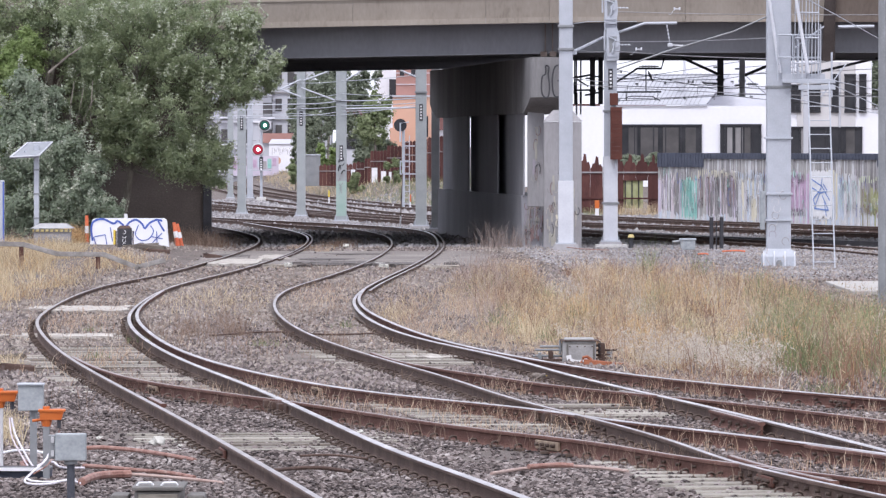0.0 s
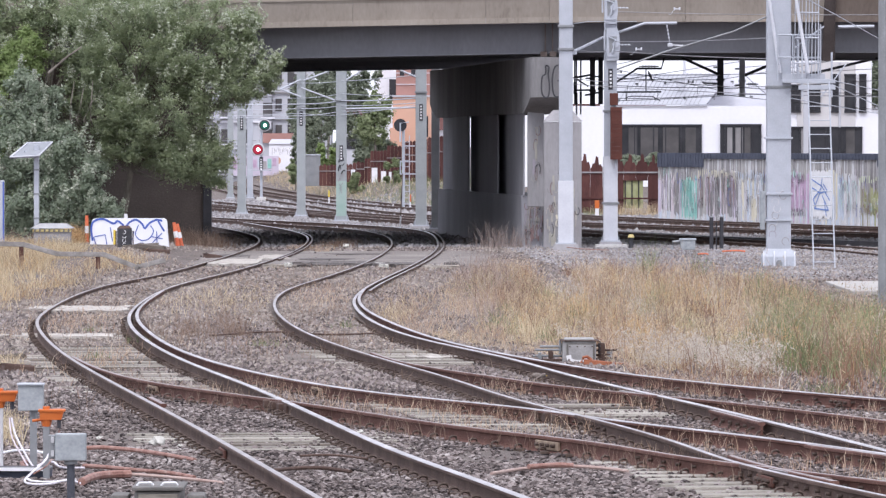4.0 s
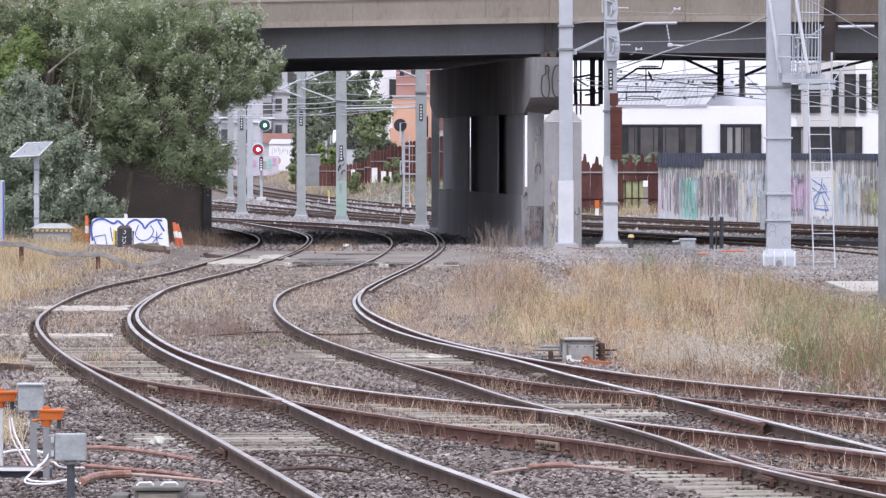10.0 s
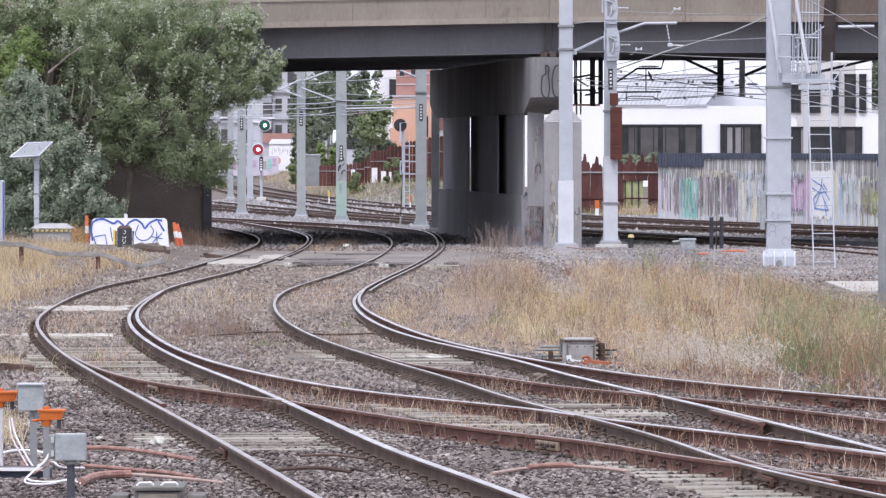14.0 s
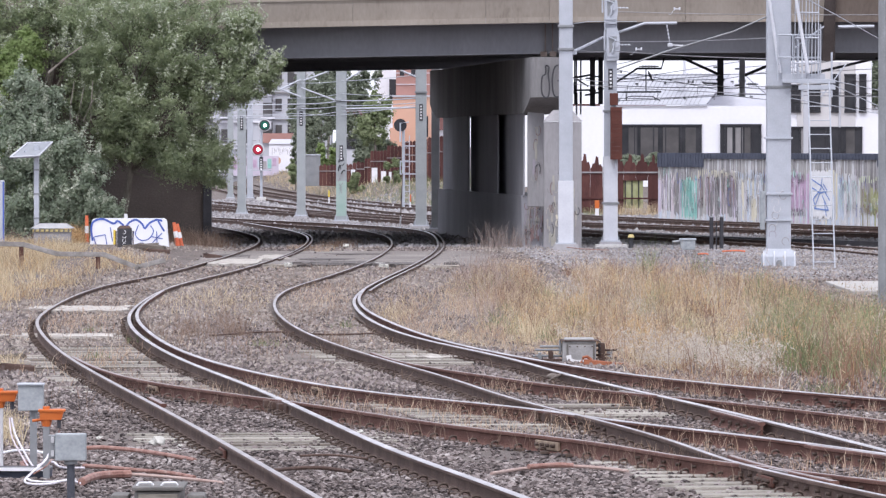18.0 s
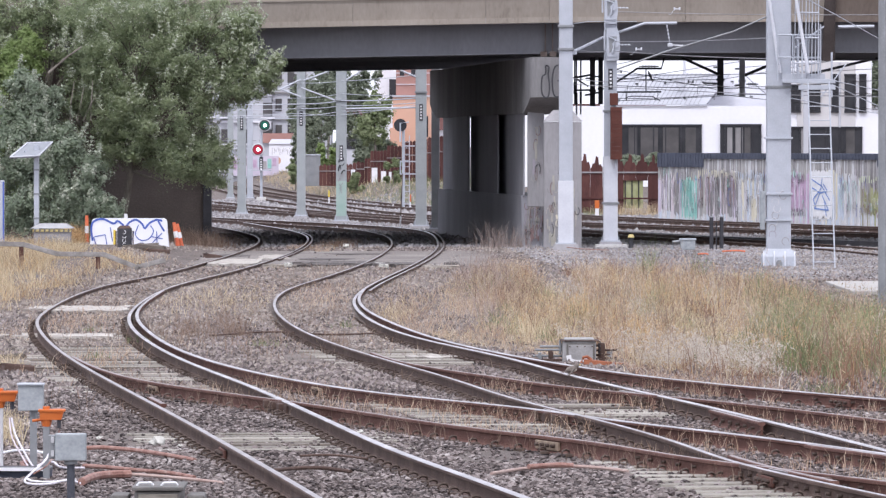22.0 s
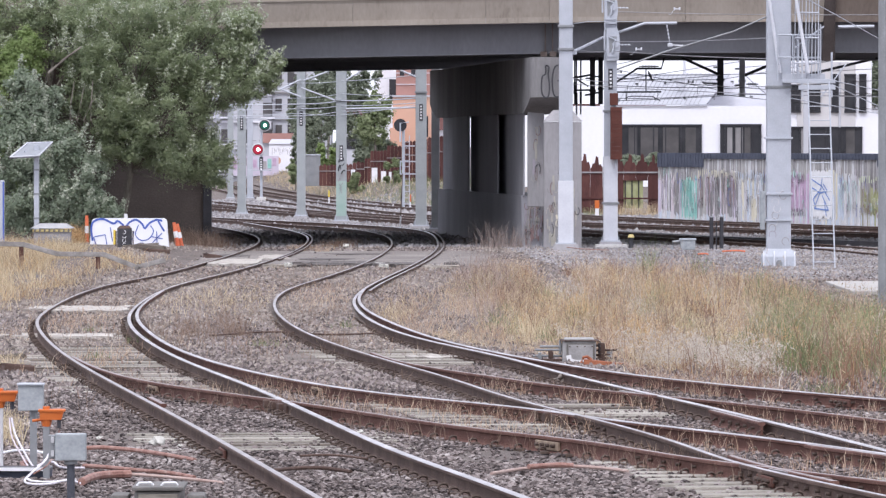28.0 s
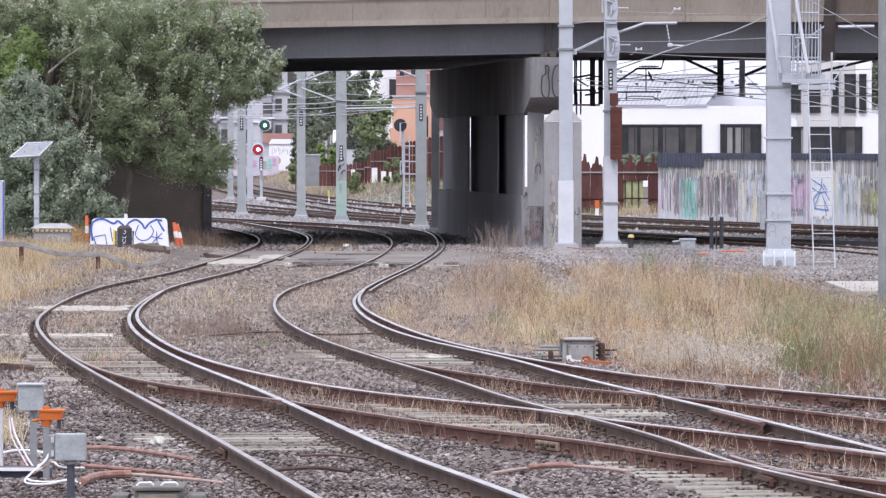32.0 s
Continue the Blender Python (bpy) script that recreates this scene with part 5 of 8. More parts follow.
def stone_cloud(rng, x, y, s, lift=.3):
    """Broken stones: skewed six-faced blocks, turned at random."""
    base = np.array([(-1, -1, -1), (1, -1, -1), (1, 1, -1), (-1, 1, -1), (-1, -1, 1), (1, -1, 1), (1, 1, 1), (-1, 1, 1)]) * .72
    tri = np.array([(0, 2, 1), (0, 3, 2), (4, 5, 6), (4, 6, 7), (0, 1, 5), (0, 5, 4), (1, 2, 6), (1, 6, 5), (2, 3, 7), (2, 7, 6), (3, 0, 4), (3, 4, 7)])
    n, m = len(x), len(base)
    p = base[None] * rng.uniform(.6, 1.15, (n, m, 3)) * rng.uniform(.5, 1.05, (n, 1, 3))
    q = rng.normal(size=(n, 4))
    q /= np.linalg.norm(q, axis=1)[:, None]
    w, a, b, c = q.T
    R = np.stack([1 - 2 * (b * b + c * c), 2 * (a * b - c * w), 2 * (a * c + b * w), 2 * (a * b + c * w), 1 - 2 * (a * a + c * c), 2 * (b * c - a * w), 2 * (a * c - b * w), 2 * (b * c + a * w), 1 - 2 * (a * a + b * b)], 1).reshape(n, 3, 3)
    p = np.einsum('nij,nkj->nki', R, p) * (s / 2)[:, None, None] * np.array([1.12, 1.12, .68])
    p += np.stack([x, y, ground_z(x, y) + s * lift], 1)[:, None]
    f = (tri[None] + (np.arange(n) * m)[:, None, None]).reshape(-1, 3)
    return p.reshape(-1, 3), f.tolist()


def make_ballast():
    rng = np.random.RandomState(8)
    for y0, y1, n, lo, hi in ((41, 56, 31000, .026, .070), (56, 72, 30000, .024, .068), (72, 100, 38000, .034, .08), (100, 130, 38000, .036, .082), (130, 172, 24000, .045, .1)):
        y = rng.uniform(y0, y1, n)
        x = rng.uniform(-1, 1, n) * (y * .0785 + .3)
        ok = keep_off(x, y, .085) & ~((y > 112) & (x < -9.3)) & ~(bare(x, y) & (rng.uniform(0, 1, n) < np.where(y > 74, .93, .78))) & ~((x > -7.6) & (x < 1.3) & (y > 147.5) & (y < 164) & (rng.uniform(0, 1, n) < .85))
        x, y = x[ok], y[ok]
        drift = np.array([noise.noise(Vector((a * .45, b * .1, 21))) for a, b in zip(x, y)])
        dusty = rng.uniform(0, 1, len(x)) < np.clip((y - 66) / 60, 0, .66) * (1 + 1.5 * drift)
        for sel, m in ((~dusty, "ballast_stone"), (dusty, "gravel_dusty")):
            if sel.sum() > 50:
                v, f = stone_cloud(rng, x[sel], y[sel], rng.uniform(lo, hi, sel.sum()), .3) if y0 < 70 else chip_cloud(rng, x[sel], y[sel], rng.uniform(lo, hi, sel.sum()))
                solo("ballast", raw("ballast", v, f, m), None, "loose grey and brown crushed ballast stones" if m == "ballast_stone" else "dusty brown gravel between the tracks", "ballast", kind="stuff")
    # paler fresh ballast beside the main tracks
    n = 30000
    y = rng.uniform(136, 172, n)
    x = rng.uniform(.5, 14, n)
    ok = (x > 3.5 - (y - 136) * .05) & (x < y * .079) & keep_off(x, y, .1)
    v, f = chip_cloud(rng, x[ok], y[ok], rng.uniform(.035, .085, ok.sum()))
    solo("ballast", raw("ballast", v, f, "ballast_pale"), None, "pale grey ballast beside the main tracks", "ballast", kind="stuff")
    n = 34000
    y = 172 + 150 * rng.uniform(0, 1, n) ** 1.4
    x = rng.uniform(-17, 17, n)
    ok = (x < 17 - np.clip(y - 200, 0, 200) * .12) & keep_off(x, y, .1)
    x, y = x[ok], y[ok]
    v, f = chip_cloud(rng, x, y, rng.uniform(.07, .16, len(x)) * np.clip(y / 200, 1, 1.5))
    solo("ballast", raw("ballast", v, f, "ballast_pale"), None, "pale ballast between the main tracks", "ballast", kind="stuff")


# ---- masts, wires, signals ----
def mast(at, w, h, label, material="galvanised", bands=(), plate=None, base=True, lower=None):
    m = thing("overhead_mast", at, label, "mast", "overhead line masts")
    split = lower or 0.0
    if lower:
        part("mast_sleeve", box((0, 0, lower / 2 + .1), (w * 1.12, w * 1.12, lower), bevel=.02), "pole_white", m, "white-painted lower sleeve")
    o = box((0, 0, (h + split) / 2 + .1), (w, w * .82, h - split), bevel=.025)
    part("mast_shaft", o, material, m)
    for z in bands:
        k = 1.35 if lower and z < lower else 1.18
        part("clamp_band", box((0, 0, z), (w * k, w * k * .95, .07), bevel=.008), "galvanised_dark", m)
    if base:
        o = box((0, 0, .12), (w * 1.5, w * 1.4, .05), bevel=.006)
        part("base_plate", o, "galvanised", m)
        for sx in (-1, 1):
            for sy in (-1, 1):
                part("gusset", hexa([(sx * w * .5, sy * w * .2 - .012, .14), (sx * w * .72, sy * w * .2 - .012, .14), (sx * w * .72, sy * w * .2 + .012, .14), (sx * w * .5, sy * w * .2 + .012, .14)], [(sx * w * .5, sy * w * .2 - .012, .36), (sx * w * .53, sy * w * .2 - .012, .36), (sx * w * .53, sy * w * .2 + .012, .36), (sx * w * .5, sy * w * .2 + .012, .36)]), "galvanised", m)
                part("bolt", tube([(sx * w * .64, sy * w * .6, .1), (sx * w * .64, sy * w * .6, .24)], .022, sides=6), "galvanised_dark", m)
        part("footing", hexa([(-w, -w, -.1), (w, -w, -.1), (w, w, -.1), (-w, w, -.1)], [(-w * .85, -w * .85, .1), (w * .85, -w * .85, .1), (w * .85, w * .85, .1), (-w * .85, w * .85, .1)]), "concrete_mid", m)
    if plate:
        p = part("mast_plate", box((0, -w * .45, plate), (.13, .02, .62), bevel=.004), "dark_paint", m, "narrow dark identification plate")
        for k in range(5):
            part("plate_mark", box((0, -w * .45 - .013, plate - .22 + .11 * k), (.06, .004, .06)), "white_plastic", p)
    return m


def wire(points, r, label, sag=0.0, material="wire"):
    pts = []
    for a, b in zip(points, points[1:]):
        for k in range(8):
            t = k / 8
            p = Vector(a).lerp(Vector(b), t)
            p.z -= sag * 4 * t * (1 - t)
            pts.append(p)
    pts.append(Vector(points[-1]))
    solo("overhead_wire", tube(pts, r, sides=5), material, label, "wire", "overhead wires")


def insulator(parent, a, b, r=.05):
    """Ribbed insulator rod between two points."""
    o = tube([a, b], r * .5, sides=6)
    a, b = Vector(a), Vector(b)
    for k in range(5):
        c = a.lerp(b, .2 + .15 * k)
        d = (b - a).normalized() * .018
        tube([c - d, c + d], r, o, 8)
    return part("insulator", o, "galvanised_dark", parent)


def make_masts():
    mast((-6.05, 242.8, -.17), .37, 8.5, "grey galvanised overhead-line mast beyond the bridge", "galvanised_old", bands=(4.7,), plate=4.25)
    mast((-8.86, 250.6, -.17), .37, 8.0, "grey galvanised overhead-line mast beside the far tracks", "galvanised_old", bands=(5.6,), plate=4.1)
    m = mast((-4.05, 226.8, -.17), .42, 8.5, "grey overhead-line mast with a painted-over graffiti patch", "galvanised_old", bands=(4.9,), plate=2.8)
    part("paint_patch", box((0, -.176, 1.0), (.4, .006, 1.4)), "mast_green", m, "pale green overpainted patch")
    rg = random.Random(8)
    for k in range(9):
        z, x = 1.25 + .16 * k, rg.uniform(-.08, .08)
        t, rx, rz = rg.uniform(0, 6), rg.uniform(.05, .11), rg.uniform(.06, .14)
        part("graffiti_stroke", ribbon([(x + rx * math.cos(t + 1.1 * i), z + rz * math.sin(t + 1.7 * i)) for i in range(rg.randint(4, 6))], .026 if k > 4 else .016), "dark_paint" if k > 4 else "scrawl_grey", m, at=(0, -.185, 0))
    mast((-.82, 212.7, -.17), .41, 8.5, "grey overhead-line mast close to the pier", "galvanised_old", bands=(5.1,), plate=4.35)
    mast((-.27, 205.6, -.17), .30, 6.2, "dark grey mast against the pier", "galvanised_dark")
    mast((-12.03, 322.2, -.17), .32, 8, "distant grey overhead-line mast", "galvanised_old", plate=3.0)
    mast((-10.92, 322.2, -.17), .32, 8, "distant grey overhead-line mast")
    mast((3.58, 166, -.02), .40, 9, "tall pale grey mast in front of the bridge pier", bands=(5.78, 6.45), lower=1.85)
    m = mast((5.0, 170, -.02), .38, 9, "pale mast carrying tension weights", bands=(1.25, 4.0), lower=2.55, plate=4.95)
    # balance weights on their guide beside the mast
    tw = thing("tension_weights", (5.14, 169.6, 2.55), "stack of rust-red cast balance weights on a guide rod", "balance weight")
    part("guide_rod", tube([(0, 0, -.2), (0, 0, 2.4)], .02), "galvanised", tw)
    for k in range(12):
        part("weight", box((.02, 0, .05 + .13 * k), (.34, .3, .128), bevel=.006), "weight_red", tw)
    part("weight_head", box((-.05, 0, 1.78), (.24, .22, .36), bevel=.015), "weight_red", tw)
    for x, z, top in ((5.04, 5.98, .47), (4.98, 7.08, .36)):
        w = thing("line_tensioner", (x, 169.72, z), "pale grey tensioner housing with a ratchet wheel on the mast", "tensioner")
        hs = part("housing", prism([(-.17, top), (.15, top), (.21, top - .18), (.235, -.12), (.19, -.5), (-.17, -.5)], -.1, .05), "galvanised", w)
        # dark plate standing proud: the cavity's shade is put into its colour
        part("recess", prism([(-.1, .22), (.14, .22), (.12, 0), (-.08, -.3)], -.106, -.095), "galvanised_dark", hs)
        part("housing_edge", box((.0, -.12, -.36), (.34, .03, .05), bevel=.006), "galvanised", hs)
        part("wheel", tube([(.09, -.15, -.02), (.09, -.1, -.02)], .09, sides=18), "galvanised", w)
        part("ratchet_arm", tube([(-.1, -.15, .2), (.1, -.15, .12), (.0, -.15, -.28)], .028), "galvanised", w)
        part("side_flange", box((-.23, -.05, .1), (.05, .1, .55), bevel=.01), "galvanised", w)
        lug = part("pull_rod", tube([(.2, -.05, -.02), (.55, -.05, -.04)], .014), "galvanised", w)
        for k in range(3):
            part("rod_joint", box((.3 + .1 * k, -.05, -.025), (.04, .05, .05 - .012 * (k % 2)), bevel=.01), "pole_white", lug)
    # small base furniture
    part("foundation_step", box((.02, 0, -.06), (.95, .9, .16), bevel=.02), "concrete_pale", m)
    # gantry mast with caged ladder and platform
    g = thing("signal_gantry_mast", (8.68, 147.3, -.27), "large grey square gantry mast with a caged ladder and platform", "mast")
    part("mast_shaft", box((0, 0, 4.3), (.62, .55, 8.4), bevel=.03), "galvanised", g)
    for z in (1.30, 1.98, 3.42):
        part("flange", box((0, 0, z), (.70, .64, .05), bevel=.006), "galvanised", g)
    part("flange", box((0, 0, 4.74), (.66, .6, .07), bevel=.006), "galvanised_dark", g)
    part("flange", box((-.1, -.05, 1.98), (.92, .2, .04), bevel=.006), "galvanised", g)
    for sx in (-.34, -.06, .24, .36):
        part("base_gusset", hexa([(sx - .015, -.42, .02), (sx + .015, -.42, .02), (sx + .015, -.28, .02), (sx - .015, -.28, .02)], [(sx - .015, -.30, .52), (sx + .015, -.30, .52), (sx + .015, -.28, .52), (sx - .015, -.28, .52)]), "galvanised", g)
    part("base_plate", box((.02, 0, .02), (1.0, 1.08, .04), bevel=.006), "galvanised", g)
    fb = part("flared_base", hexa([(-.43, -.38, .03), (.43, -.38, .03), (.43, .38, .03), (-.43, .38, .03)], [(-.43, -.36, .36), (.43, -.36, .36), (.43, .36, .36), (-.43, .36, .36)]), "galvanised", g)
    part("flare", hexa([(-.43, -.36, .36), (.43, -.36, .36), (.43, .36, .36), (-.43, .36, .36)], [(-.32, -.29, .56), (.32, -.29, .56), (.32, .29, .56), (-.32, .29, .56)]), "galvanised", fb)
    for x in (-.4, -.13, .15, .4):
        part("foot_stiffener", hexa([(x - .016, -.50, .04), (x + .016, -.50, .04), (x + .016, -.36, .04), (x - .016, -.36, .04)], [(x - .016, -.40, .42), (x + .016, -.40, .42), (x + .016, -.34, .50), (x - .016, -.34, .50)]), "pole_white", fb, "bright upright stiffening plate")
    # no hole is cut; a dark arched plate carries the opening's shade
    part("hand_hole", prism([(-.08, .06), (.08, .06), (.08, .2), (.04, .27), (-.04, .27), (-.08, .2)], -.392, -.38), "galvanised_dark", fb, "arched dark plate coloured as the shade of an opening")
    part("footing", box((.1, 0, -.1), (1.3, 1.0, .2), bevel=.02), "concrete_pale", g)
    rg = random.Random(15)
    for k in range(9):
        x, z, t = rg.uniform(-.18, .18), .75 + .17 * k, rg.uniform(0, 6)
        part("graffiti_stroke", ribbon([(x + .09 * math.cos(t + .75 * i), z + .1 * math.sin(t + .75 * i)) for i in range(7)], .016), rg.choice(["scrawl_lilac", "pale_grey", "scrawl_grey"]), g, "faint scrawl on the mast", at=(0, -.279, 0))
    part("cable_box", box((-.42, -.1, 1.55), (.12, .25, 1.0), bevel=.015), "box_grey", g)
    pf = part("platform", box((.62, -.1, 4.88), (1.1, .8, .08), bevel=.008), "galvanised", g)
    part("toe_board", box((.62, -.48, 5.0), (1.1, .02, .16)), "galvanised", pf)
    for z in (5.5, 6.08):
        part("guard_rail", tube([(-.06, -.48, z), (1.05, -.48, z)], .02), "galvanised", pf)
        part("guard_rail", tube([(.32, .28, z), (1.05, .28, z)], .02), "galvanised", pf)
        part("guard_rail", tube([(1.05, -.48, z), (1.05, .28, z)], .02), "galvanised", pf)
    for x in (-.06, .34, .7, 1.05):
        part("guard_post", tube([(x, -.48, 4.9), (x, -.48, 6.1 if x < 1 else 6.35)], .02), "galvanised", pf)
    for x in (.5, 1.05):
        part("guard_post", tube([(x, .28, 4.9), (x, .28, 6.1)], .02), "galvanised", pf)
    for k, x in enumerate((.40, .5, .58, .68, .76, .84, .93, 1.0)):
        part("cage_bar", tube([(x - .02, -.55, 5.0), (x, -.6, 7.6)], .011 + .004 * (k % 2)), "galvanised", pf)
    for z in (5.35, 6.0, 6.65, 7.3):
        part("cage_hoop", tube([(.40, -.3, z), (.42, -.58, z), (.7, -.68, z), (1.0, -.58, z), (1.02, -.3, z)], .018), "galvanised", pf)
    part("brace", tube([(-.32, -.34, 7.4), (-.05, -.34, 5.55), (.02, -.34, 5.1)], .045), "pole_white", g)
    part("brace", tube([(.34, -.72, 7.4), (.72, -.72, 5.1)], .045), "pole_white", g)
    part("brace", tube([(.4, -.36, 5.75), (1.15, -.36, 6.3)], .022), "galvanised", g)
    ld = thing("access_ladder", (9.6, 145.6, -.3), "grey steel ladder leaning up to the gantry platform", "ladder")
    for s in (-.27, .27):
        part("stile", tube([(s + .08, -1.2, .0), (s, 0, 4.9)], .019), "galvanised", ld)
    for k in range(13):
        z = .3 + .36 * k
        part("rung", tube([(-.27 + .08 * (1 - z / 4.9), -1.2 * (1 - z / 4.9), z), (.27 + .08 * (1 - z / 4.9), -1.2 * (1 - z / 4.9), z)], .012), "galvanised", ld)
    # ladder landing frame
    fr = part("landing_frame", box((0, .6, 4.75), (.95, .1, .12), bevel=.01), "galvanised", ld)
    for x in (-.38, .38):
        part("frame_post", tube([(x, .6, 4.5), (x, .6, 5.65)], .025), "galvanised", fr)
    part("frame_beam", box((0, .6, 4.9), (.95, .1, .1), bevel=.01), "galvanised", fr)
    part("frame_brace", tube([(.1, .6, 4.5), (.75, .6, 5.35)], .018), "galvanised", fr)
    # post at the eastern edge of the meadow
    p = thing("steel_post", (8.56, 110, -.4), "plain grey steel post standing in the grass", "post")
    part("post_shaft", tube([(0, 0, 0), (0, 0, 8.5)], .15, sides=20), "galvanised_dark", p)
    # hangers under the eastern span
    for x, zb, mtl, w in ((4.884, 4.29, "black_steel", .17), (5.15, 4.35, "black_steel", .15), (9.06, 4.65, "black_steel", .2), (9.77, 4.6, "galvanised", .18)):
        h = thing("drop_post", (x, 186.0, zb), "steel drop post hanging under the bridge", "drop post", "drop posts")
        part("post_shaft", box((0, 0, .78), (w, w, 1.68), bevel=.01), mtl, h)
        part("end_cap", box((0, 0, -.03), (w * 1.15, w * 1.15, .05), bevel=.008), mtl, h)
        insulator(h, (-.24, 0, .85), (-.05, 0, .85), .03)
        insulator(h, (-.26, 0, .3), (-.05, 0, .33), .035)
        part("clamp_band", box((0, 0, .45), (w * 1.3, w * 1.2, .07), bevel=.006), mtl, h)
    # slim pipes and a crossarm beside the pier
    for x, zb, mtl in ((4.42, 3.95, "galvanised"), (4.56, 3.98, "pole_white"), (4.36, 4.3, "galvanised_dark")):
        h = thing("drop_pipe", (x, 188.5, zb), "slim grey pipe hanging under the bridge beside the pier", "pipe", "drop pipes")
        part("pipe", tube([(0, 0, 0), (0, 0, 5.77 - zb)], .028, sides=8), mtl, h)
        part("sleeve", tube([(0, 0, .35), (0, 0, .75)], .04, sides=8), "black_steel", h)
    h = thing("cantilever", (4.25, 186, 4.6), "dark crossarm between the pier and the drop posts", "cantilever")
    part("arm", tube([(.0, 0, .55), (.55, 0, .65)], .035), "black_steel", h)
    part("arm", tube([(.05, 0, .15), (.6, 0, .16)], .03), "black_steel", h)
    part("strut", tube([(.05, 0, .55), (.5, 0, .28)], .025), "black_steel", h)
    b = thing("bridge_bracket", (11.55, 171.58, 5.5), "dark steel bracket plate fixed to the bridge face", "bracket")
    part("bracket_plate", hexa([(-.14, -.1, 0), (.22, -.1, 0), (.22, .1, 0), (-.14, .1, 0)], [(-.02, -.1, 2.6), (.27, -.1, 2.6), (.27, .1, 2.6), (-.02, .1, 2.6)]), "bracket_brown", b)
    part("bracket_edge", box((.25, -.12, 1.2), (.025, .04, 2.4), ry=1, bevel=.004), "bracket_brown", b)
    # cantilevers
    c = thing("cantilever", (3.7, 166, 5.7), "white tubular cantilever arm with an insulator", "cantilever")
    part("arm", tube([(.107, .1, -.01), (1.02, 4.4, .45), (1.4, 4.5, .58), (2.33, 4.6, .905), (3.31, 4.7, .92)], .046), "galvanised", c)
    part("mast_clip", box((.1, 0, -.03), (.2, .14, .14), bevel=.02), "galvanised", c)
    part("stay", tube([(.1, 0, .80), (.6, 3.0, .93), (2.1, 4.5, .96)], .010), "galvanised", c)
    d = part("dropper", tube([(3.0, 4.6, .89), (3.1, 4.6, .28)], .013), "galvanised", c)
    for t in (.12, .3, .48, .66):
        part("bead", box((3.0 + .1 * t, 4.6, .89 - .61 * t), (.05, .05, .06), bevel=.014), "pole_white", d)
    hb = part("clamp_body", box((3.1, 4.6, .26), (.15, .1, .11), bevel=.03), "pole_white", c)
    part("clamp_tail", tube([(3.1, 4.6, .26), (3.5, 4.6, .24)], .022), "pole_white", hb)
    c = thing("cantilever", (8.4, 147.3, 6.25), "long grey diagonal cantilever tube from the gantry mast", "cantilever")
    part("arm", tube([(0, 0, .05), (-.9, 0, -.35), (-2.6, .2, -.85), (-3.9, .3, -1.32)], .022), "galvanised_dark", c)
    c = thing("cantilever", (5.1, 186, 4.6), "dark cantilever frame under the bridge", "cantilever")
    part("arm", tube([(.16, 0, .3), (.55, 0, .41), (1.1, 0, .76)], .03), "black_steel", c)
    part("top_tube", tube([(1.1, 0, .76), (1.23, 0, .86), (2.03, 0, .86), (2.12, 0, 1.19)], .035), "black_steel", c)
    part("hanger", tube([(1.53, 0, .86), (1.53, 0, .09)], .018), "black_steel", c)
    part("registration_tube", tube([(.16, 0, .09), (2.03, 0, .1)], .026), "black_steel", c)
    part("drop_arm", tube([(.88, 0, .09), (.88, 0, -.2), (.93, 0, -.06), (1.1, 0, -.04), (1.75, 0, -.05), (2.0, 0, -.2)], .014), "black_steel", c)
    insulator(c, (1.6, 0, .78), (1.75, 0, .43), .045)
    insulator(c, (1.3, 0, .93), (1.95, 0, .93), .045)
    insulator(c, (.2, 0, .3), (.5, 0, .4), .045)
    c = thing("cantilever", (9.0, 186, 5.2), "dark diagonal cantilever strut under the bridge", "cantilever")
    part("arm", tube([(-1.78, 0, .88), (-.04, 0, .09)], .045), "black_steel", c)
    part("arm", tube([(.75, 0, .0), (2.1, 0, .55)], .05), "black_steel", c)
    insulator(c, (-.5, 0, -.22), (-.05, 0, -.22), .045)
    insulator(c, (.9, 0, -.25), (1.3, 0, -.25), .045)
    c = thing("cantilever", (13.2, 190, 5.0), "dark cantilever strut beyond the gantry", "cantilever")
    part("arm", tube([(-1.9, 0, .1), (1.2, -1.5, .85), (2.3, -2.8, 1.0)], .045), "black_steel", c)
    # wires east of the pier, strung between masts and drop posts
    mast((15.2, 171, -.1), .38, 9, "pale mast east of the gantry", bands=(4.2,))
    mast((15.6, 187, -.1), .38, 9, "pale mast east of the gantry", bands=(4.2,))
    mast((16.45, 258, -.1), .23, 5.6, "slim pale post between the fence and the white building", "apartment_grey", base=False)
    mast((-13.3, 243, -.17), .37, 8, "grey overhead-line mast behind the abutment", "galvanised_old", bands=(4.7,))
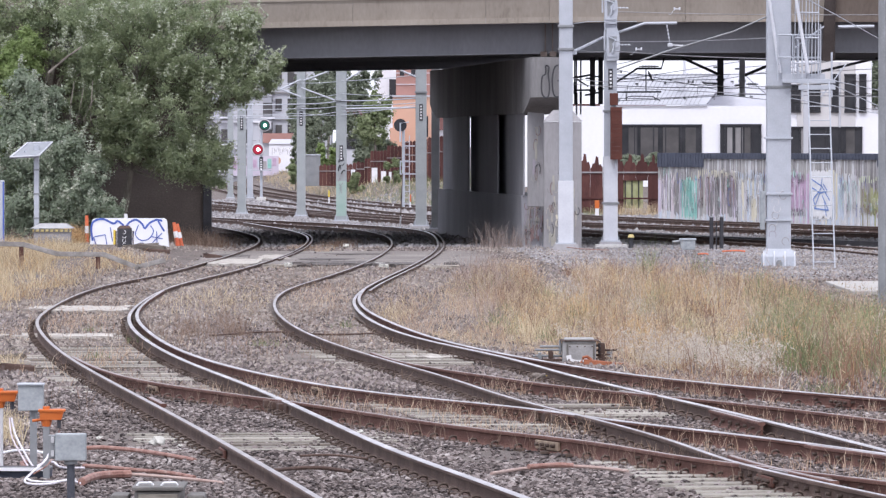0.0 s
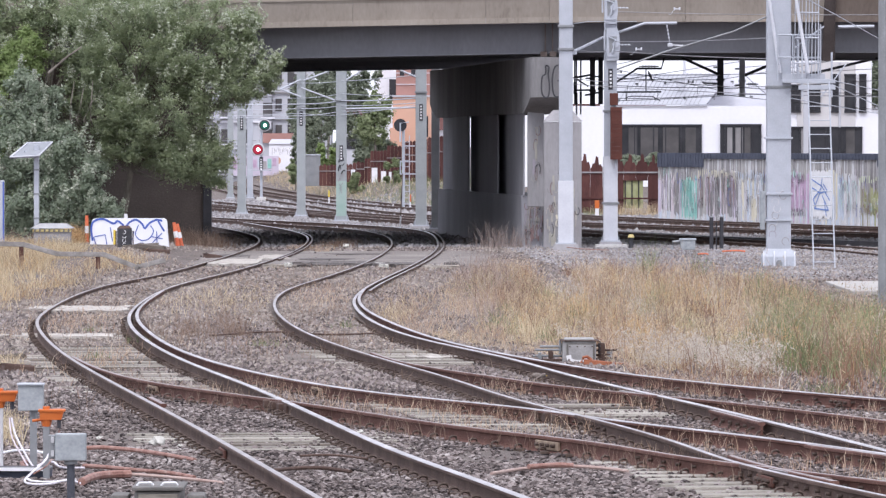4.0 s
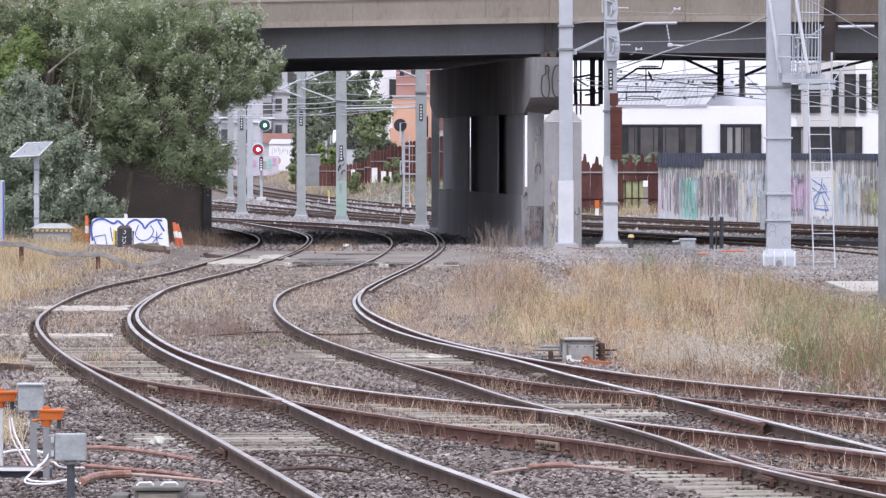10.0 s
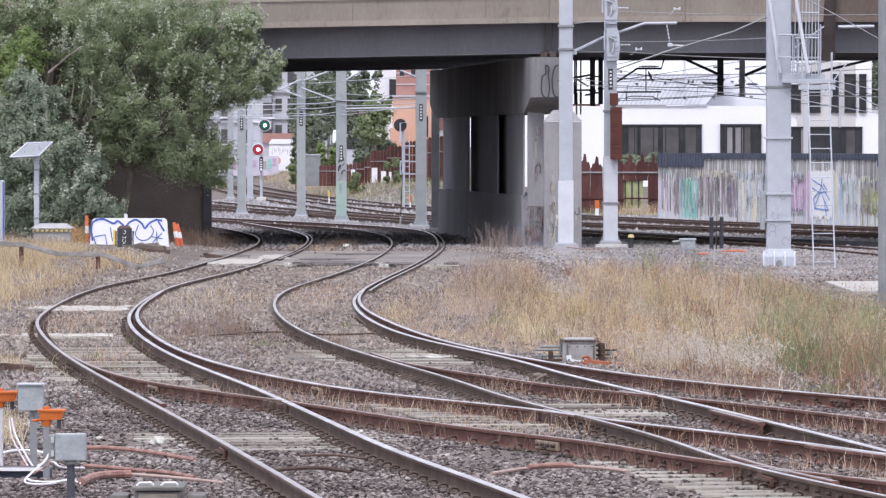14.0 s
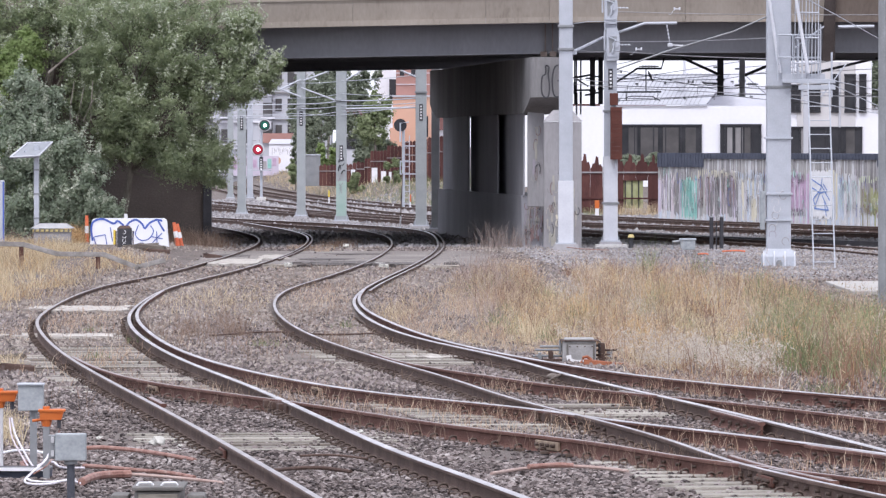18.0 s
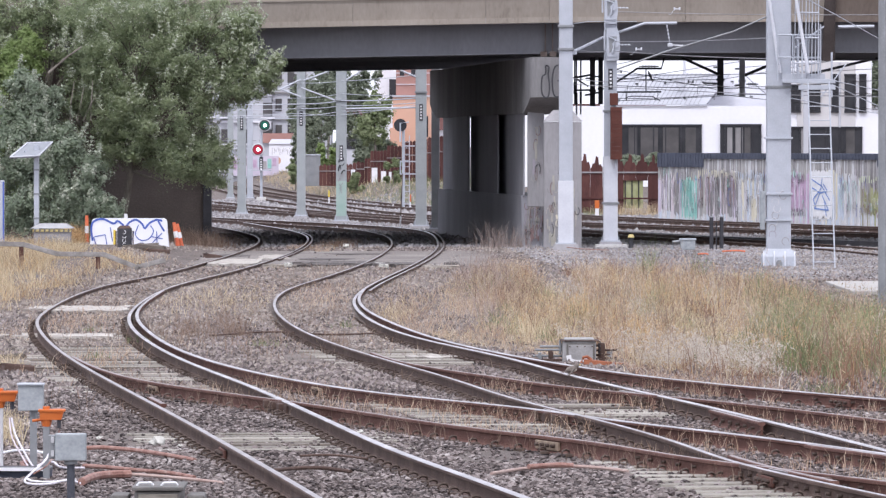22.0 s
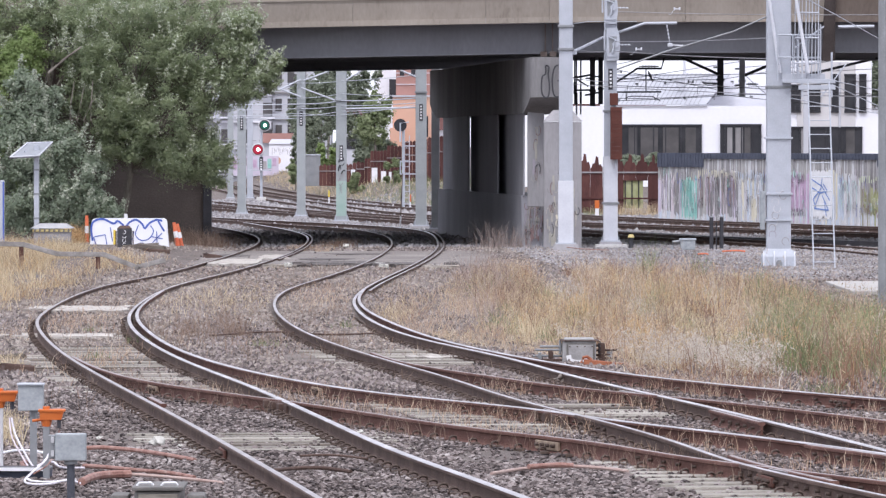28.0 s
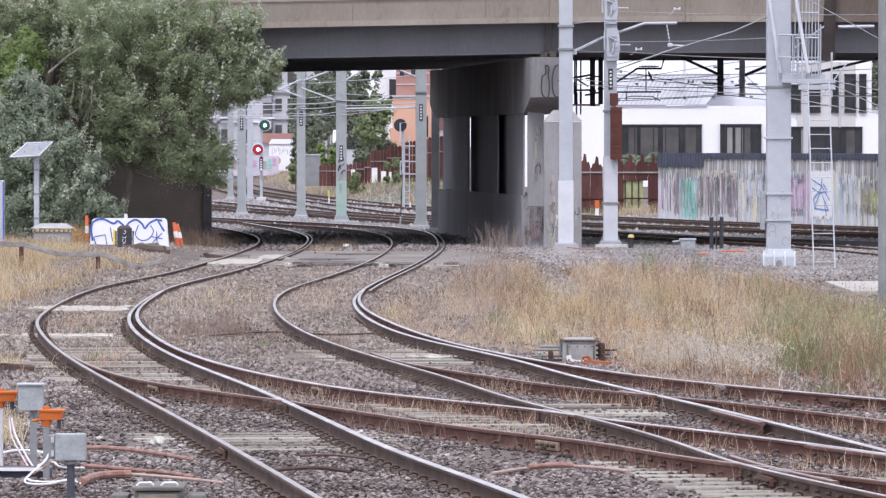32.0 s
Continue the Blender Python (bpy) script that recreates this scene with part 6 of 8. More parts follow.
    for pts, r, sg in (([(3.6, 166, 4.75), (15.2, 171, 4.4)], .012, .1), ([(4.95, 186, 4.95), (9.06, 186, 4.85), (9.77, 186, 4.85), (15.6, 187, 5.2)], .012, .05), ([(5.26, 186, 4.5), (9.06, 186, 4.62), (15.6, 187, 4.05)], .011, .06),
                       ([(5.0, 170, 6.05), (8.6, 147.3, 5.75)], .012, .04), ([(5.0, 170, 6.95), (15.2, 171, 6.9)], .011, .06), ([(5.26, 186, 5.0), (9.77, 186, 5.7)], .011, 0), ([(9.06, 186, 5.1), (15.6, 187, 6.2)], .011, 0), ([(5.26, 186, 5.5), (9.06, 186, 4.75)], .011, 0),
                       ([(3.58, 166, 5.75), (5.0, 170, 5.75)], .012, .02), ([(5.0, 170, 5.78), (8.6, 147.3, 5.2)], .012, .04), ([(8.9, 147.3, 5.1), (15.2, 171, 3.2)], .014, .04), ([(8.9, 147.3, 4.2), (15.2, 171, 3.6)], .011, .03), ([(8.95, 147.3, 4.9), (15.2, 171, 4.2)], .011, .03), ([(8.95, 147.3, 7.0), (15.2, 171, 5.0)], .014, 0), ([(5.0, 170, 5.0), (15.6, 187, 4.6)], .011, .1), ([(5.26, 186, 5.25), (15.6, 187, 5.55)], .011, .1)):
        wire(pts, r, "overhead line wire across the main tracks", sg, "galvanised" if 8.5 < pts[0][0] < 9 else "wire")
    for pts in ([(5.26, 186, 4.4), (9.77, 186, 4.62), (15.6, 187, 4.6)], [(5.26, 186, 5.52), (7.3, 186, 6.0), (8.2, 186, 6.3)], [(5.26, 186, 5.15), (9.06, 186, 5.1)], [(9.77, 186, 5.5), (15.6, 187, 6.0)], [(6.7, 186, 5.8), (9.06, 186, 5.85), (15.6, 187, 5.9)], [(9.77, 186, 5.35), (10.6, 186, 4.6), (11.1, 186, 4.5)], [(3.58, 166, 4.95), (5.0, 170, 4.85), (9.06, 186, 5.25)]):
        wire(pts, .011, "overhead line wire across the main tracks", .03)
    for k in range(9):
        c = thing("wire_clamp", (5.7 + .52 * k + .1 * (k % 3), 186, 4.45 + .012 * k + (.5 if k % 2 else 0)), "small grey clamp on an overhead wire", "clamp", "wire clamps")
        part("clamp_body", box((0, 0, 0), (.08, .05, .055), bevel=.012), "galvanised_dark" if k % 3 else "pole_white", c)
        part("clamp_loop", tube([(.0, 0, -.02), (.03, 0, -.08), (.06, 0, -.07), (.05, 0, .02)], .007), "wire", c)
    for x, y, z in ((7.0, 170.3, 7.03), (5.8, 168.6, 5.8), (5.75, 186, 5.35), (8.1, 186, 5.02)):
        c = thing("wire_clamp", (x, y, z), "white double clamp joining two overhead wires", "clamp", "wire clamps")
        part("clamp_body", box((0, 0, 0), (.2, .04, .035), bevel=.015), "pole_white", c)
        for q in (-.08, .07):
            part("clamp_bolt", box((q, 0, .01), (.055, .07, .09), bevel=.02), "pole_white", c)
        part("clamp_tail", tube([(-.1, 0, -.04), (-.2, 0, -.16), (-.27, 0, -.15)], .008), "galvanised", c)
    for x, z0, z1 in ((7.0, 4.52, 4.88), (8.3, 4.58, 4.85), (6.0, 4.5, 4.92), (10.6, 4.5, 4.9)):
        wire([(x, 186, z0), (x + .03, 186, z1)], .008, "thin dropper between the overhead wires")
    # wires and arms beyond the bridge
    A, B, C, D = (-13.3, 243), (-6.05, 242.8), (-4.05, 226.8), (-.82, 212.7)
    for zs, r in (((4.68, 4.7, 4.72, 4.72), .022), ((4.45, 4.5, 4.52, 4.55), .016), ((4.25, 4.2, 4.3, 4.4), .014), ((5.4, 5.6, 5.5, 5.6), .012), ((4.1, 4.3, 4.15, 4.5), .012), ((5.0, 4.95, 5.0, 4.8), .012)):
        wire([(q[0], q[1] - .2, z) for q, z in zip((A, B, C, D), zs)], r, "overhead line wire beyond the bridge", .04, "galvanised")
    wire([(-13.3, 242.8, 4.05), (-8.86, 250.4, 4.15), (-6.05, 242.6, 4.1)], .014, "overhead line wire beyond the bridge", .04, "galvanised")
    for px, py, pts in ((-6.05, 242.5, [(0, 5.75), (-1.0, 5.25)]), (-6.05, 242.5, [(0, 5.4), (1.6, 4.8)]), (-6.05, 242.5, [(-.9, 5.35), (0, 5.0)]), (-6.05, 242.5, [(.1, 5.7), (1.2, 6.1)]), (-4.05, 226.5, [(.2, 5.55), (.95, 6.0)]), (-4.05, 226.5, [(.2, 4.4), (3.1, 4.45)]), (-.82, 212.4, [(-1.1, 5.9), (-.2, 5.5)])):
        c = thing("cantilever", (px, py, 0), "pale grey cantilever tube on a far mast", "cantilever", "far cantilevers")
        part("arm", tube([(a, 0, b) for a, b in pts], .035), "galvanised", c)


def disc(c, r, d, sides=24):
    return tube([(c[0], c[1], c[2]), (c[0], c[1] + d, c[2])], r, sides=sides)


def make_signals():
    s = thing("railway_signal", (-9.98, 312.7, -.2), "two-headed colour light signal showing green over red", "railway signal")
    part("signal_post", tube([(0, 0, 0), (0, 0, 4.1)], .075, sides=10), "galvanised", s)
    part("signal_base", box((0, 0, .1), (.5, .5, .35), bevel=.02), "concrete_pale", s)
    part("platform", box((-.1, -.1, 1.75), (1.3, .5, .06), bevel=.01), "galvanised", s)
    pl = part("signal_plate", box((0, -.1, 2.1), (.2, .02, .75), bevel=.005), "dark_paint", s)
    for k in range(5):
        part("plate_mark", box((0, -.113, 1.82 + .13 * k), (.1, .004, .07)), "white_plastic", pl)
    for x, z, lamp, lab in ((.19, 4.22, "lamp_green", "round signal head showing green"), (-.18, 2.89, "lamp_red", "round signal head showing red")):
        h = part("signal_head", disc((x, -.3, z), .34, .22), "white_plastic", s, lab)
        part("target_disc", disc((x, -.34, z), .295, .035), "dark_paint", h)
        part("lens", disc((x, -.36, z), .225 if lamp == "lamp_green" else .26, .02), lamp + "_dim", h, "lit signal lens")
        part("lens_core", disc((x + .02, -.375, z), .085, .012), "lamp_core", h)
    t = thing("railway_signal", (-1.96, 274.8, -.2), "signal seen from behind with ladder and platforms", "railway signal")
    part("signal_post", tube([(.05, 0, 0), (.05, 0, 4.1)], .07, sides=10), "galvanised", t)
    part("signal_head", disc((-.1, -.2, 4.1), .31, .16), "frame_dark", t)
    part("hood_bracket", tube([(-.1, -.25, 3.3), (-.1, -.25, 4.2), (.3, -.25, 4.25)], .04), "galvanised", t)
    for x in (.1, .34):
        part("ladder_stile", tube([(x, -.15, 0), (x, -.15, 3.6)], .02, sides=6), "galvanised", t)
    for k in range(11):
        part("ladder_rung", tube([(.1, -.15, .3 + .3 * k), (.34, -.15, .3 + .3 * k)], .014, sides=6), "galvanised", t)
    for z in (1.75, 2.35, 3.1):
        part("platform_rail", box((.35, -.1, z), (.95 if z < 3 else .5, .04, .06)), "galvanised", t)
    for x in (-.1, .8):
        part("platform_post", tube([(x, -.1, 1.75), (x, -.1, 2.4)], .025, sides=6), "galvanised", t)
    # leaning striped marker and small trackside markers
    k = thing("marker_post", (-1.57, 207, -.18), "slim leaning post, brown above and white below", "post")
    part("post_lower", tube([(0, 0, 0), (.03, 0, .55)], .03), "white_plastic", k)
    part("post_upper", tube([(.03, 0, .55), (.1, 0, 2.1)], .02), "rust_brown", k)
    for x, y, c, w in ((-1.6, 278, "orange_plastic", .09), (6.74, 249, "orange_plastic", .2), (-.52, 285, "yellow_paint", .1), (-6.05, 302, "yellow_paint", .08)):
        k = thing("track_marker", (x, y, -.15), "small upright trackside marker post", "marker", "track markers")
        part("marker_foot", box((0, 0, .15), (w * .8, .06, .4), bevel=.01), "white_plastic", k)
        part("marker_head", box((0, 0, .5), (w, .07, .36), bevel=.02), c, k)


# ---- backdrop buildings and fences ----
def window(parent, x0, x1, z0, z1, y, mull=(), label=""):
    w = part("window", box(((x0 + x1) / 2, y - .01, (z0 + z1) / 2), (x1 - x0, .06, z1 - z0)), "window_glass", parent, label)
    fr = box(((x0 + x1) / 2, y - .06, z1), (x1 - x0 + .12, .12, .1))
    box(((x0 + x1) / 2, y - .06, z0), (x1 - x0 + .12, .14, .08), fr)
    for x in (x0, x1):
        box((x, y - .06, (z0 + z1) / 2), (.08, .12, z1 - z0), fr)
    part("window_frame", fr, "frame_dark", w)
    for x in mull:
        part("mullion", box((x, y - .06, (z0 + z1) / 2), (.07, .08, z1 - z0)), "frame_dark", w)
    return w


def make_buildings():
    b = thing("white_building", (8.0, 330, 0), "modern white rendered building with dark strip windows", "building")
    part("wall", box((3.65, 3, 2.55), (15.3, 6, 5.3)), "white_wall", b)
    part("wall", box((8.9, 9.6, 4.6), (5.0, 4, 9.4)), "white_wall", b, "set-back upper storey wall")
    part("wall", box((14.07, 4, 4.6), (5.54, 8.1, 9.4)), "white_wall", b)
    part("wall_panel", box((14.2, -.075, 5.86), (3.4, .05, 3.76)), "stucco_grey", b, "pale grey-beige facade panel")
    part("wall_cap", box((4.6, -.03, 5.19), (5.4, .1, .06)), "roof_sheet", b)
    window(b, 2.3, 6.95, 1.6, 4.08, -.02, (3.1, 3.25, 4.2, 4.9, 5.8))
    window(b, 8.1, 10.4, 1.6, 4.1, -.07, (8.35, 8.9, 9.3, 9.9))
    window(b, 11.4, 16.25, 1.6, 3.95, -.07, (12.2, 12.7, 13.1, 14.2, 15.0, 15.3))
    for x0, x1, z1, m in ((12.14, 12.68, 6.4, (12.42,)), (13.2, 13.82, 6.4, (13.5,)), (14.54, 14.87, 7.0, ()), (15.3, 15.87, 7.0, ()), (16.15, 16.48, 7.0, ())):
        window(b, x0, x1, 4.85, z1, -.1, m)
    part("downpipe", tube([(14.98, -.14, 3.95), (14.98, -.14, 7.7)], .07), "apartment_grey", b)
    for x, w, m in ((8.62, .3, "blind_grey"), (9.12, .5, "blind_grey"), (9.65, .35, "blind_dim"), (3.0, .5, "blind_dim"), (3.95, 1.0, "blind_dim"), (5.2, .9, "blind_dim"), (6.35, .6, "blind_dim"), (12.9, .3, "blind_grey"), (15.6, .5, "blind_dim")):
        part("blind", box((x, -.105, 2.85), (w, .012, 2.2)), m, b)
    r = part("roof", hexa([(2.0, .2, 5.25), (7.25, .2, 5.25), (9.0, 7.2, 7.1), (2.0, 7.2, 7.1)], [(2.0, .2, 5.3), (7.25, .2, 5.3), (9.0, 7.2, 7.15), (2.0, 7.2, 7.15)]), "roof_sheet", b, "grey standing-seam metal roof")
    for k in range(24):
        x = 2.1 + .26 * k
        part("roof_seam", hexa([(x, .2, 5.3), (x + .028, .2, 5.3), (x + 1.28, 7.2, 7.15), (x + 1.25, 7.2, 7.15)], [(x, .2, 5.325), (x + .028, .2, 5.325), (x + 1.28, 7.2, 7.175), (x + 1.25, 7.2, 7.175)]) if x < 6.9 else box((x, 4, 6.3), (.03, .5, .03)), "galvanised_dark", r)
    part("vent", box((8.8 - 2.9, 3.0, 6.6), (.5, .4, .6), bevel=.03), "apartment_grey", b)
    # far side of the tracks, west
    a = thing("apartment_building", (-16.3, 450, 0), "pale grey apartment block with balconies behind the trees", "building")
    part("wall", box((0, 3, 5), (5.5, 6, 11)), "apartment_grey", a)
    part("wall", box((4.4, 3.5, 6.5), (3.2, 6, 14)), "apartment_grey", a)
    for i in range(4):
        for j in range(4):
            w = part("window", box((-2.2 + 1.35 * i + (.6 if i > 2 else 0), -.05, 1.5 + 2.1 * j), (.75, .1, 1.1)), "blind_dim", a)
            part("balcony", box((-2.2 + 1.35 * i + (.6 if i > 2 else 0), -.3, .85 + 2.1 * j), (1.1, .5, .12)), "white_wall", a)
    for j in range(5):
        part("window", box((4.6, .45, 1.8 + 2.1 * j), (1.1, .1, .9)), "blind_dim", a)
    for j in range(6):
        part("floor_band", box((0, -.06, .55 + 2.1 * j), (5.6, .2, .16)), "white_wall", a)
        part("floor_band", box((4.4, .44, .75 + 2.1 * j), (3.3, .2, .14)), "blind_grey", a)
        for k in range(5):
            part("balcony_rail", box((-2.2 + 1.1 * k, -.56, 1.15 + 2.1 * j), (.9, .03, .05)), "galvanised_dark", a)
        for k in range(3):
            part("window", box((3.3 + .95 * k, .46, 1.9 + 2.1 * j), (.5, .1, 1.0)), "blind_dim", a)
    o = thing("orange_building", (-3.0, 430, 0), "orange and brick-red building beyond the trees", "building")
    part("wall", box((.9, 3, 3.3), (3.4, 6, 6.6)), "orange_wall", o)
    part("upper_wall", box((.9, 3.2, 8.9), (2.9, 6, 4.6)), "brick_far", o)
    part("cornice", box((.9, -.05, 6.6), (3.5, .2, .14)), "apartment_grey", o)
    for k in range(4):
        part("string_course", box((.9, .17, 7.5 + .85 * k), (2.9, .06, .07)), "pale_pink", o)
    for x in (-.1, .75):
        part("window", box((x, .17, 8.6), (.32, .1, .9)), "window_glass", o)
    part("lower_wing", box((-.55, -.4, 1.9), (.9, 1.0, 4.6)), "orange_wall", o)
    part("window", box((1.7, -.02, 4.3), (.35, .1, 1.6)), "window_glass", o)
    o = thing("white_townhouse", (-4.2, 440, 0), "white townhouse with dark windows behind the trees", "building")
    part("wall", box((0, 3, 5), (1.9, 6, 10.4)), "white_wall", o)
    part("window", box((.35, -.05, 7.2), (.6, .1, 1.6)), "window_glass", o)
    part("roof_edge", box((0, -.1, 10.0), (2.1, .4, .3)), "frame_dark", o)
    o = thing("brown_building", (-12.9, 443, 0), "low building with a brown parapet", "building")
    part("wall", box((0, 2, 1.4), (2.6, 4, 3.4)), "apartment_grey", o)
    part("parapet", box((0, -.05, 3.45), (2.7, .3, .75)), "brick_far", o)
    o = thing("graffiti_wall", (-14.4, 436, .62), "low trackside wall with lilac and pink graffiti", "wall")
    part("wall", box((0, .1, .7), (3.6, .2, 1.5)), "sheet_lilac", o)
    for k in range(9):
        part("graffiti_patch", box((-1.55 + .38 * k, -.01, .75 + .12 * (k % 3)), (.3, .03, .6 + .15 * (k % 2))), ["pink_paint", "pale_blue", "streak_dark", "teal_paint"][k % 4], o)
    o = thing("white_shed", (-12.45, 440, .95), "white shed covered in faint graffiti", "shed")
    part("wall", box((0, 1, 1.0), (2.0, 2, 2.1)), "white_wall", o)
    part("roof", hexa([(-1.05, -.1, 2.05), (1.05, -.1, 2.05), (1.05, 2.1, 2.05), (-1.05, 2.1, 2.05)], [(-.8, .3, 2.42), (.8, .3, 2.42), (.8, 1.8, 2.42), (-.8, 1.8, 2.42)]), "apartment_grey", o)
    part("graffiti", tube([(-.4, .01, .75), (-.4, -.012, .75)], .32, sides=16), "orange_wall", o)
    for k in range(11):
        x = -.75 + .15 * k
        part("graffiti_stroke", ribbon([(x, 1.75 - .05 * (k % 3)), (x + .05 * (k % 2), 1.5), (x, 1.2 + .1 * (k % 4))], .035), "scrawl_grey", o)
    o = thing("grey_cabinet", (-8.07, 352, .45), "tall pale grey metal trackside cabinet", "cabinet")
    part("body", box((0, .4, .9), (.95, .8, 1.9), bevel=.02), "galvanised_dark", o)
    part("roof", box((0, .4, 1.87), (1.02, .9, .08), bevel=.02), "galvanised", o)
    # row of distant houses closing the horizon
    rng = random.Random(4)
    for k in range(26):
        x = -75 + 6.2 * k
        h = rng.uniform(5.5, 9)
        if -22 < x < 2 or 6 < x < 34:
            h = rng.uniform(4, 6)
        hb = thing("distant_house", (x, 520 + rng.uniform(-8, 8), 0), "distant pale house at the edge of the yard", "house", "distant houses")
        part("wall", box((0, 4, h / 2 - .3), (5.6, 8, h)), rng.choice(["apartment_grey", "white_wall", "brick_far"]), hb)
        part("roof", hexa([(-3, -.4, h - .3), (3, -.4, h - .3), (3, 8.4, h - .3), (-3, 8.4, h - .3)], [(-2.6, 3.5, h + 1.4), (2.6, 3.5, h + 1.4), (2.6, 4.5, h + 1.4), (-2.6, 4.5, h + 1.4)]), rng.choice(["roof_sheet", "fence_red"]), hb)
        for j in (-1.4, 1.4):
            part("window", box((j, -.03, h * .55), (1.2, .1, 1.1)), "window_glass", hb)


def splash(rng, w, h, drips=6):
    """A painted patch with a ragged outline and drips, in the x-z plane."""
    o = bmesh.new()
    n = 22
    top = [o.verts.new((-w / 2 + w * i / n, 0, h / 2 * (1 + .1 * rng.uniform(-1, .2)))) for i in range(n + 1)]
    bot = [o.verts.new((-w / 2 + w * i / n + rng.uniform(-.02, .02), 0, -h / 2 * (1 + rng.uniform(-.12, .1)))) for i in range(n + 1)]
    for i in range(n):
        o.faces.new((top[i], bot[i], bot[i + 1], top[i + 1]))
    return o


def make_fences():
    # corrugated graffitied fence east of the tracks
    x0, y0, x1, y1 = 8.92, 236.0, 20.8, 205.9
    L = math.hypot(x1 - x0, y1 - y0)
    ang = math.degrees(math.atan2(y1 - y0, x1 - x0))
    fe = thing("corrugated_fence", (x0, y0, -.15), "tall grey corrugated fence covered in graffiti", "fence", rz=ang)
    n = int(L / 2.2)
    pw = L / n
    fr = random.Random(31)
    hues = ["fence_sheet", "sheet_grey", "pale_grey", "pale_pink", "pale_blue", "pale_cream", "sheet_lilac", "sheet_olive", "streak_dark", "teal_paint", "pink_paint", "moss_paint"]
    # painted fields along the fence: plan x of both ends, foot, top, paints
    fields = [(8.9, 9.75, .3, 1.9, (6, 8, 2, 3, 8)), (9.75, 10.35, .15, 1.75, (9, 9, 9, 2)), (10.35, 11.75, .2, 1.95, (3, 8, 1, 6, 8)), (11.75, 12.4, .1, 1.8, (5, 2, 3, 5, 4)), (12.4, 13.35, .2, 2.0, (2, 4, 5, 2, 8)), (13.4, 14.25, .55, 1.95, (10, 10, 6, 10)), (14.25, 15.3, .2, 2.1, (2, 2, 4, 5)), (15.3, 15.95, .3, 1.9, (4, 2, 8, 2)), (15.95, 16.9, .45, 1.45, (11, 11, 7, 11)), (16.9, 21, .2, 1.9, (2, 4, 8, 3))]
    now = 0
    for k in range(n):
        v, f, ix = [], [], []
        m = 34
        cols = []
        for i in range(m + 1):
            s = pw * k + pw * i / m
            fx = x0 + (x1 - x0) * s / L
            fd = next((q for q in fields if q[0] <= fx < q[1]), fields[-1])
            d = (.0, .012, .075, .012)[i % 4]
            lo, hi = fd[2] + fr.uniform(-.13, .16), fd[3] + fr.uniform(-.28, .16)
            cols.append(fd)
            v += [(s, d, 0), (s, d, lo), (s, d, (lo + hi) / 2 + fr.uniform(-.3, .3)), (s, d, hi), (s, d, 2.62)]
        for i in range(m):
            if fr.random() < .55:
                now = fr.choice(cols[i][4])
            for j in range(4):
                a = 5 * i + j
                f.append((a, a + 5, a + 6, a + 1))
                w = now if 0 < j < 3 else (fr.choice([0, 1, 8, 8, 1, 2]) if j == 3 else fr.choice([2, now, 4, 2]))
                if 0 < j < 3 and fr.random() < .22:
                    w = fr.choice(cols[i][4])
                ix.append(w)
        part("fence_sheet", raw("fence_sheet", v, f, hues, ix), None, fe)
        hh = .58 if k < 2 else .5 if pw * k > 18.6 else .24
        c = box((pw * (k + .5), -.02, 2.78 - hh / 2), (pw - .01, .05, hh), bevel=.006)
        part("top_panel", c, "fence_navy", fe, "dark blue top panel")
        for i in range(8):
            part("top_rib", box((pw * k + pw * (i + .5) / 8, -.055, 2.78 - hh / 2), (.07, .03, hh - .02)), "fence_navy", fe)
    for k in range(n + 1):
        part("fence_post", box((pw * k, .12, 1.3), (.1, .1, 2.7)), "galvanised_dark", fe)
    rng = random.Random(9)
    per = (y1 - y0) / (x1 - x0)

    def paint(pxl, zc, w, h, c, name="graffiti"):
        # plan x of the patch centre gives its run along the fence
        s = (pxl - x0) / (x1 - x0) * L
        part(name, splash(rng, w, h), c, fe, at=(s, -.012 - .004 * rng.random(), zc + .15))
    paint(14.72, 1.05, 2.0, 1.9, "white_plastic")
    # tag strokes

    def tag(pxl, zc, pts, w, c):
        s = (pxl - x0) / (x1 - x0) * L
        part("graffiti_tag", ribbon(pts, w), c, fe, at=(s, -.03, zc + .15))
    for pts in ([(-.85, .57), (.1, .3), (.8, -.25)], [(-.85, .25), (-.05, .04), (.57, .12)], [(.57, .12), (.2, .4)], [(.1, .6), (.0, .2), (-.7, -.2)], [(-.05, .1), (-.6, -.57)], [(-.6, -.57), (.7, -.62)], [(.7, -.62), (.1, -.05)], [(-.7, -.2), (-.45, -.55)], [(.3, -.3), (.5, -.85)]):
        tag(14.72, 1.05, pts, .055, "blue_light")
    # tall bubble letters drawn in outline
    arch = [(-.22, -.6), (-.25, .0), (-.22, .42), (-.1, .62), (.1, .6), (.22, .4), (.25, .0), (.2, -.6)]
    for xx, zc, w, h, c in ((10.5, 1.0, .9, 1.0, "scrawl_maroon"), (10.78, 1.05, .8, .95, "scrawl_maroon"), (11.08, 1.0, .9, 1.05, "dark_paint"), (11.4, 1.15, .8, 1.0, "scrawl_maroon"), (11.66, 1.1, .7, .95, "scrawl_maroon"), (9.85, .95, .7, .9, "teal_deep"), (10.1, .95, .7, .9, "teal_deep"), (12.6, 1.1, .9, 1.0, "white_plastic"), (12.9, 1.1, .9, 1.0, "white_plastic"), (13.15, 1.1, .7, 1.0, "scrawl_grey"), (9.15, 1.0, .8, .9, "scrawl_lilac"), (9.45, 1.0, .8, .9, "scrawl_lilac"), (15.5, 1.0, 1.2, .9, "teal_pale"), (15.8, 1.0, 1.0, .9, "teal_pale")):
        tag(xx, zc, [(w * a, h * b) for a, b in arch], .045, c)
